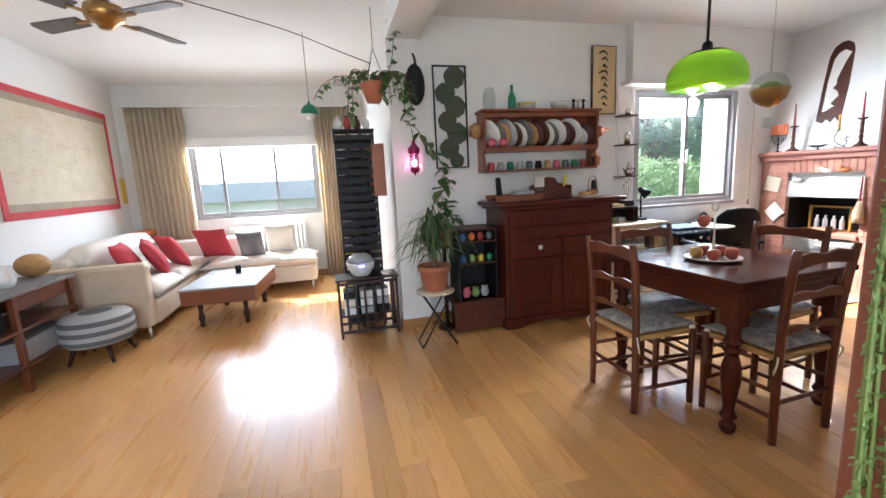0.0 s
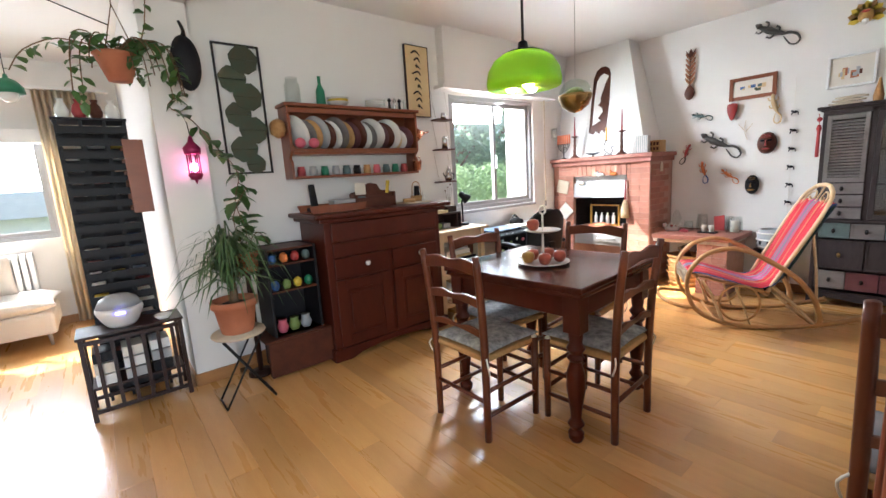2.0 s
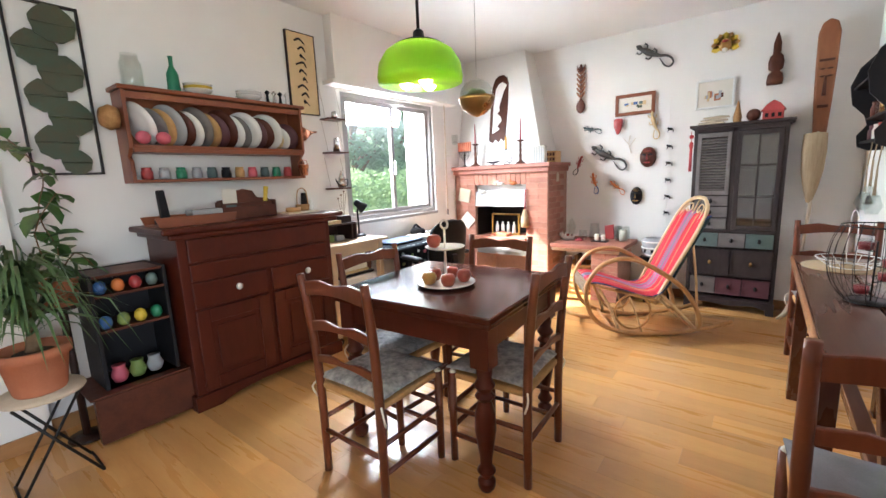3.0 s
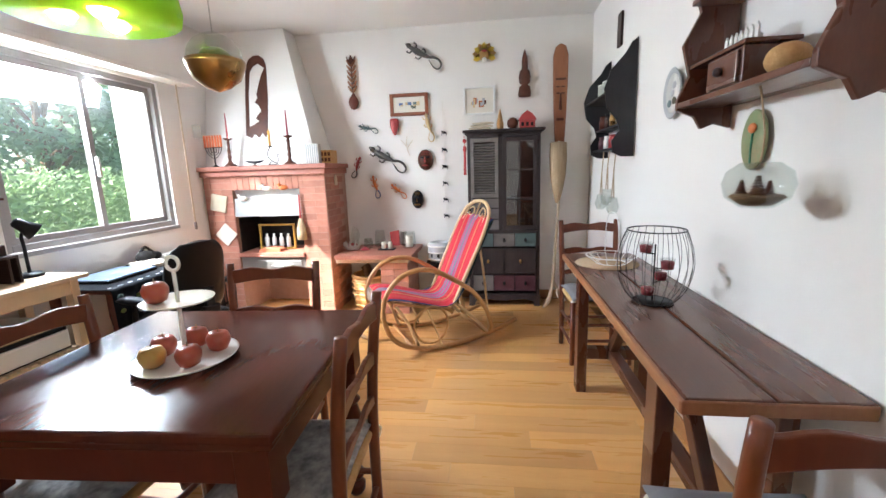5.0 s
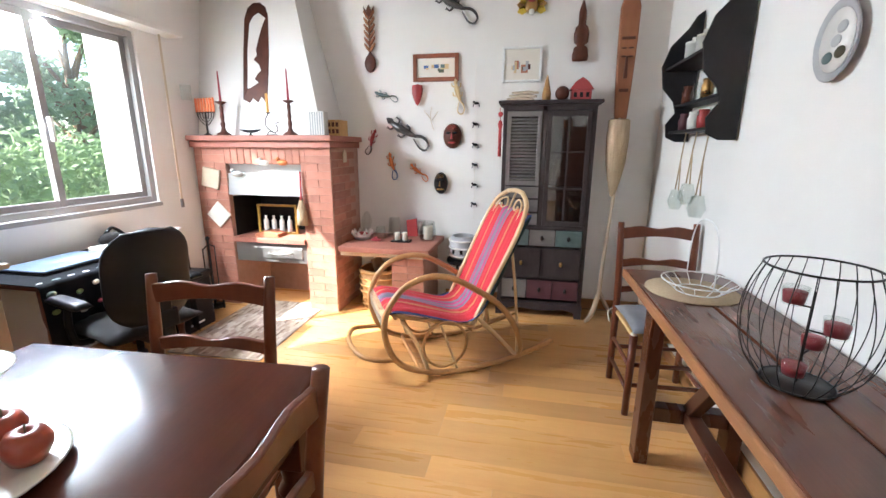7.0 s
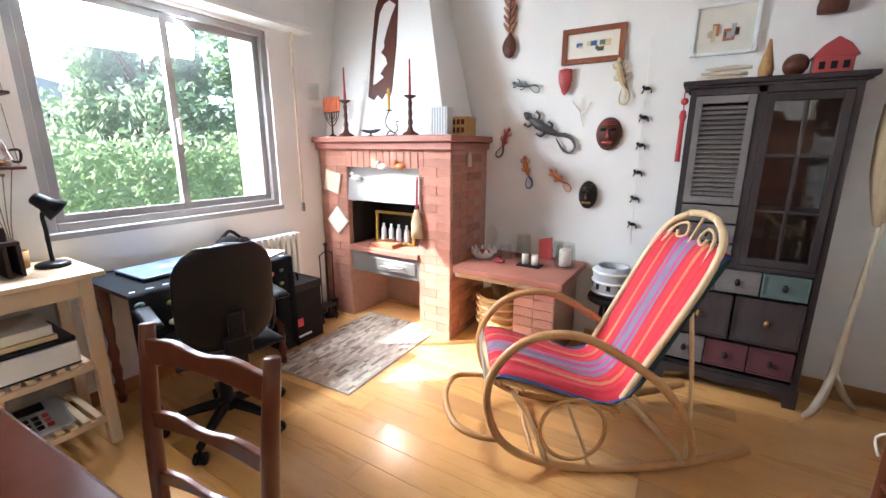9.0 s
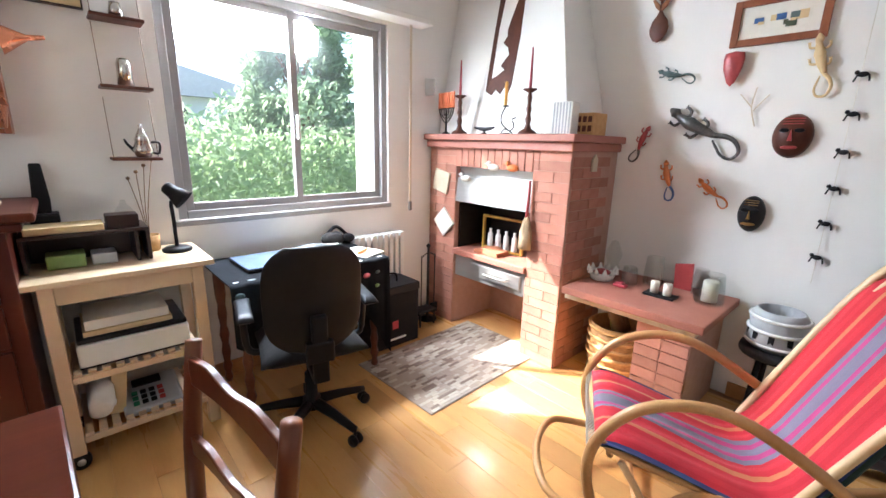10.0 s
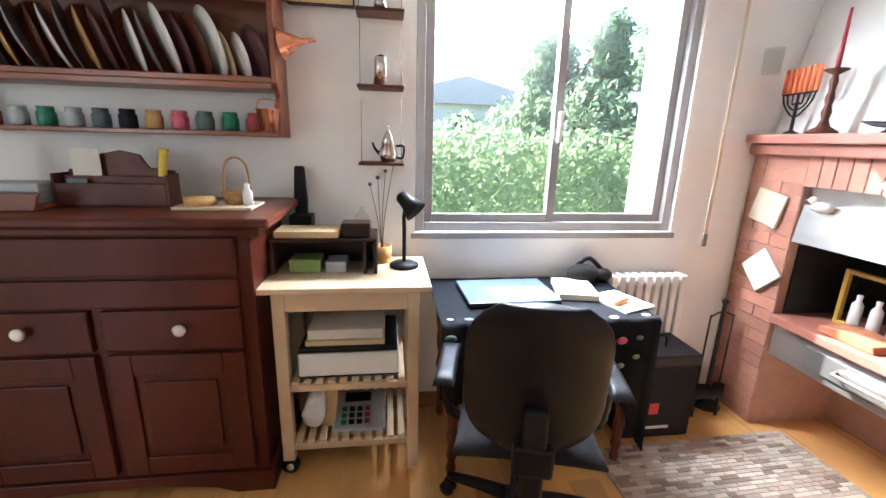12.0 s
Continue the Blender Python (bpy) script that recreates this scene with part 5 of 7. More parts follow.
for z in (.28, .62, .82, .93):
    G().box(1.21, 1.545, 3.66, 3.964, z, z + .015).put("shelf", CARVED, sn, 0.002)
G().box(1.12, 1.60, 3.60, 3.655, .02, .28).box(1.1, 1.6, 3.60, 3.98, .282, .295).put("chest", CARVED, sn, 0.004)
ec = [BLUET, ORANGET, REDT, TEAL, BLUET, LEAFT, YELT, GREENT]
for i in range(8):
    solid("painted_egg", ec[i], "bright painted egg ornament on the stand", "ornament", G().lathe([(.0, 0), (.02, .005), (.033, .03), (.028, .06), (.012, .075), (0, .077)], 12), pose(1.245 + (i % 4) * .083, 3.69, .836 if i < 4 else .636), group="painted ornaments")
for i in range(3):
    solid("small_jug", [PINKT, LEAFT, GREYP][i], "small painted ceramic jug on the stand", "jug", G().lathe([(0, 0), (.03, 0), (.045, .04), (.03, .08), (.035, .1), (0, .09)], 14), pose(1.28 + i * .09, 3.75, .296), group="small jugs")

# ---- north wall pictures ----
fr = thing("leaf_wall_panel", "black metal frame with overlapping bronze leaves", "wall decoration", pose(1.12, 4.035, 1.50))
G().box(0, .012, -.02, 0, 0, .93).box(.31, .322, -.02, 0, 0, .93).box(.012, .31, -.02, 0, 0, .012).box(.012, .31, -.02, 0, .918, .93).put("frame", BLACKM, fr)
for x, z, r in ((.20, .82, .10), (.11, .68, .095), (.20, .56, .10), (.12, .43, .09), (.21, .32, .10), (.13, .18, .095), (.20, .07, .07)):
    out = [(x + r * math.cos(a * .3142) * (1 + .06 * math.sin(a * 2.2)), z + r * math.sin(a * .3142) * (1 + .05 * math.cos(a * 3.1))) for a in range(20)]
    G().slab(out, -.028 - .004 * (z * 7 % 2), -.022 - .004 * (z * 7 % 2)).tube([(x - r * .9, -.034, z), (x + r * .9, -.034, z)], .003, 5, smooth=1).put("leaf", LEAFD, fr)
sc = thing("scroll_picture", "tan scroll panel with dark brush figures", "picture", pose(2.79, 4.03, 1.99))
G().box(0, .265, -.015, .01, 0, .65).put("panel", SCROLL, sc, 0.003)
G().box(-.006, 0, -.018, .01, 0, .65).box(.265, .271, -.018, .01, 0, .65).box(-.006, .271, -.018, .01, .65, .656).box(-.006, .271, -.018, .01, -.006, 0).put("frame", DARKW, sc)
for i in range(9):
    z = .58 - i * .062
    G().tube([(.07 + .03 * (i % 3), -.0165, z), (.12 + .02 * (i % 2), -.0165, z + .025), (.17, -.0165, z - .012)], [.007, .01, .004], 5).put("brush_mark", BLACKP, sc)

# ---- on and in the plate rack ----
for i in range(11):
    solid("jar", [REDT, GREYP, GREENT, GREYP, TEAL, BLACKP, RUSH, PINKT, TEAL, GREENT, REDT][i], "small spice jar on the rack shelf", "jar",
          G().lathe([(0, 0), (.03, 0), (.033, .005), (.033, .05), (.026, .058), (.028, .062), (.028, .075), (0, .076)], 14), pose(1.64 + i * .1, 3.95, 1.461), group="spice jars")
for i in range(2):
    solid("pink_pot", PINKT, "pink knitted pot on the rack shelf", "pot", G().ball((0, 0, .04), .042, sz=.95), pose(1.62 + i * .11, 3.855, 1.674), group="pink pots")
solid("glass_jar", GLASS, "empty clear glass jar on the rack", "jar", G().lathe([(0, 0), (.055, 0), (.06, .01), (.06, .15), (.045, .17), (.047, .2), (.043, .2), (.04, .17), (.055, .148), (.055, .012), (0, .008)], 18), pose(1.64, 3.95, 2.016))
solid("glass_bottle", GREENT, "dark green glass bottle on the rack", "bottle", G().lathe([(0, 0), (.035, 0), (.038, .02), (.035, .12), (.013, .17), (.013, .22), (.016, .23), (0, .23)], 16), pose(1.87, 3.95, 2.016))
for x, m2, n in ((2.02, YELT, 3), (2.38, WHITEC, 3)):
    for i in range(n):
        solid("bowl", m2 if i % 2 else WHITEC, "stacked ceramic bowl on the rack", "bowl", G().lathe([(0, 0), (.05, 0), (.085, .035), (.09, .04), (.08, .038), (.05, .008), (0, .006)], 20), pose(x, 3.95, 2.016 + i * .018), group="stacked bowls")
for i in range(4):
    solid("small_figure", [BLACKP, SILVER, BLACKP, WHITEC][i], "small dark and silver ornament on the rack", "ornament", G().lathe([(0, 0), (.018, 0), (.012, .03), (.008, .07), (.02, .09), (0, .11)], 10), pose(2.53 + i * .055, 3.95, 2.016), group="small ornaments")
solid("round_basket", WICKER, "round red-brown wicker basket hung on the rack end", "basket", G().lathe([(0, -.05), (.05, -.045), (.075, 0), (.06, .04), (0, .05)], 18, m=Matrix.Rotation(radians(90), 3, 'Y')), pose(1.488, 3.94, 1.83))
fn = thing("copper_funnel", "small copper funnel hung on the rack side", "funnel", pose(2.775, 3.89, 1.80))
G().lathe([(.06, 0), (.058, .004), (.012, .085), (.008, .14), (.006, .14), (.01, .085), (.055, .004)], 18, m=Matrix.Rotation(radians(80), 3, 'Y')).put("cone", COPPER, fn)
cu = thing("copper_pail", "little copper pail on the rack corner", "pail", pose(2.72, 3.845, 1.462))
G().lathe([(0, 0), (.033, 0), (.045, .085), (.048, .087), (.043, .083), (.03, .005), (0, .005)], 16).put("body", COPPER, cu)
G().tube([(-.045, 0, .08), (-.03, 0, .12), (.03, 0, .12), (.045, 0, .08)], .003, 5).put("handle", COPPER, cu)

# ---- on the sideboard ----
SZ = 1.171
lr = thing("letter_rack", "carved brown wooden letter rack with papers", "letter rack", pose(2.17, 3.75, SZ))
crest = [(-.19, 0), (.19, 0), (.19, .13), (.10, .14), (.07, .19), (0, .205), (-.07, .19), (-.10, .14), (-.19, .13)]
G().slab(crest, .05, .065).put("back", CARVED, lr, 0.004)
G().box(-.19, .19, -.03, -.018, 0, .085).box(-.19, .19, .01, .02, 0, .11).box(-.2, -.19, -.03, .065, 0, .12).box(.19, .2, -.03, .065, 0, .12).put("pocket", CARVED, lr, 0.003)
G().box(-.16, -.06, .03, .034, .02, .21).put("paper", PAPER, lr)
G().box(-.16, -.09, -.012, -.008, .06, .10).put("blue_card", TEAL, lr)
G().tube([(.15, .035, .08), (.16, .035, .16), (.17, .035, .215)], [.018, .016, .018], 6).put("yellow_tag", YELT, lr)
solid("tray", RACKW, "long carved wooden tray on the sideboard", "tray", G().box(-.22, .22, -.11, .11, 0, .012).slab([(-.24, .06), (-.22, 0), (.22, 0), (.24, .06)], -.125, -.11).slab([(-.24, .06), (-.22, 0), (.22, 0), (.24, .06)], .11, .125), pose(1.77, 3.72, SZ), bevel=0.003)
solid("remote_box", GREYP, "white box with a grey lid in the tray", "box", G().box(-.09, .09, -.05, .05, 0, .04).box(-.095, .095, -.055, .055, .04, .075), pose(1.86, 3.73, SZ + .0125), bevel=0.005)
solid("handset", BLACKP, "black cordless telephone standing on its base", "telephone", G().box(-.05, .05, -.04, .05, 0, .035).slab([(-.027, .03), (.027, .03), (.022, .21), (-.022, .21)], -.01, .02), pose(1.64, 3.75, SZ + .0125, -10), bevel=0.006)
sp = thing("bread_board", "pale wooden board with a small basket and coasters", "board", pose(2.55, 3.72, SZ))
G().box(-.14, .14, -.09, .09, 0, .012).put("board", PALEW, sp, 0.003)
G().lathe([(0, .013), (.055, .013), (.055, .045), (0, .045)], 18, (-.06, -.03, 0)).put("coasters", RUSH, sp)
G().lathe([(0, .013), (.045, .013), (.058, .06), (.05, .06), (.04, .02), (0, .02)], 14, (.06, .02, 0)).tube([(.01, .02, .06), (.02, .02, .16), (.06, .02, .19), (.10, .02, .16), (.11, .02, .06)], .004, 6).put("small_basket", WICKER, sp)
solid("salt_figure", WHITEC, "small white ceramic bottle by the basket", "bottle", G().lathe([(0, 0), (.018, 0), (.02, .06), (.01, .075), (.012, .09), (0, .1)], 12), pose(2.66, 3.70, SZ))

# ---- on the trolley ----
TZ = .881
og = thing("desk_organiser", "dark wooden open desk organiser with small boxes", "organiser", pose(2.93, 3.84, TZ))
G().box(-.22, .22, -.10, .12, .14, .155).box(-.22, -.205, -.10, .12, 0, .14).box(.16, .175, -.10, .12, 0, .14).box(.205, .22, -.10, .12, 0, .14).box(-.205, .205, .105, .12, 0, .14).put("body", DARKW, og, 0.003)
G().box(-.15, -.02, -.08, .04, .001, .06).put("green_box", LEAFT, og, 0.006)
G().box(0, .09, -.08, .04, .001, .05).put("grey_box", GREYP, og, 0.006)
G().box(-.2, .06, -.09, .05, .156, .185).put("envelopes", SCROLL, og, 0.003)
G().box(.07, .19, -.07, .03, .156, .215).put("brown_box", DARKW, og, 0.004)
dl = thing("desk_lamp", "small black adjustable desk lamp", "desk lamp", pose(3.27, 3.85, TZ))
G().lathe([(0, 0), (.065, 0), (.068, .012), (.05, .022), (0, .025)], 20).put("base", BLACKP, dl)
G().tube([(0, 0, .02), (0, 0, .17), (.0, 0, .25), (.03, -.02, .28)], .009, 8).put("arm", BLACKP, dl)
G().lathe([(.018, 0), (.03, .01), (.034, .05), (.055, .11), (.052, .11), (.03, .05), (0, .03)], 18, (-.02, .01, .33), m=look((0, 0, 0), (-.65, .35, .65)).to_3x3()).put("shade", BLACKP, dl)
solid("cordless_shaver", BLACKP, "dark grooming tool standing in its charger", "gadget", G().slab([(-.025, .03), (.025, .03), (.03, .12), (.02, .28), (-.02, .28), (-.03, .12)], -.015, .02).box(-.05, .05, -.045, .05, 0, .06), pose(2.80, 3.99, 1.037), bevel=0.006)
fbk = thing("flower_basket", "small woven basket with dried stems", "basket", pose(3.17, 3.93, TZ))
G().lathe([(0, 0), (.04, 0), (.045, .08), (.04, .08), (.035, .01), (0, .01)], 12).put("basket", RUSH, fbk)
for i in range(4):
    G().tube([(0, 0, .02), (.01 * (i - 2), .01, .2), (.035 * (i - 1.5), .0, .36 + .03 * i)], .002, 5).ball((.035 * (i - 1.5), 0, .365 + .03 * i), .009, seg=8, rings=5).put("stem", STEM, fbk)
solid("glass_flask", GLASS, "round glass flask with a metal cap", "flask", G().lathe([(0, 0), (.03, .004), (.045, .04), (.03, .075), (.012, .09), (.012, .11), (0, .11)], 16), pose(3.08, 3.90, 1.097 - .06))
pn = thing("printer", "white and black inkjet printer with paper on top", "printer", pose(3.03, 3.80, .4575))
G().box(-.21, .21, -.17, .17, 0, .11).put("body", WHITEP, pn, 0.01)
G().box(-.205, .205, -.165, .165, .112, .135).box(-.21, .21, -.172, .17, -.0, .012).put("lid", BLACKP, pn, 0.006)
G().box(-.18, .15, -.15, .13, .137, .16).put("yellow_folder", SCROLL, pn, 0.002)
G().box(-.17, .14, -.14, .12, .162, .205).put("paper_stack", PAPER, pn, 0.002)
fx = thing("desk_telephone", "pale grey desk telephone with coloured keys", "telephone", pose(3.06, 3.75, .173, 18))
G().box(-.12, .12, -.10, .12, 0, .04).put("body", GREYP, fx, 0.012)
G().box(-.07, .05, .05, .10, .041, .05).put("display", BLACKP, fx, 0.003)
for i in range(12):
    G().box(-.08 + (i % 4) * .035, -.056 + (i % 4) * .035, -.07 + (i // 4) * .034, -.048 + (i // 4) * .034, .04, .049).put("key", [GREENT, BLACKP, BLACKP, REDT][i % 4], fx, 0.002)
solid("document_wallet", SCROLL, "orange folders leaning on the lower shelf", "folders", G().box(-.03, .03, -.13, .14, 0, .22), pose(2.92, 3.82, .174, 0, 8), bevel=0.004)
solid("paper_bag", WHITEP, "crumpled blue and white paper bag", "bag", G().pad(-.05, .05, -.1, .1, 0, .19, flat=3), pose(2.85, 3.74, .174, 0, 12))

# ---- tiny wall shelves beside the window ----
for z in (1.95, 1.655, 1.33):
    t = thing("corner_wall_shelf", "tiny hanging wooden wall shelf", "shelf", pose(3.17, 3.97, z), "tiny wall shelves")
    G().box(-.10, .10, -.06, .07, 0, .014).put("board", CARVED, t, 0.003)
    for s in (-1, 1):
        G().tube([(s * .09, 0, .014), (s * .09, .06, .29)], .0015, 4, smooth=1).put("cord", STEM, t)
tp = thing("silver_teapot", "small ornate silver teapot", "teapot", pose(3.20, 3.96, 1.345))
G().lathe([(0, 0), (.03, 0), (.045, .035), (.03, .075), (.034, .08), (.012, .13), (.006, .14), (.01, .15), (0, .158)], 18).put("body", SILVER, tp)
G().tube([(.035, 0, .07), (.07, 0, .07), (.065, 0, .02), (.04, 0, .02)], .006, 6).tube([(-.035, 0, .03), (-.06, 0, .06), (-.07, 0, .085)], [.009, .006, .004], 6).put("handle", BLACKP, tp)
solid("metal_grater", SILVER, "small old metal grater on the wall shelf", "grater", G().lathe([(.032, 0), (.028, .10), (.022, .12), (0, .125)], 14), pose(3.17, 3.96, 1.67))
solid("small_cone", SILVER, "small metal cup on the wall shelf", "cup", G().lathe([(0, 0), (.03, 0), (.02, .06), (0, .06)], 14), pose(3.17, 3.96, 1.965))

# ---- desk things, box, rug ----
lp = thing("laptop", "closed blue-grey laptop on the desk", "laptop", pose(3.74, 3.78, .758, 0, 0, 2))
G().box(-.21, .21, -.15, .15, .0, .014).put("base", BLACKP, lp, 0.005)
G().box(-.21, .21, -.15, .15, .016, .026).put("lid", mat("blue_grey_lid", (.16, .22, .32), .3, metal=.4), lp, 0.005)
G().box(-.03, .03, -.012, .0, .0262, .0266).put("badge", GREYP, lp)
solid("book", PAPER, "thick pale book on the desk", "book", G().box(-.09, .09, -.12, .12, 0, .03), pose(4.08, 3.80, .758, 0, 0, -12), bevel=0.003)
solid("paper_sheets", PAPER, "loose colourful paper sheets on the desk", "papers", G().box(-.09, .09, -.11, .11, 0, .008), pose(4.24, 3.66, .758, 0, 0, 20))
solid("orange_marker", ORANGET, "orange marker pen on the desk", "pen", G().tube([(-.05, 0, .012), (.05, 0, .012)], .01, 8, smooth=1), pose(4.22, 3.62, .7665, 0, 0, 30))
bg = thing("black_headset", "black headset lying on the desk", "headset", pose(4.18, 3.93, .758))
G().ball((0, 0, .05), .07, 1.2, .8, .7).put("earcup", BLACKF, bg)
G().ball((.12, .02, .035), .05, 1.1, .8, .7).tube([(-.02, .02, .09), (.05, .04, .12), (.12, .03, .06)], .012, 8).put("band", BLACKP, bg)
bx = thing("storage_box", "black storage box with a small red label", "box", pose(4.56, 3.80, 0))
G().box(-.21, .17, -.12, .13, 0, .42).put("body", BLACKF, bx, 0.01)
G().box(-.215, .175, -.125, .135, .40, .46).put("lid", BLACKP, bx, 0.008)
G().box(-.07, -.02, -.1235, -.1205, .14, .20).put("label_red", REDCL, bx)
G().box(-.09, .05, -.1235, -.1205, .055, .07).put("white_bar", WHITEP, bx)
G().tube([(-.06, -.02, .46), (-.05, -.02, .52), (.03, -.02, .52), (.04, -.02, .46)], .008, 6).put("handle", BLACKP, bx)
RUGM = mat("rug_wool", (.40, .33, .27), .95, (.34, .27, .22), scale=14, fine=220, bump=.6)
rg = thing("rug", "small brown and cream brick-patterned rug", "rug", pose(4.73, 3.30, 0, 0, 0, 2))
G().box(-.55, .53, -.38, .34, .001, .009).put("field", RUGM, rg, 0.003)
rr = random.Random(9)
pats = [mat("rug_cream", (.60, .53, .44), .95, scale=14, fine=220, bump=.6), mat("rug_brown", (.27, .20, .16), .95, scale=14, fine=220, bump=.6), mat("rug_taupe", (.46, .37, .30), .95, scale=14, fine=220, bump=.6)]
gp = [G(), G(), G()]
for j in range(33):
    x, z = -.545 + rr.uniform(0, .03), -.375 + j * .0216
    while x < .50:
        e = min(x + rr.uniform(.035, .10), .525)
        gp[rr.choice((0, 0, 1, 2, 2, 2))].box(x, e - .003, z, z + .0195, .009, .0108)
        x = e
for k in range(3):
    tagged(gp[k].put("woven_block", pats[k], rg), kind="stuff")

# ---- light fittings hanging from the ceiling ----
pdl = thing("pendant_lamp", "lime green glass dome pendant with lit bulbs", "pendant lamp", pose(2.30, 2.20, 1.86))
dome = [(.205, .0), (.21, .03), (.20, .09), (.165, .145), (.12, .175)]
G().lathe(dome + [(r - .006, z - .002) for r, z in reversed(dome)], 40).put("shade", LIME, pdl)
G().lathe([(.12, .176), (.09, .19), (.03, .205), (.025, .24), (.012, .25), (0, .25)], 32).put("cap", BLACKP, pdl)
G().lathe([(.14, .012), (.15, .06), (.11, .10), (.105, .098), (.144, .058), (.135, .012)], 32).put("inner_shade", mat("opal_glass", (.78, .8, .7), .3, bump=0), pdl)
for a in (0, 2.09, 4.19):
    G().ball((.07 * math.cos(a), .07 * math.sin(a), .012), .036).put("bulb", glow("warm_bulb", (1.0, .88, .7), 6), pdl)
G().tube([(0, 0, .25), (0, 0, .62), (0, 0, .99)], .008, 8, smooth=1).lathe([(.05, .96), (.05, .995), (.02, .998)], 16).put("cord", BLACKM, pdl)
gb = thing("hanging_globe", "clear glass globe with a brass lower half holding moss", "hanging globe", pose(2.70, 2.13, 1.835) @ Matrix.Scale(.8, 4))
G().lathe([(.0, -.135), (.015, -.13), (.05, -.118), (.10, -.08), (.125, -.02), (.128, 0), (.122, 0), (.118, -.02), (.09, -.08), (0, -.12)], 32).put("bowl", BRASS, gb)
G().lathe([(.122, .002), (.112, .05), (.08, .095), (.03, .118), (.028, .116), (.078, .092), (.109, .05), (.119, .002)], 32).put("glass_dome", GLASS, gb)
G().ball((0, 0, 0), .075, sz=.8).put("moss", LEAFT, gb)
G().tube([(0, 0, .117), (0, 0, .6), (0, 0, 1.275)], .0025, 5, smooth=1).put("cord", STEEL, gb)
fa = thing("ceiling_fan", "brass ceiling fan with wooden blades at rest", "ceiling fan", pose(-1.22, 3.60, 2.50))
G().lathe([(0, 0), (.04, .002), (.05, .02), (.07, .04), (.11, .06), (.12, .10), (.11, .14), (.05, .16), (.03, .2), (.02, .3), (.06, .33), (.06, .357)], 28).put("motor", BRASS, fa)
for i in range(4):
    a = radians(90 * i + 62)
    b = G()
    b.m = Matrix.Rotation(a, 4, 'Z') @ Matrix.Rotation(radians(10), 4, 'X')
    b.slab([(.20, -.055), (.58, -.07), (.60, -.04), (.60, .04), (.58, .07), (.20, .055)], .075, .085, "xy").put("blade", GREYW2, fa)
    c = G()
    c.m = Matrix.Rotation(a, 4, 'Z')
    c.box(.08, .24, -.02, .02, .062, .072).put("bracket", BRASS, fa, 0.003)
solid("ceiling_cable", BLACKM, "thin twisted dark cable under the ceiling", "cable", G().tube([(-1.0, 3.75, 2.82), (-.4, 4.0, 2.75), (-.07, 4.2, 2.72), (.3, 4.0, 2.52), (.55, 3.90, 2.40)], .004, 5, smooth=6))
solid("loop_cable", BLACKM, "looped dark cord hanging from the ceiling", "cable", G().tube([(4.35, .95, 2.857), (4.45, .75, 2.79), (4.5, .55, 2.76), (4.5, .4, 2.79), (4.45, .25, 2.857)], .007, 6, smooth=6))
gl = thing("green_wall_lamp", "small hanging lamp with a green enamel shade", "lamp", pose(.0, 4.6, 2.10))
G().lathe([(.085, .0), (.08, .04), (.05, .08), (.015, .095), (.01, .12), (0, .12)], 22).put("shade", GREENT, gl)
G().ball((0, 0, -.01), .05).put("bulb", WHITEC, gl)
G().tube([(0, 0, .12), (0, 0, .757)], .003, 5, smooth=1).put("cord", BLACKM, gl)


# ---- mantel shelf ----
MZ = 1.521


def candlestick(at, h, wax):
    c = thing("candlestick", "tall turned dark wooden candlestick with a red taper", "candlestick", at, "mantel candlesticks")
    G().lathe([(0, 0), (.06, 0), (.055, .012), (.025, .03), (.014, .06), (.02, .09), (.012, .12), (.018, .15), (.012, .18), (.016, .22), (.01, .245), (.045, .265), (.042, .27), (.012, .266), (0, .266)], 18).put("stem", CARVED, c)
    G().lathe([(.010, .266), (.010, .30), (.005, .266 + h), (0, .27 + h)], 10).put("taper", wax, c)


candlestick(pose(5.12, 3.71, MZ), .24, REDWAX)
candlestick(pose(5.12, 3.09, MZ), .24, REDWAX)
mn = thing("menorah", "iron seven-branched candle holder with orange candles", "candle holder", pose(5.16, 3.90, MZ, 0, 0, 80))
G().lathe([(0, 0), (.035, 0), (.03, .008), (.008, .02), (.006, .19), (0, .19)], 14).put("stem", BLACKM, mn)
for k in (.035, .07, .10):
    G().tube([(-k, 0, .19), (-k * .8, 0, .14), (0, 0, .19 - k * 1.1), (k * .8, 0, .14), (k, 0, .19)], .004, 6).put("branch", BLACKM, mn)
G().box(-.105, .105, -.005, .005, .186, .193).put("bar", BLACKM, mn)
for i in range(7):
    G().lathe([(.010, .193), (.010, .30), (.004, .31), (0, .31)], 8, (-.1 + i * .0333, 0, 0)).put("taper", ORWAX, mn)
solid("hanging_jar_light", GLASS, "glass jar candle hung by the corner", "jar", G().lathe([(0, 0), (.04, 0), (.042, .12), (.04, .12), (.037, .006), (0, .006)], 16), pose(5.05, 3.97, 1.80))
ah = thing("scroll_candle_holder", "iron scroll holder with an amber candle", "candle holder", pose(5.12, 3.26, MZ))
G().tube([(0, .05, 0), (0, .02, .03), (0, -.03, .02), (0, -.06, .05), (0, -.04, .09), (0, -.07, .10)], .004, 6).tube([(0, -.05, .004), (0, .04, .06), (0, .05, .12), (0, .02, .17)], .004, 6).lathe([(0, .17), (.025, .175), (.02, .18), (0, .18)], 12, (0, .02, 0)).tube([(-.03, -.05, .004), (0, 0, .004), (.03, .06, .004)], .004, 6).put("scroll", BLACKM, ah)
G().lathe([(.011, .18), (.011, .32), (.004, .33), (0, .33)], 10, (0, .02, 0)).put("candle", YELWAX, ah)
bd = thing("flying_bird", "small black bird figure with spread wings", "figure", pose(5.11, 3.45, MZ))
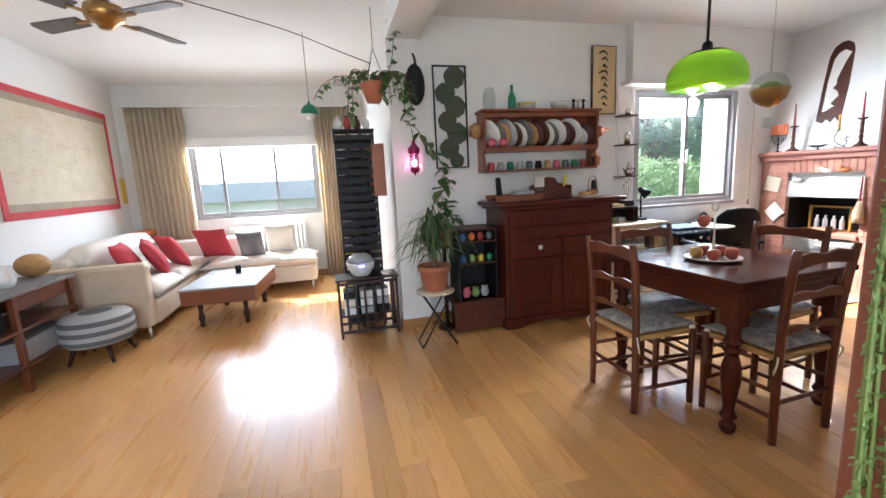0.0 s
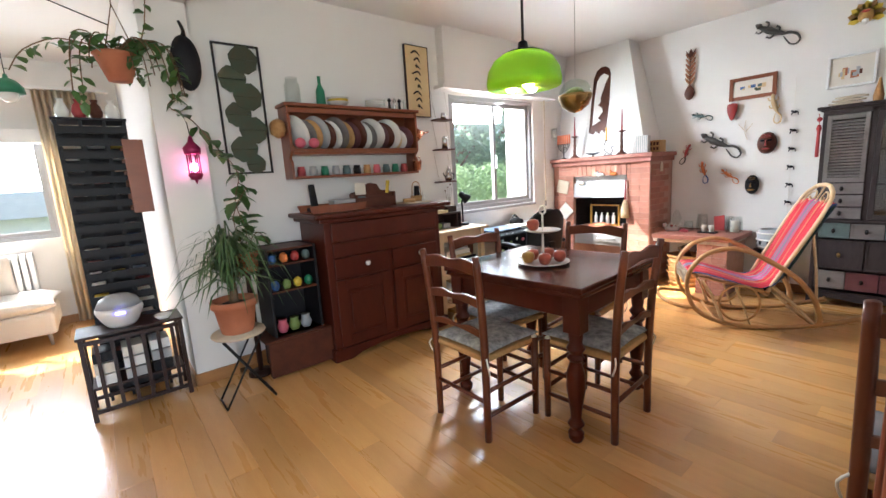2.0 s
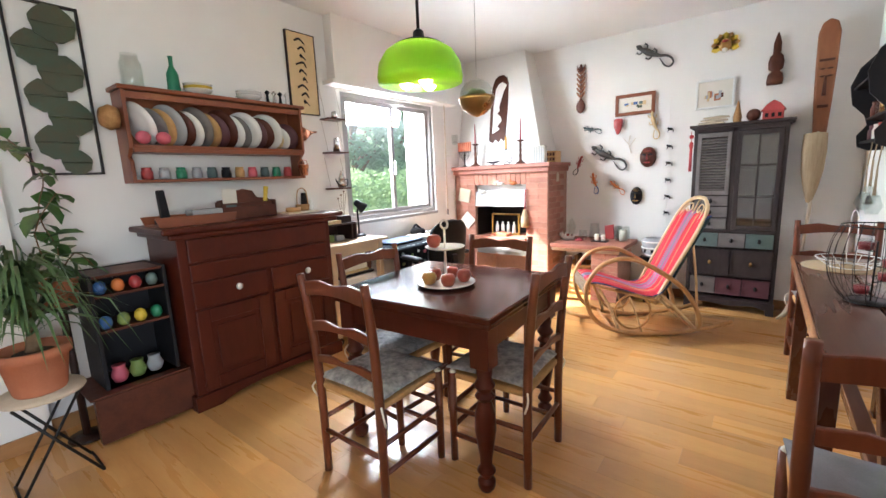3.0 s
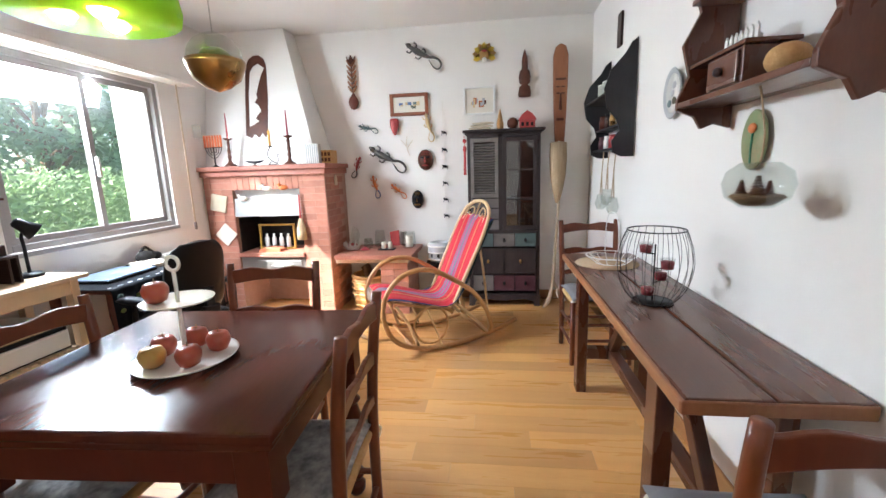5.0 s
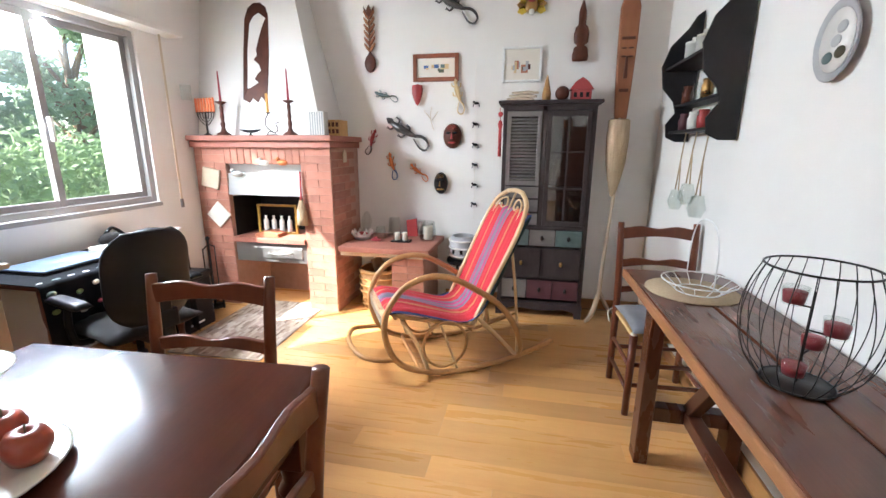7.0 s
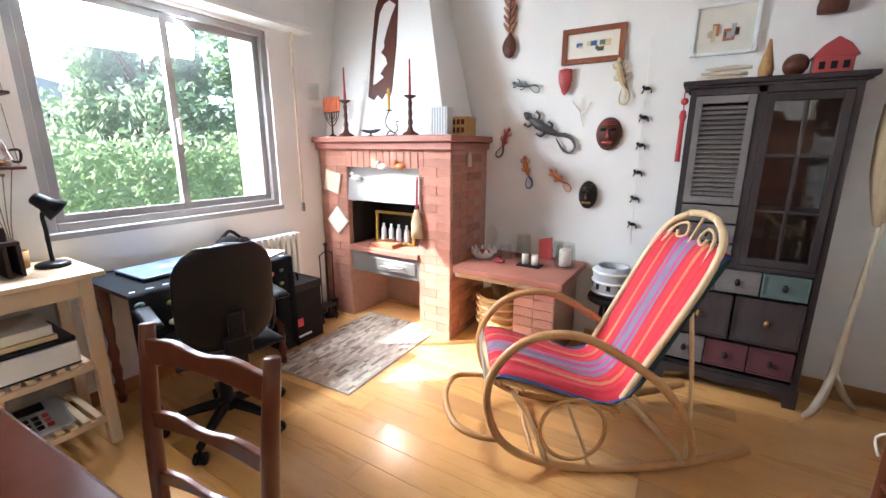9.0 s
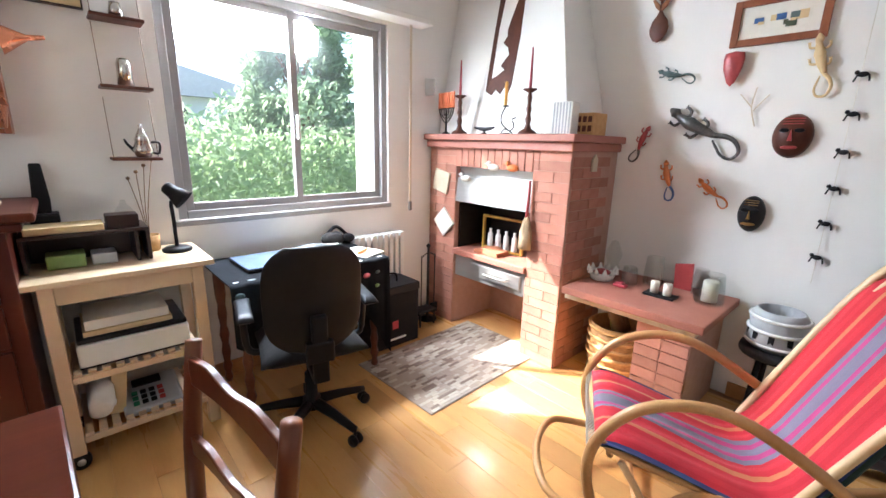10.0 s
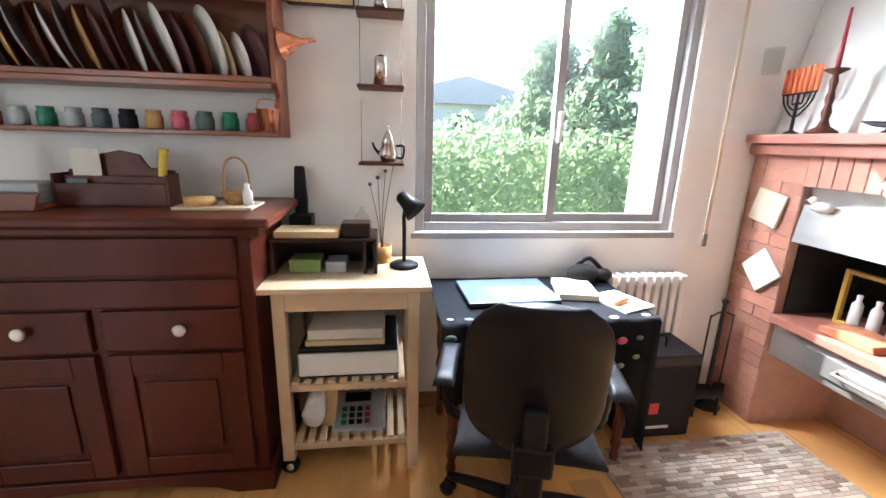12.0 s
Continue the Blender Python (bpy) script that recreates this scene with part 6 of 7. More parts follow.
G().tube([(0, -.1, .045), (0, -.05, .035), (0, 0, .03), (0, .05, .035), (0, .1, .045)], [.002, .012, .014, .012, .002], 6).lathe([(.02, 0), (.018, .005), (.006, .01), (.006, .03)], 10).put("wings", BLACKP, bd)
wb = thing("striped_glass_box", "white birch-striped candle box", "box", pose(5.24, 2.90, MZ, 0, 0, 8))
G().box(-.055, .055, -.065, .065, 0, .19).put("body", WHITEC, wb, 0.004)
for i in range(6):
    G().box(-.058, -.0555, -.055 + i * .02, -.047 + i * .02, .004, .186).put("stripe", GREYP, wb)
bw = thing("wooden_crate", "small orange-brown wooden lattice box", "box", pose(5.38, 2.80, MZ))
G().box(-.08, .08, -.06, .06, 0, .13).put("body", RUSH, bw, 0.003)
for i in range(3):
    for k in range(2):
        G().box(-.083, -.0805, -.048 + i * .036, -.024 + i * .036, .02 + k * .055, .055 + k * .055).put("opening", CARVED, bw)
solid("small_vial", GLASS, "little glass bottle on the mantel", "bottle", G().lathe([(0, 0), (.02, 0), (.02, .08), (.012, .09), (.012, .11), (0, .11)], 12), pose(5.13, 3.00, MZ))

# carved cut-out board hung on the chimney breast
wc = thing("carved_board", "tall carved wooden board with a cut-out figure", "wall carving", Matrix.Translation((5.285, 3.49, 1.79)) @ pose(0, 0, 0, 0, 10.2, 0))
G().slab([(.115, .03), (.12, .40), (.115, .70), (.085, .79), (.03, .83), (-.03, .83), (-.085, .79), (-.11, .72), (-.085, .70), (-.02, .745), (.03, .72), (.065, .66), (.08, .45), (.075, .12)], -.02, .0, "yz").put("rim", CARVED, wc, 0.004)
G().slab([(-.11, .72), (-.085, .70), (-.05, .62), (-.02, .52), (.0, .44), (-.01, .40), (.02, .36), (-.03, .32), (-.05, .27), (-.02, .24), (.01, .20), (-.03, .17), (.04, .13), (.075, .12), (.115, .03), (.05, .0), (.02, .04), (-.03, .0), (-.06, .05), (-.10, .0), (-.12, .06), (-.125, .40)], -.02, .0, "yz").put("figure", CARVED, wc, 0.004)

# hood ornaments, plaques, brush, tools
for y, z, m2 in ((3.36, 1.285, WHITEC), (3.19, 1.29, ORANGET), (3.63, 1.19, WHITEC)):
    b = thing("clay_bird", "small painted clay bird on the steel hood", "figure", pose(FX - .005, y, z - .02), "clay birds")
    G().ball((0, 0, .03), .032, 1.0, 1.5, .8).ball((-.012, .034, .058), .018, seg=8, rings=5).tube([(-.012, .05, .058), (-.014, .07, .055)], [.004, .001], 5, smooth=1).put("body", m2, b)
    G().box(.0, .03, -.006, .006, .015, .021).put("peg", BLACKM, b)
hbr = thing("hearth_brush", "straw hearth brush hung on the brick pier", "brush", pose(FX - .03, 3.03, .78))
G().lathe([(0, 0), (.05, .0), (.045, .12), (.022, .2), (.012, .22), (0, .22)], 16, sx=.6).put("bristles", STRAW, hbr)
G().tube([(0, 0, .21), (.005, 0, .32), (.01, 0, .45)], [.011, .009, .008], 8).put("handle", REDT, hbr)
for y, z, rot, m2 in ((3.89, 1.16, 12, PARCH), (3.85, .84, 45, PAPER)):
    g = G()
    g.m = Matrix.Translation((FX - .012, y, z)) @ Matrix.Rotation(radians(rot), 4, 'X')
    solid("ceramic_plaque", m2, "square decorated ceramic plaque on the brick pier", "plaque", g.box(-.008, .008, -.085, .085, -.085, .085), bevel=0.006, group="plaques on the fireplace")
solid("brick_ornament", PARCH, "small pale lantern-shaped ornament on the brick side", "ornament", G().box(-.03, .03, -.012, .0, 0, .07).slab([(-.035, .07), (.035, .07), (0, .11)], -.012, 0), pose(5.36, 2.742, 1.30), bevel=0.003)
ft = thing("fire_irons", "black iron fireplace tool set on a stand", "fire irons", pose(5.02, 3.92, 0))
G().lathe([(0, 0), (.08, 0), (.075, .015), (.012, .03), (.010, .62), (.02, .64), (0, .66)], 14).tube([(-.07, 0, .55), (0, 0, .58), (.07, 0, .55)], .005, 6).put("stand", BLACKM, ft)
for s in (-1, 1):
    G().tube([(s * .07, 0, .56), (s * .07, 0, .12)], .005, 6, smooth=1).box(s * .07 - .03, s * .07 + .03, -.01, .01, .05, .13).put("tool", BLACKM, ft)
bel = thing("iron_trivet", "low black iron trivet beside the hearth", "trivet", pose(4.93, 3.86, 0))
G().box(-.09, .09, -.06, .06, .12, .135).box(-.08, -.065, -.05, -.035, 0, .12).box(.065, .08, -.05, -.035, 0, .12).box(-.08, -.065, .035, .05, 0, .12).box(.065, .08, .035, .05, 0, .12).put("frame", BLACKM, bel, 0.004)
yl = thing("bottle_frame", "golden frame with little glass bottles in the firebox", "ornament", pose(5.34, 3.42, .646))
G().box(-.012, .012, -.2, -.18, 0, .27).box(-.012, .012, .18, .2, 0, .27).box(-.012, .012, -.18, .18, .25, .27).box(-.012, .012, -.18, .18, 0, .02).put("frame", mat("gilt_wood", (.55, .33, .06), .4, bump=.1), yl, 0.003)
for i in range(4):
    G().lathe([(0, .021), (.022, .021), (.024, .03), (.022, .12), (.01, .14), (.012, .165), (0, .165)], 12, (0, -.12 + i * .08, 0)).put("bottle", WHITEC, yl)
solid("hearth_tile", TERRA, "curved terracotta tile lying on the hearth shelf", "tile", G().slab([(-.12, 0), (.12, 0), (.11, .03), (0, .05), (-.11, .03)], -.07, .07), pose(5.22, 3.42, .646, 0, 0, 90), bevel=0.004)

# ---- on and under the hearth bench ----
BZ = .621
crn = thing("crown_planter", "white crown-shaped ceramic planter with red berries", "planter", pose(5.40, 2.62, BZ))
g = G().lathe([(0, 0), (.07, 0), (.085, .05), (.08, .05), (.066, .006), (0, .006)], 20)
for i in range(10):
    a = i * .6283
    g.tube([(.082 * math.cos(a), .082 * math.sin(a), .045), (.09 * math.cos(a), .09 * math.sin(a), .085)], [.02, .003], 6, smooth=1)
g.put("crown", WHITEC, crn)
G().ball((0, 0, .03), .06, sz=.6).put("filling", REDT, crn)
gj = [(5.44, 2.46, .05, .11), (5.55, 2.36, .06, .18), (5.46, 2.02, .075, .17), (5.56, 2.10, .045, .16)]
for x, y, r, h in gj:
    solid("glass_vase", GLASS, "clear glass candle vase on the bench", "vase", G().lathe([(0, 0), (r * .95, 0), (r, .01), (r * .92, h * .6), (r * .8, h), (r * .76, h), (r * .88, h * .6), (r * .95, .012), (0, .008)], 20), pose(x, y, BZ), group="glass vases")
solid("pillar_candle", WAX, "cream pillar candle in a glass vase", "candle", G().lathe([(0, .0), (.04, 0), (.04, .11), (.035, .115), (0, .112)], 16), pose(5.46, 2.02, BZ + .0125), group="pillar candles")
ctd = thing("candle_dish", "black dish with two cream candles", "candle dish", pose(5.36, 2.24, BZ))
G().box(-.05, .05, -.085, .085, 0, .012).put("dish", BLACKP, ctd, 0.004)
for y in (-.035, .035):
    G().lathe([(0, .013), (.023, .013), (.023, .08), (.02, .083), (0, .081)], 14, (0, y, 0)).put("candle", WAX, ctd)
solid("red_glass", REDT, "red patterned paper lantern on the bench", "lantern", G().slab([(-.05, 0), (.05, 0), (.06, .15), (-.04, .17)], -.01, .01, "yz"), pose(5.60, 2.20, BZ), bevel=0.003)
solid("red_car", REDWAX, "small red and black toy on the bench", "toy", G().box(-.02, .02, -.04, .04, .004, .025).box(-.016, .016, -.02, .02, .025, .038), pose(5.32, 2.46, BZ), bevel=0.006)
solid("lantern_globe", GLASS, "glass storm lantern behind the bench", "lantern", G().lathe([(0, 0), (.05, 0), (.05, .03), (.035, .05), (.055, .12), (.035, .18), (.02, .21), (0, .22)], 16), pose(5.62, 2.66, BZ))
lb = thing("log_basket", "round wicker log basket under the bench", "basket", pose(5.40, 2.47, 0))
G().lathe([(0, 0), (.15, 0), (.165, .15), (.17, .36), (.155, .36), (.15, .15), (.14, .015), (0, .015)], 24).put("body", WICKER, lb)
for k in range(6):
    z = .04 + k * .06
    G().tube([((.158 + .016 * (z > .1)) * math.cos(a * .393), (.158 + .016 * (z > .1)) * math.sin(a * .393), z + .006 * (a % 2)) for a in range(16)], .011, 6, True, 2).put("weave", RUSH, lb)
for i in range(4):
    G().tube([(-.06 + i * .04, -.03, .30), (-.05 + i * .035, .03, .45)], .03, 8, smooth=1).put("log", STEM, lb)
sq = thing("low_stool", "small round black stool by the cabinet", "stool", pose(5.46, 1.68, 0))
G().lathe([(0, .44), (.16, .44), (.165, .45), (.16, .475), (0, .478)], 22).put("top", BLACKW, sq)
for i in range(3):
    a = i * 2.094 + .5
    G().tube([(.1 * math.cos(a), .1 * math.sin(a), .445), (.14 * math.cos(a), .14 * math.sin(a), 0)], .014, 7, smooth=1).put("leg", BLACKW, sq)
dv = thing("woven_drum", "grey-white woven pot on the stool", "pot", pose(5.46, 1.70, .479))
G().lathe([(0, 0), (.10, 0), (.125, .04), (.115, .10), (.125, .16), (.10, .20), (.09, .20), (.11, .15), (0, .12)], 24).put("body", GREYP, dv)
for k in (.03, .10, .165):
    G().tube([(.122 * math.cos(a * .393), .122 * math.sin(a * .393), k) for a in range(16)], .009, 6, True, 2).put("band", WHITEC, dv)
for i in range(10):
    a = i * .6283
    G().box(-.003, .003, -.012, .012, 0, .045).put("slot", BLACKP, dv, 0, Matrix.Translation((.119 * math.cos(a), .119 * math.sin(a), .045)) @ Matrix.Rotation(a, 4, 'Z'))


# ---- east wall carvings: placed by (y, z) on the wall ----
EX = 5.705


def gecko(y, z, length, turn, material, label, tail=None):
    """A wall lizard: curved tapering body, curled tail, four bent legs with toes."""
    t = thing("wall_lizard", label, "wall carving", Matrix.Translation((EX - .018, y, z)) @ Matrix.Rotation(radians(turn), 4, 'X'), "wall lizards")
    k = length
    G().tube([(0, 0, k * .5), (-.002, .0, k * .42), (0, .01 * k, k * .36), (-.004, 0, k * .2), (-.002, -.02 * k, k * .05), (0, -.05 * k, -k * .1)], [.012 * k, .062 * k, .04 * k, .075 * k, .06 * k, .03 * k], 8, smooth=4).put("body", material, t)
    G().tube([(0, -.05 * k, -k * .1), (0, -.11 * k, -k * .2), (0, -.12 * k, -k * .32), (0, -.06 * k, -k * .42), (0, .04 * k, -k * .41), (0, .07 * k, -k * .31), (0, .03 * k, -k * .19), (0, .0, -k * .12)], [.03 * k, .028 * k, .024 * k, .02 * k, .018 * k, .016 * k, .014 * k, .009 * k], 7, smooth=4).put("tail", tail or material, t)
    for s, zz in ((1, .3), (-1, .26), (1, .06), (-1, .02)):
        g = G().tube([(0, s * .04 * k, zz * k), (-.004, s * .11 * k, (zz + .02) * k), (0, s * .12 * k, (zz + .08) * k)], .018 * k, 6)
        for q in (-1, 0, 1):
            g.tube([(0, s * .12 * k, (zz + .08) * k), (0, (s * .12 + q * .022) * k, (zz + .105) * k)], .007 * k, 5, smooth=1)
        g.put("leg", material, t)
    return t


LIZ = mat("dark_lizard_metal", (.05, .05, .048), .4, (.13, .12, .11), scale=40, fine=90, metal=.3, bump=.4)
gecko(1.82, 2.56, .46, -54, LIZ, "large dark carved lizard on the wall")
gecko(2.255, 1.54, .50, -54, LIZ, "large dark carved lizard on the wall")
gecko(2.45, 1.87, .24, -70, TEAL, "small green painted gecko on the wall")
gecko(2.62, 1.47, .26, 25, REDT, "small red painted gecko with a dark tail on the wall", LIZ)
gecko(2.415, 1.25, .27, -10, ORANGET, "small orange and blue gecko on the wall", BLUET)
gecko(1.80, 1.85, .32, -10, SCROLL, "small straw-coloured gecko on the wall")
gecko(2.155, 1.20, .24, -45, ORANGET, "orange starfish-like gecko on the wall")


def mask(y, z, w, h, m1, m2, label):
    t = thing("wall_mask", label, "mask", pose(EX, y, z), "wall masks")
    G().lathe([(0, 0), (.6, 0), (.98, 0), (1.0, .02), (.92, .35), (.7, .7), (.4, .93), (0, 1.0)], 24, m=Matrix(((0, 0, -.055), (w / 2, 0, 0), (0, h / 2, 0)))).put("face", m1, t)
    for s in (-1, 1):
        G().ball((-.05, s * w * .18, h * .12), .016, .5, 1.4, .7).put("eye", BLACKP, t)
    G().slab([(-w * .06, -h * .12), (w * .06, -h * .12), (0, h * .14)], -.068, -.045, "yz").put("nose", m2, t)
    G().ball((-.044, 0, -h * .26), .02, .5, 1.8, .5).put("mouth", m2, t)
    for k in range(3):
        G().box(-.052 + .006 * k, -.044 + .006 * k, -w * .25, w * .25, h * (.26 + .06 * k), h * (.275 + .06 * k)).put("band", m2, t)


mask(1.85, 1.53, .17, .22, CARVED, REDT, "oval dark carved mask with red marks")
mask(1.955, 1.11, .13, .20, BLACKW, BRASS, "oval black and gold mask")
gm = thing("sun_mask", "golden painted mask with a feathered crown", "mask", pose(EX, 1.21, 2.54), "wall masks")
for i in range(9):
    a = radians(-20 + i * 27.5)
    g = G()
    g.m = Matrix.Rotation(a - radians(90), 4, 'X')
    g.slab([(-.02, .03), (.02, .03), (.03, .09), (0, .12), (-.03, .09)], -.02, -.008, "yz").put("feather", BRASS if i % 2 else YELT, gm)
G().ball((-.02, 0, 0), .055, .6, 1, 1.1).put("face", BRASS, gm)
G().ball((-.04, 0, -.05), .025, .7, 1, 1).put("chin", WHITEC, gm)
G().ball((-.05, 0, .03), .02, .7, 1.4, .5).put("brow", REDT, gm)
for nm, lab, prof, y, z, m2, sxx in (
        ("wooden_idol", "dark carved wooden totem figure", [(0, 0), (.06, .005), (.065, .04), (.055, .10), (.03, .12), (.055, .14), (.06, .2), (.05, .25), (.03, .27), (.03, .36), (.015, .42), (0, .46)], .81, 2.11, CARVED, .5),
        ("horn_mask", "small red carved horned face", [(0, 0), (.02, .02), (.045, .09), (.05, .14), (.045, .17), (0, .18)], 2.165, 1.79, REDT, .4)):
    solid(nm, m2, lab, "wall carving", G().lathe(prof, 14, sx=sxx), pose(EX - .03, y, z))
spn = thing("wooden_spoon", "carved wooden spoon with pairs of leaves up its handle", "wall carving", pose(EX - .02, 2.595, 2.075))
G().lathe([(0, 0), (.03, .012), (.052, .05), (.056, .08), (.045, .12), (.018, .155), (.012, .17), (0, .172)], 16, sx=.3).put("bowl", CARVED, spn)
G().box(-.006, .006, -.006, .006, .16, .47).put("stem", CARVED, spn, 0.002)
for k in range(6):
    z = .17 + k * .052
    for q in (-1, 1):
        G().slab([(q * .004, z), (q * .028, z + .022), (q * .05, z + .062), (q * .046, z + .078), (q * .02, z + .05), (q * .004, z + .034)], -.012, .008, "yz").put("leaf", PADDLE if k % 2 else BENCHE, spn, 0.002)
G().slab([(-.05, .54), (-.035, .47), (0, .45), (.035, .47), (.05, .54), (.025, .50), (0, .55), (-.025, .50)], -.012, .008, "yz").put("crown", CARVED, spn, 0.002)
solid("dried_flower", PALEW, "pale dried flower sprig on the wall", "dried flower", G().tube([(0, 0, 0), (0, .03, .1), (0, .02, .2)], .003, 5).tube([(0, .02, .08), (0, -.04, .16)], .003, 5).tube([(0, .03, .1), (0, .09, .17)], .003, 5), pose(EX - .01, 2.02, 1.58))
bs = thing("beaded_string", "string of small black figures hanging on the wall", "string", pose(EX - .012, 1.64, .79))
G().tube([(0, 0, 0), (0, .01, 1.34)], .0018, 4, smooth=1).put("cord", PAPER, bs)
for i in range(6):
    z = .14 + i * .175
    G().ball((-.008, .0, z), .018, .5, 1.2, .7, 10, 6).ball((-.008, .022, z + .010), .010, seg=8, rings=5).tube([(0, -.02, z), (0, -.025, z - .03)], .004, 5, smooth=1).tube([(0, .02, z), (0, .03, z - .03)], .004, 5, smooth=1).put("figure", BLACKP, bs)


def framed(name, y0, y1, z0, z1, fm, inner, art, label, b=.035):
    t = thing(name, label, "picture", pose(EX, 0, 0))
    G().box(-.022, 0, y0, y0 + b, z0, z1).box(-.022, 0, y1 - b, y1, z0, z1).box(-.022, 0, y0 + b, y1 - b, z0, z0 + b).box(-.022, 0, y0 + b, y1 - b, z1 - b, z1).put("frame", fm, t, 0.003)
    G().box(-.010, -.002, y0 + b, y1 - b, z0 + b, z1 - b).put("mount", inner, t)
    w, h = y1 - y0 - 2 * b, z1 - z0 - 2 * b
    rnd = random.Random(int(y0 * 100))
    G().box(-.0125, -.0105, y0 + b + w * .12, y1 - b - w * .12, z0 + b + h * .2, z1 - b - h * .2).put("print", PAPER, t)
    for i in range(12):
        a = y0 + b + w * rnd.uniform(.14, .72)
        c = z0 + b + h * rnd.uniform(.22, .5)
        G().box(-.0145 - .0001 * i, -.013, a, a + w * rnd.uniform(.05, .13), c, c + h * rnd.uniform(.08, .28)).put("painted_patch", rnd.choice(art), t)


framed("framed_picture", 1.80, 2.205, 1.99, 2.215, RACKW, PAPER, [TEAL, LEAFD, BLUET, SCROLL], "wide brown wooden frame with a small town view")
framed("framed_print", 1.105, 1.43, 1.965, 2.245, WHITEP, PAPER, [CARVED, TERRA, LEAFD, SCROLL, GREYP], "white framed print of old houses", .02)

# on the cabinet
KZ = 1.791
for i in range(5):
    solid("driftwood", PALEW, "pale stacked driftwood piece on the cabinet", "driftwood", G().tube([(0, -.1, .015), (.01, -.02, .02), (0, .06, .015), (.01, .11, .02)], [.008, .014, .012, .006], 7), pose(5.48 + .02 * (i % 2), 1.26 - .01 * i, KZ + .024 * (i // 2), 0, 0, 12 * (i % 2)), group="driftwood pile")
solid("shell_cone", WICKER, "tall patterned shell on the cabinet", "shell", G().lathe([(0, 0), (.03, 0), (.035, .05), (.02, .12), (.006, .19), (0, .195)], 12), pose(5.48, 1.06, KZ))
solid("carved_nut", CARVED, "round carved nut on the cabinet", "ornament", G().ball((0, 0, .055), .055), pose(5.48, .94, KZ))
hs = thing("toy_house", "red painted toy house ornament on the cabinet", "ornament", pose(5.48, .80, KZ))
G().box(-.05, .05, -.075, .075, 0, .08).put("walls", REDT, hs, 0.004)
G().slab([(-.09, .075), (.09, .075), (.05, .13), (0, .165), (-.05, .13)], -.06, .06, "yz").put("roof", REDT, hs, 0.004)
for s in (-1, 0, 1):
    G().box(-.0535, -.0505, s * .045 - .012, s * .045 + .012, .02, .055).put("window", BLACKP, hs)
rs = thing("red_tassel", "red knotted tassel hung on the cabinet side", "tassel", pose(5.42, 1.41, 1.36))
G().tube([(0, 0, .28), (0, .005, .38)], .003, 5, smooth=1).lathe([(0, 0), (.014, .0), (.012, .22), (.02, .25), (.012, .28), (0, .285)], 10).ball((0, 0, .33), .02, seg=8, rings=5).put("tassel", REDCL, rs)

# paddle and broom in the corner
pd = thing("carved_paddle", "tall carved wooden face paddle in the corner", "wall carving", pose(5.62, .47, 1.62, 0, 0, 0))
G().slab([(-.045, 0), (.045, 0), (.06, .3), (.07, .6), (.072, .85), (.05, .93), (0, .96), (-.05, .93), (-.072, .85), (-.07, .6), (-.06, .3)], -.03, .02, "yz").put("blade", PADDLE, pd, 0.012)
for z in (.5, .56):
    for s in (-1, 1):
        G().ball((-.032, s * .025, z), .014, .6, 1.5, .5, 10, 6).put("eye", CARVED, pd)
G().slab([(-.015, .34), (.015, .34), (.006, .5), (-.006, .5)], -.05, -.03, "yz").put("nose", CARVED, pd, 0.003)
G().box(-.038, -.03, -.035, .035, .24, .265).put("mouth", CARVED, pd, 0.003)
G().box(-.038, -.03, -.05, .05, .62, .64).put("brow", CARVED, pd, 0.003)
br = thing("witch_broom", "rustic broom of pale straw on a crooked branch", "broom", pose(5.47, .50, 0))
G().lathe([(0, 1.05), (.02, 1.06), (.05, 1.18), (.075, 1.32), (.085, 1.5), (.08, 1.64), (.06, 1.65), (0, 1.6)], 18, sx=.7).put("straw", STRAW, br)
G().tube([(.1, -.02, 1.66), (0, 0, 1.4), (0, -.01, 1.05), (.02, .0, .8), (-.01, .02, .5), (.0, .03, .25), (-.06, .08, .06), (-.13, .14, .012)], [.012, .014, .014, .013, .015, .02, .022, .012], 8).tube([(0, .03, .25), (.05, -.05, .1), (.1, -.12, .012)], [.018, .018, .01], 8).put("branch", PALEW, br)

# ---- south wall shelves and ornaments ----
bk2 = thing("black_wall_shelf", "black curved wall shelf with jars and glasses", "shelf", pose(0, 0, 0))
cur = [(.16, 1.47), (.16, 2.25), (.20, 2.22), (.24, 2.15), (.33, 2.05), (.37, 1.93), (.35, 1.80), (.28, 1.72), (.26, 1.65), (.31, 1.58), (.30, 1.50), (.24, 1.47)]
for x in (4.30, 4.96):
    G().slab(cur, x, x + .02, "yz").put("side", BLACKW, bk2, 0.003)
for z, d in ((1.52, .29), (1.68, .27), (1.90, .35)):
    G().box(4.32, 4.96, .16, d, z, z + .016).put("shelf", BLACKW, bk2, 0.003)
for i in range(8):
    solid("shelf_jar", [GLASS, REDT, WHITEC, PLUM, GLASS, BRASS, GLASS, CARVED][i], "small jar or glass on the black shelf", "jar", G().lathe([(0, 0), (.03, 0), (.033, .06), (.025, .08), (.028, .1), (0, .1)], 14), pose(4.40 + (i % 4) * .15, .235, 1.537 if i < 4 else 1.697), group="jars on the black shelf")
for i in range(3):
    solid("white_canister", WHITEC, "white lidded canister on the black shelf", "canister", G().lathe([(0, 0), (.04, 0), (.04, .1), (.042, .1), (.042, .115), (.01, .12), (.01, .14), (0, .14)], 16), pose(4.45 + i * .17, .26, 1.917), group="canisters")
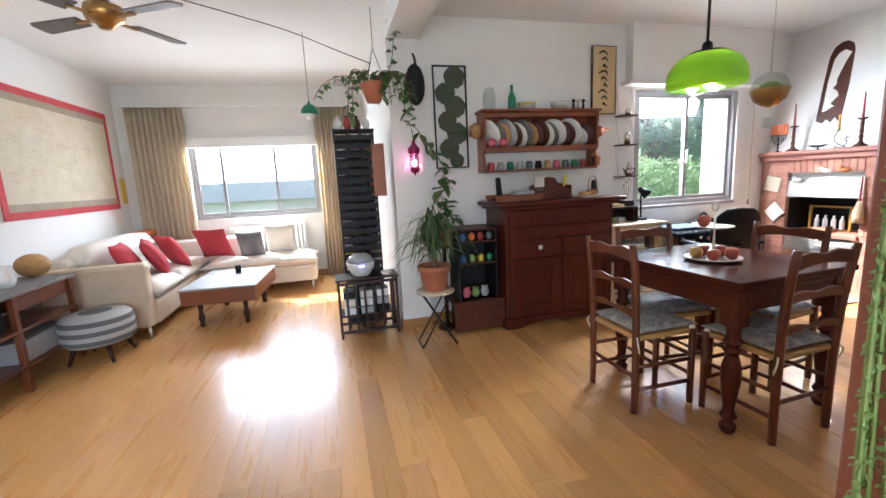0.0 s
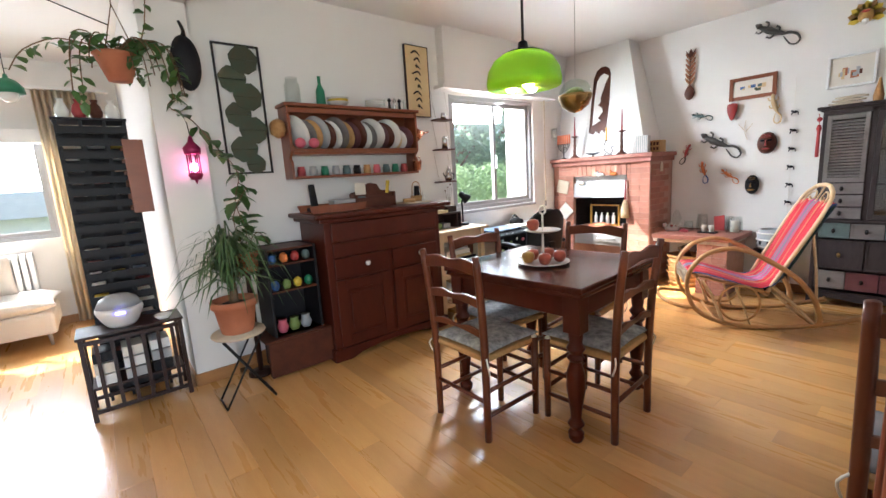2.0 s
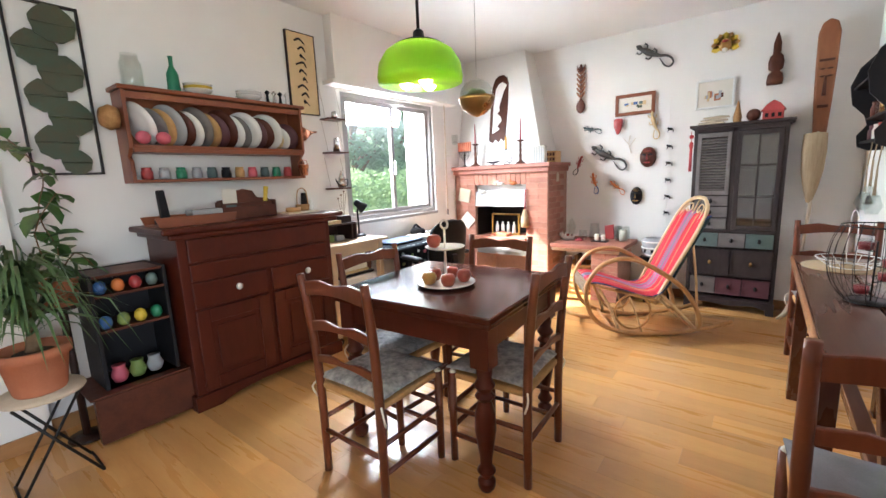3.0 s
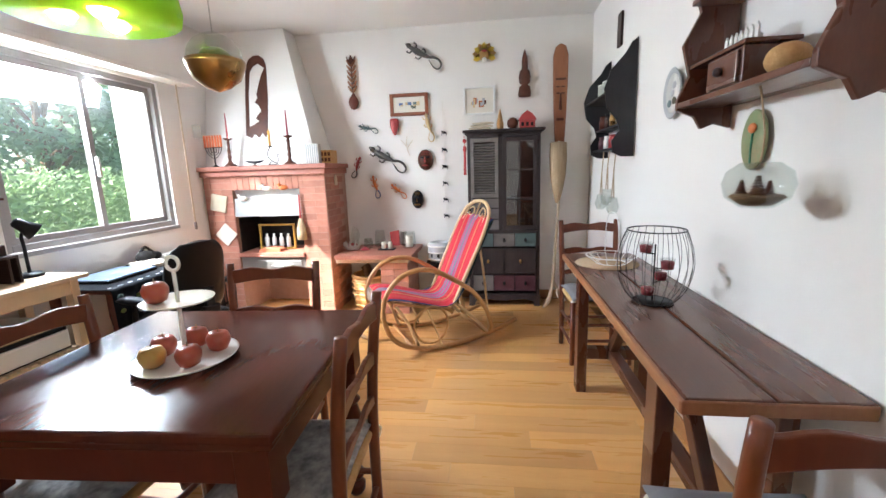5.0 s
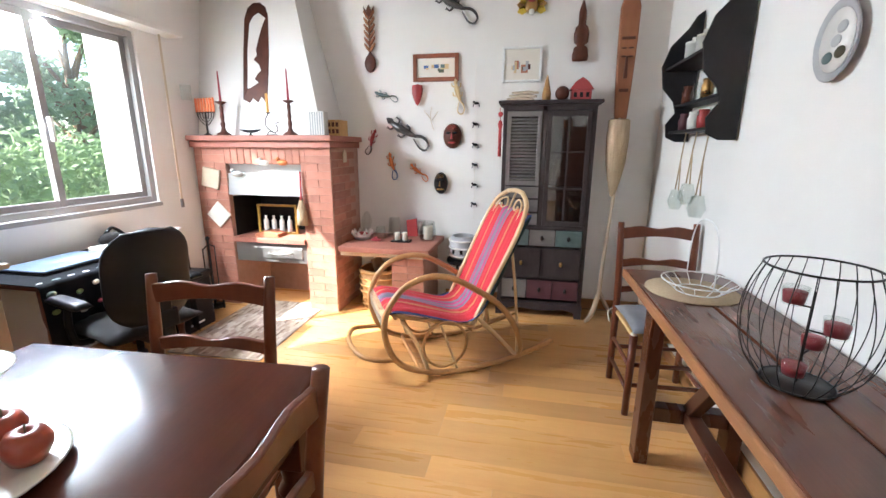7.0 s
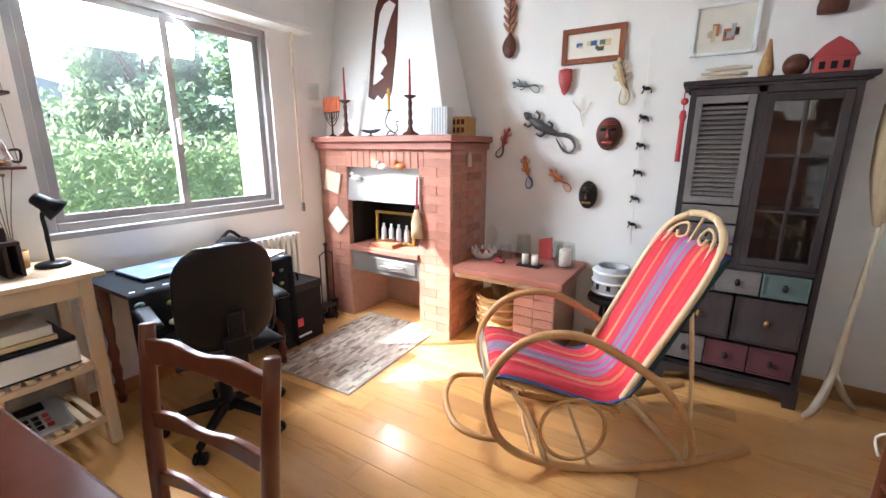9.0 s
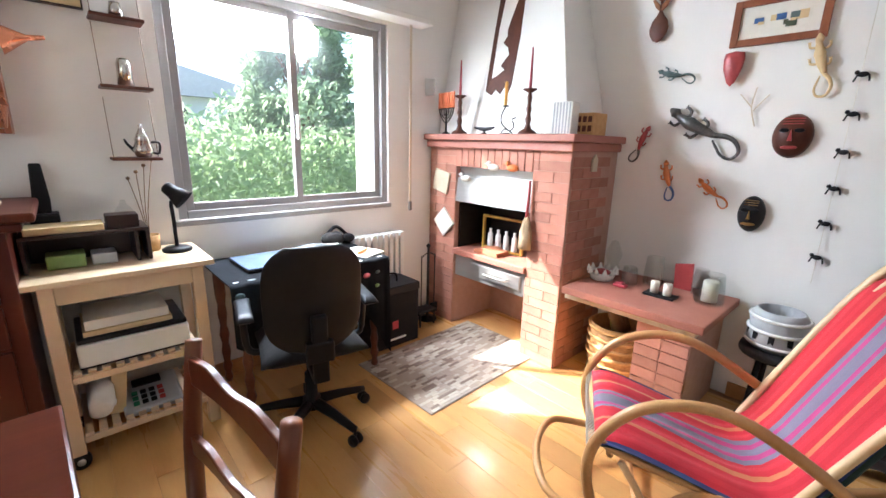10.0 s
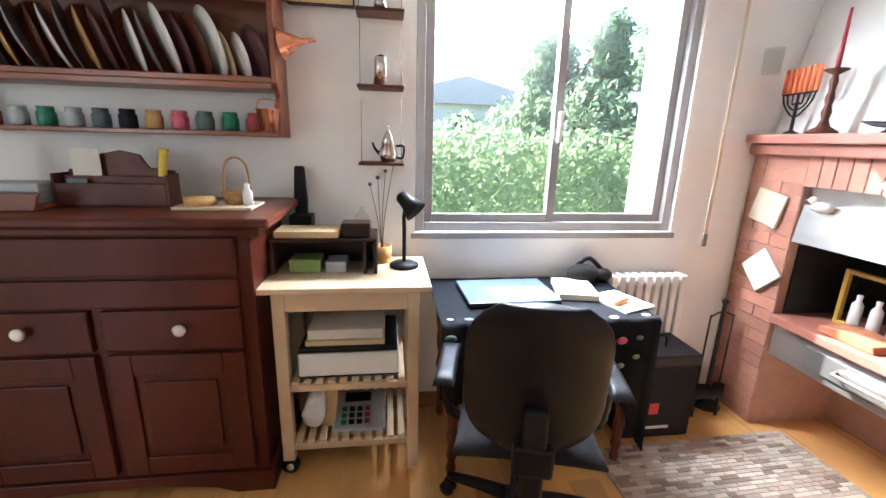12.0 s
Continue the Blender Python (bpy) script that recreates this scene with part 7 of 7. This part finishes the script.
for i in range(3):
    h = thing("hanging_glass", "glass tealight jar hung on a cord below the shelf", "hanging jar", pose(4.40 + i * .17, .26, 1.06 + .05 * (i % 2)), "hanging tealight jars")
    G().lathe([(0, 0), (.03, .0), (.05, .05), (.035, .09), (.032, .12), (.028, .12), (.045, .05), (.028, .006), (0, .005)], 16).put("jar", GLASS, h)
    G().tube([(.03, 0, .12), (0, 0, .30), (0, -.01, .46 - .05 * (i % 2))], .004, 5, smooth=1).tube([(-.03, 0, .12), (0, 0, .30)], .004, 5, smooth=1).put("cord", STRAW, h)

wsf = thing("carved_wall_shelf", "brown carved wall shelf with a small drawer", "shelf", pose(0, 0, 0))
csd = [(.155, 1.55), (.155, 2.30), (.20, 2.28), (.34, 2.14), (.30, 2.0), (.36, 1.88), (.33, 1.76), (.37, 1.67), (.37, 1.63), (.30, 1.60), (.27, 1.55), (.22, 1.57)]
for x in (2.33, 3.10):
    G().slab(csd, x, x + .024, "yz").put("side", BENCHW, wsf, 0.004)
G().box(2.354, 3.10, .155, .37, 1.635, 1.657).box(2.354, 3.10, .155, .34, 2.02, 2.04).put("shelf", BENCHW, wsf, 0.004)
G().box(2.72, 2.94, .17, .33, 1.658, 1.78).box(2.70, 3.08, .17, .34, 1.782, 1.796).put("drawer_case", BENCHW, wsf, 0.003)
G().box(2.735, 2.925, .33, .342, 1.67, 1.77).put("drawer", BENCHW, wsf, 0.003)
G().ball((2.83, .352, 1.72), .016).put("knob", DARKW, wsf)
solid("wooden_bowl", RUSH, "round turned wooden bowl on the wall shelf", "bowl", G().ball((0, 0, .047), .06, sz=.78), pose(2.60, .27, 1.658))
pi = thing("white_fence_ornament", "row of small white picket pieces", "ornament", pose(2.88, .25, 1.797))
G().box(-.1, .1, -.004, .004, .01, .03).put("rail", WHITEC, pi)
for i in range(7):
    G().slab([(-.1 + i * .031, 0), (-.08 + i * .031, 0), (-.08 + i * .031, .055), (-.09 + i * .031, .07), (-.1 + i * .031, .055)], .005, .011).put("picket", WHITEC, pi)
pt = thing("wall_plate", "oval painted wall plate with a landscape", "plate", pose(3.66, .165, 1.78))
G().lathe([(0, 0), (.10, 0), (.115, .014), (.11, .018), (.09, .008), (0, .006)], 26, m=Matrix(((.95, 0, 0), (0, 0, 1), (0, 1.15, 0)))).put("rim", GREYP, pt)
G().lathe([(0, .0), (.088, .0), (.088, .003), (0, .003)], 24, (0, .0085, 0), m=Matrix(((.95, 0, 0), (0, 0, 1), (0, 1.15, 0)))).put("scene", WHITEC, pt)
for x, z, m2 in ((-.03, -.04, LEAFD), (.03, -.05, TEAL), (0, .0, GREYP), (-.02, .04, GREYP)):
    G().ball((x, .0125, z), .028, 1, .08, .7, 10, 6).put("painted_patch", m2, pt)
pq = thing("tulip_plaque", "oval green plaque with a raised red flower", "plaque", pose(2.905, .163, 1.49) @ Matrix.Scale(.78, 4))
G().lathe([(0, 0), (.10, 0), (.105, .01), (.095, .016), (0, .014)], 26, m=Matrix(((.95, 0, 0), (0, 0, 1), (0, 1.35, 0)))).put("plate", mat("sage_ceramic", (.20, .30, .14), .4, (.34, .28, .15), scale=16), pq)
G().ball((0, .022, .055), .03, 1, .4, .8, 12, 6).put("flower", ORANGET, pq)
G().tube([(0, .018, .03), (.005, .018, -.05), (0, .018, -.11)], .005, 6).put("stem", GREENT, pq)
tr = thing("hanging_terrarium", "round glass terrarium with pine cones on a cord", "terrarium", pose(2.61, .31, 1.345) @ Matrix.Scale(.76, 4))
sp2 = [(.0, -.10), (.06, -.098), (.115, -.06), (.13, 0), (.115, .05), (.07, .085)]
G().lathe(sp2 + [(r * .965, z * .965) for r, z in reversed(sp2)], 28).put("glass", GLASS, tr)
G().lathe([(0, -.09), (.055, -.088), (.10, -.055), (.09, -.045), (0, -.04)], 20).put("bark", STEM, tr)
for x, y, s in ((-.04, .02, .035), (.035, -.02, .04), (.06, .03, .03), (-.01, -.04, .028)):
    g = G()
    for k in range(6):
        g.lathe([(s * .2, 0), (s * (1 - k * .14), .004), (s * .2, .012)], 9, (x, y, -.045 + k * s * .32))
    g.put("cone", CARVED, tr)
G().tube([(.0, 0, .085), (-.01, .0, .2), (0, .03, .385)], .004, 5, smooth=2).put("cord", STRAW, tr)
solid("small_mirror_frame", DARKW, "small dark framed picture high on the wall", "picture", G().box(-.05, .05, 0, .018, -.12, .12), pose(4.75, .152, 2.42), bevel=0.003)

# ---- on the long table ----
wbk = thing("wire_candle_basket", "round black wire basket with red tealight holders", "candle holder", pose(3.10, .42, .801) @ Matrix.Scale(.88, 4))
prf = [(.095, .005), (.15, .08), (.175, .19), (.165, .29), (.135, .375)]
for i in range(22):
    a = i * 2 * math.pi / 22
    G().tube([(r * math.cos(a), r * math.sin(a), z) for r, z in prf], .0015, 5, smooth=4).put("wire", BLACKM, wbk)
for r, z in ((.095, .005), (.135, .375)):
    G().tube([(r * math.cos(a * .393), r * math.sin(a * .393), z) for a in range(16)], .0035, 6, True, 3).put("ring", BLACKM, wbk)
G().lathe([(0, .0), (.093, 0), (.093, .006), (0, .007)], 24).tube([(0, 0, .006), (0, 0, .30)], .004, 6, smooth=1).put("base", BLACKM, wbk)
for x, y, z in ((-.05, .045, .05), (.045, -.05, .10), (-.045, -.045, .18), (.03, .035, .25)):
    G().lathe([(0, z), (.03, z), (.036, z + .055), (.033, z + .055), (.028, z + .004), (0, z + .004)], 16, (x, y, 0)).put("glass_cup", GLASS, wbk)
    G().lathe([(0, z + .0045), (.027, z + .0045), (.031, z + .04), (0, z + .04)], 16, (x, y, 0)).put("red_tealight", REDWAX, wbk)
    G().tube([(0, 0, z), (x, y, z)], .003, 5, smooth=1).put("arm", BLACKM, wbk)
solid("placemat", STRAW, "round pale woven placemat on the long table", "placemat", G().lathe([(0, 0), (.19, 0), (.19, .005), (0, .006)], 36), pose(3.88, .42, .801))
wh = thing("wire_basket", "shallow white wire basket with a tall handle", "basket", pose(3.86, .40, .808))
for r, z in ((.09, .003), (.15, .05)):
    G().tube([(r * math.cos(a * .393), r * math.sin(a * .393), z) for a in range(16)], .003, 6, True, 3).put("ring", WHITEP, wh)
for i in range(14):
    a = i * .4488
    G().tube([(.09 * math.cos(a), .09 * math.sin(a), .003), (.15 * math.cos(a), .15 * math.sin(a), .05)], .002, 5, smooth=1).put("wire", WHITEP, wh)
G().tube([(-.15, 0, .05), (-.14, 0, .22), (-.07, 0, .31), (.07, 0, .31), (.14, 0, .22), (.15, 0, .05)], .003, 6, smooth=4).put("handle", WHITEP, wh)

# ---- fruit stand on the dining table ----
fs = thing("cake_stand", "two-tier white porcelain fruit stand", "fruit stand", pose(2.34, 2.12, .841))
G().lathe([(0, 0), (.09, .0), (.15, .012), (.155, .018), (.148, .018), (.09, .008), (0, .008)], 36).put("plate", WHITEC, fs)
G().lathe([(.006, .008), (.008, .1), (.006, .18), (.012, .185), (.006, .19), (.006, .30)], 12).put("stem", WHITEC, fs)
G().lathe([(0, .19), (.06, .19), (.10, .2), (.105, .206), (.10, .206), (.06, .197), (0, .197)], 32).put("plate", WHITEC, fs)
G().tube([(.0, .022 * math.cos(a * .785), .32 + .022 * math.sin(a * .785)) for a in range(8)], .006, 7, True, 3).put("ring", WHITEC, fs)
for x, y, z, m2 in ((-.075, .05, .009, APPLEG), (-.06, -.06, .009, APPLE), (.06, -.07, .009, APPLE), (.085, .03, .009, APPLE), (.01, .085, .009, APPLE), (-.02, .055, .198, APPLE)):
    ap = thing("apple", "ripe red and yellow apple on the stand", "apple", pose(2.34 + x, 2.12 + y, .841 + z, 8 * x * 10, 0, x * 400), "apples")
    G().lathe([(0, .006), (.014, .0), (.028, .008), (.037, .03), (.038, .045), (.03, .062), (.014, .068), (0, .058)], 18).put("flesh", m2, ap)
    G().tube([(0, 0, .058), (.003, .002, .078)], .0018, 5, smooth=1).put("stalk", STEM, ap)

# ---- living room details ----
mp = thing("wall_map", "large old parchment map with a red cloth border", "map", pose(-2.595, 0, 0))
Y0, Y1, Z0, Z1, b = 4.55, 6.62, 1.22, 2.43, .07
G().box(0, .012, Y0, Y0 + b, Z0, Z1).box(0, .012, Y1 - b, Y1, Z0, Z1).box(0, .012, Y0 + b, Y1 - b, Z0, Z0 + b).box(0, .012, Y0 + b, Y1 - b, Z1 - b, Z1).put("border", REDCL, mp, 0.003)
G().box(.0, .009, Y0 + b, Y1 - b, Z0 + b, Z1 - b).put("sheet", PARCH, mp)
G().box(.0092, .0105, Y0 + b, Y1 - b, Z0 + b, Z0 + b + .07).box(.0092, .0105, Y0 + b, Y1 - b, Z1 - b - .07, Z1 - b).put("band", mat("map_band", (.36, .30, .22), .85), mp)
mrn = random.Random(12)
coast = G()
for i in range(46):
    y, z = mrn.uniform(Y0 + .15, Y1 - .2), mrn.uniform(Z0 + .2, Z1 - .2)
    coast.tube([(.0105, y, z), (.0105, y + mrn.uniform(.03, .08), z + mrn.uniform(-.02, .02)), (.0105, y + mrn.uniform(.09, .16), z + mrn.uniform(-.02, .02))], .0022, 4, smooth=2)
tagged(coast.put("coastline", SCROLL, mp), kind="stuff")
solid("yellow_note", YELT, "small yellow picture on the wall by the curtain", "picture", G().box(0, .01, -.06, .06, -.17, .17), pose(-2.598, 6.80, 1.45))
sdt = thing("wooden_side_cabinet", "brown wooden side cabinet with open shelves", "cabinet", pose(-2.34, 4.05, 0))
for x in (-.22, .18):
    for y in (-.75, -.36, .32):
        G().box(x, x + .04, y, y + .04, 0, .72).put("post", CHAIRW, sdt, 0.003)
G().box(-.24, .24, -.78, .38, .72, .75).put("top", GREYW2, sdt, 0.004)
for z in (.18, .45):
    G().box(-.22, .22, -.75, .36, z, z + .02).put("shelf", CHAIRW, sdt, 0.003)
G().box(-.2, .18, -.68, -.4, .471, .68).put("dark_bag", BLACKF, sdt, 0.02)
G().box(-.2, .18, -.3, .3, .201, .36).put("books", GREYP, sdt, 0.005)
G().box(-.2, .2, -.3, .3, .60, .715).put("drawer", CHAIRW, sdt, 0.004)
solid("woven_ball", WICKER, "round wicker ornament on the side cabinet", "ornament", G().ball((0, 0, .10), .11, 1.1, 1.1, .9), pose(-2.36, 4.38, .751))
solid("white_ornament", WHITEC, "white porcelain ornament on the side cabinet", "ornament", G().lathe([(0, 0), (.05, 0), (.07, .06), (.05, .12), (.06, .16), (0, .17)], 16), pose(-2.30, 3.95, .751))
solid("coral_throw", ORANGET, "folded coral throw on the sofa back", "throw", G().pad(-.12, .12, -.14, .14, -.03, .06, flat=3), pose(-2.36, 6.62, .86))
solid("table_ornament", BLACKP, "small dark glass on the coffee table", "glass", G().lathe([(0, 0), (.03, 0), (.035, .07), (.03, .09), (0, .09)], 14), pose(-1.0, 5.4, .4295))

# ---- tall wooden unit at the end of the south wall ----
tu = thing("tall_wooden_unit", "tall reddish wooden unit with a moulded cornice", "cabinet", pose(0, 0, 0))
TUW = mat("unit_wood", (.27, .085, .05), .4, (.2, .06, .035), scale=3, fine=36, stretch=(1, 1, .25), coat=.15)
G().box(.985, 1.42, .17, .615, 0, 1.72).put("body", TUW, tu, 0.006)
G().box(.975, 1.43, .165, .622, 0, .10).put("plinth", TUW, tu, 0.004)
G().box(.965, 1.43, .16, .63, 1.72, 1.75).box(.945, 1.44, .155, .65, 1.75, 1.785).put("cornice", TUW, tu, 0.008)
G().box(1.06, 1.36, .617, .624, .2, 1.6).put("door", TUW, tu, 0.004)
tp2 = thing("trailing_plant", "pale green trailing succulent hanging from the unit", "potted plant", pose(1.07, .54, 1.786))
G().lathe([(0, 0), (.07, 0), (.09, .13), (.085, .13), (0, .11)], 18).put("pot", TERRA, tp2)
g, gs = G(), G()
rt = random.Random(21)
for i in range(26):
    y = rt.uniform(-.14, .015)
    x = -.12 - rt.uniform(.0, .015)
    dz = rt.uniform(.5, 1.15)
    vine(g, [(0, 0, .13), (x * .8, y * .7, .12), (x, y, -.1), (x - .005, y + .01, -.1 - dz * .5), (x, y, -.1 - dz)], .010, .012, 300 + i, gs)
tagged(g.put("leaves", LEAFT, tp2), kind="stuff")
gs.put("stems", LEAFT, tp2)


# ---- floor planks ----
pr = random.Random(11)
floor_ob = bpy.data.objects["floor"]
shapes = {}


def plank_mesh(length):
    if length not in shapes:
        o = G().box(-0.0698, 0.0698, 0, length - 0.0006, -0.017, 0.0).put("plank", PLANK, None)
        bm = bmesh.new()
        bm.from_mesh(o.data)
        top = [e for e in bm.edges if all(abs(v.co.z) < 1e-6 for v in e.verts)]
        bmesh.ops.bevel(bm, geom=top, offset=0.0006, segments=1, affect='EDGES')
        bm.to_mesh(o.data)
        bm.free()
        shapes[length] = o.data
        bpy.data.objects.remove(o)
    return shapes[length]


rest = G()
lengths = (0.9, 1.2, 1.5, 1.8)
ncol = 0
for i in range(60):
    x = -2.6 + 0.14 * i + 0.07
    if x > 5.66:
        break
    low, high = (0.15, 4.05) if x > 0.98 else (-2.1, 6.9)
    if 0.63 < x < 0.98:
        high = 3.95
    y = low - pr.choice((0.0, 0.4, 0.7, 1.0))
    while y < high:
        n = pr.choice(lengths)
        whole = y >= low and y + n <= high
        near = whole and -0.6 < x < 5.2 and 0.4 < y + n and y < 4.0
        if near and ncol < 290:
            p = new("plank", plank_mesh(n))
            p.parent = floor_ob
            p.location = (x, y, 0)
            ncol += 1
        else:
            rest.box(x - 0.0698, x + 0.0698, max(y, low), min(y + n, high) - 0.0006, -0.017, 0.0)
        y += n
tagged(rest.put("planks", PLANK, floor_ob), "rows of honey-coloured floor planks", "", "", "stuff")
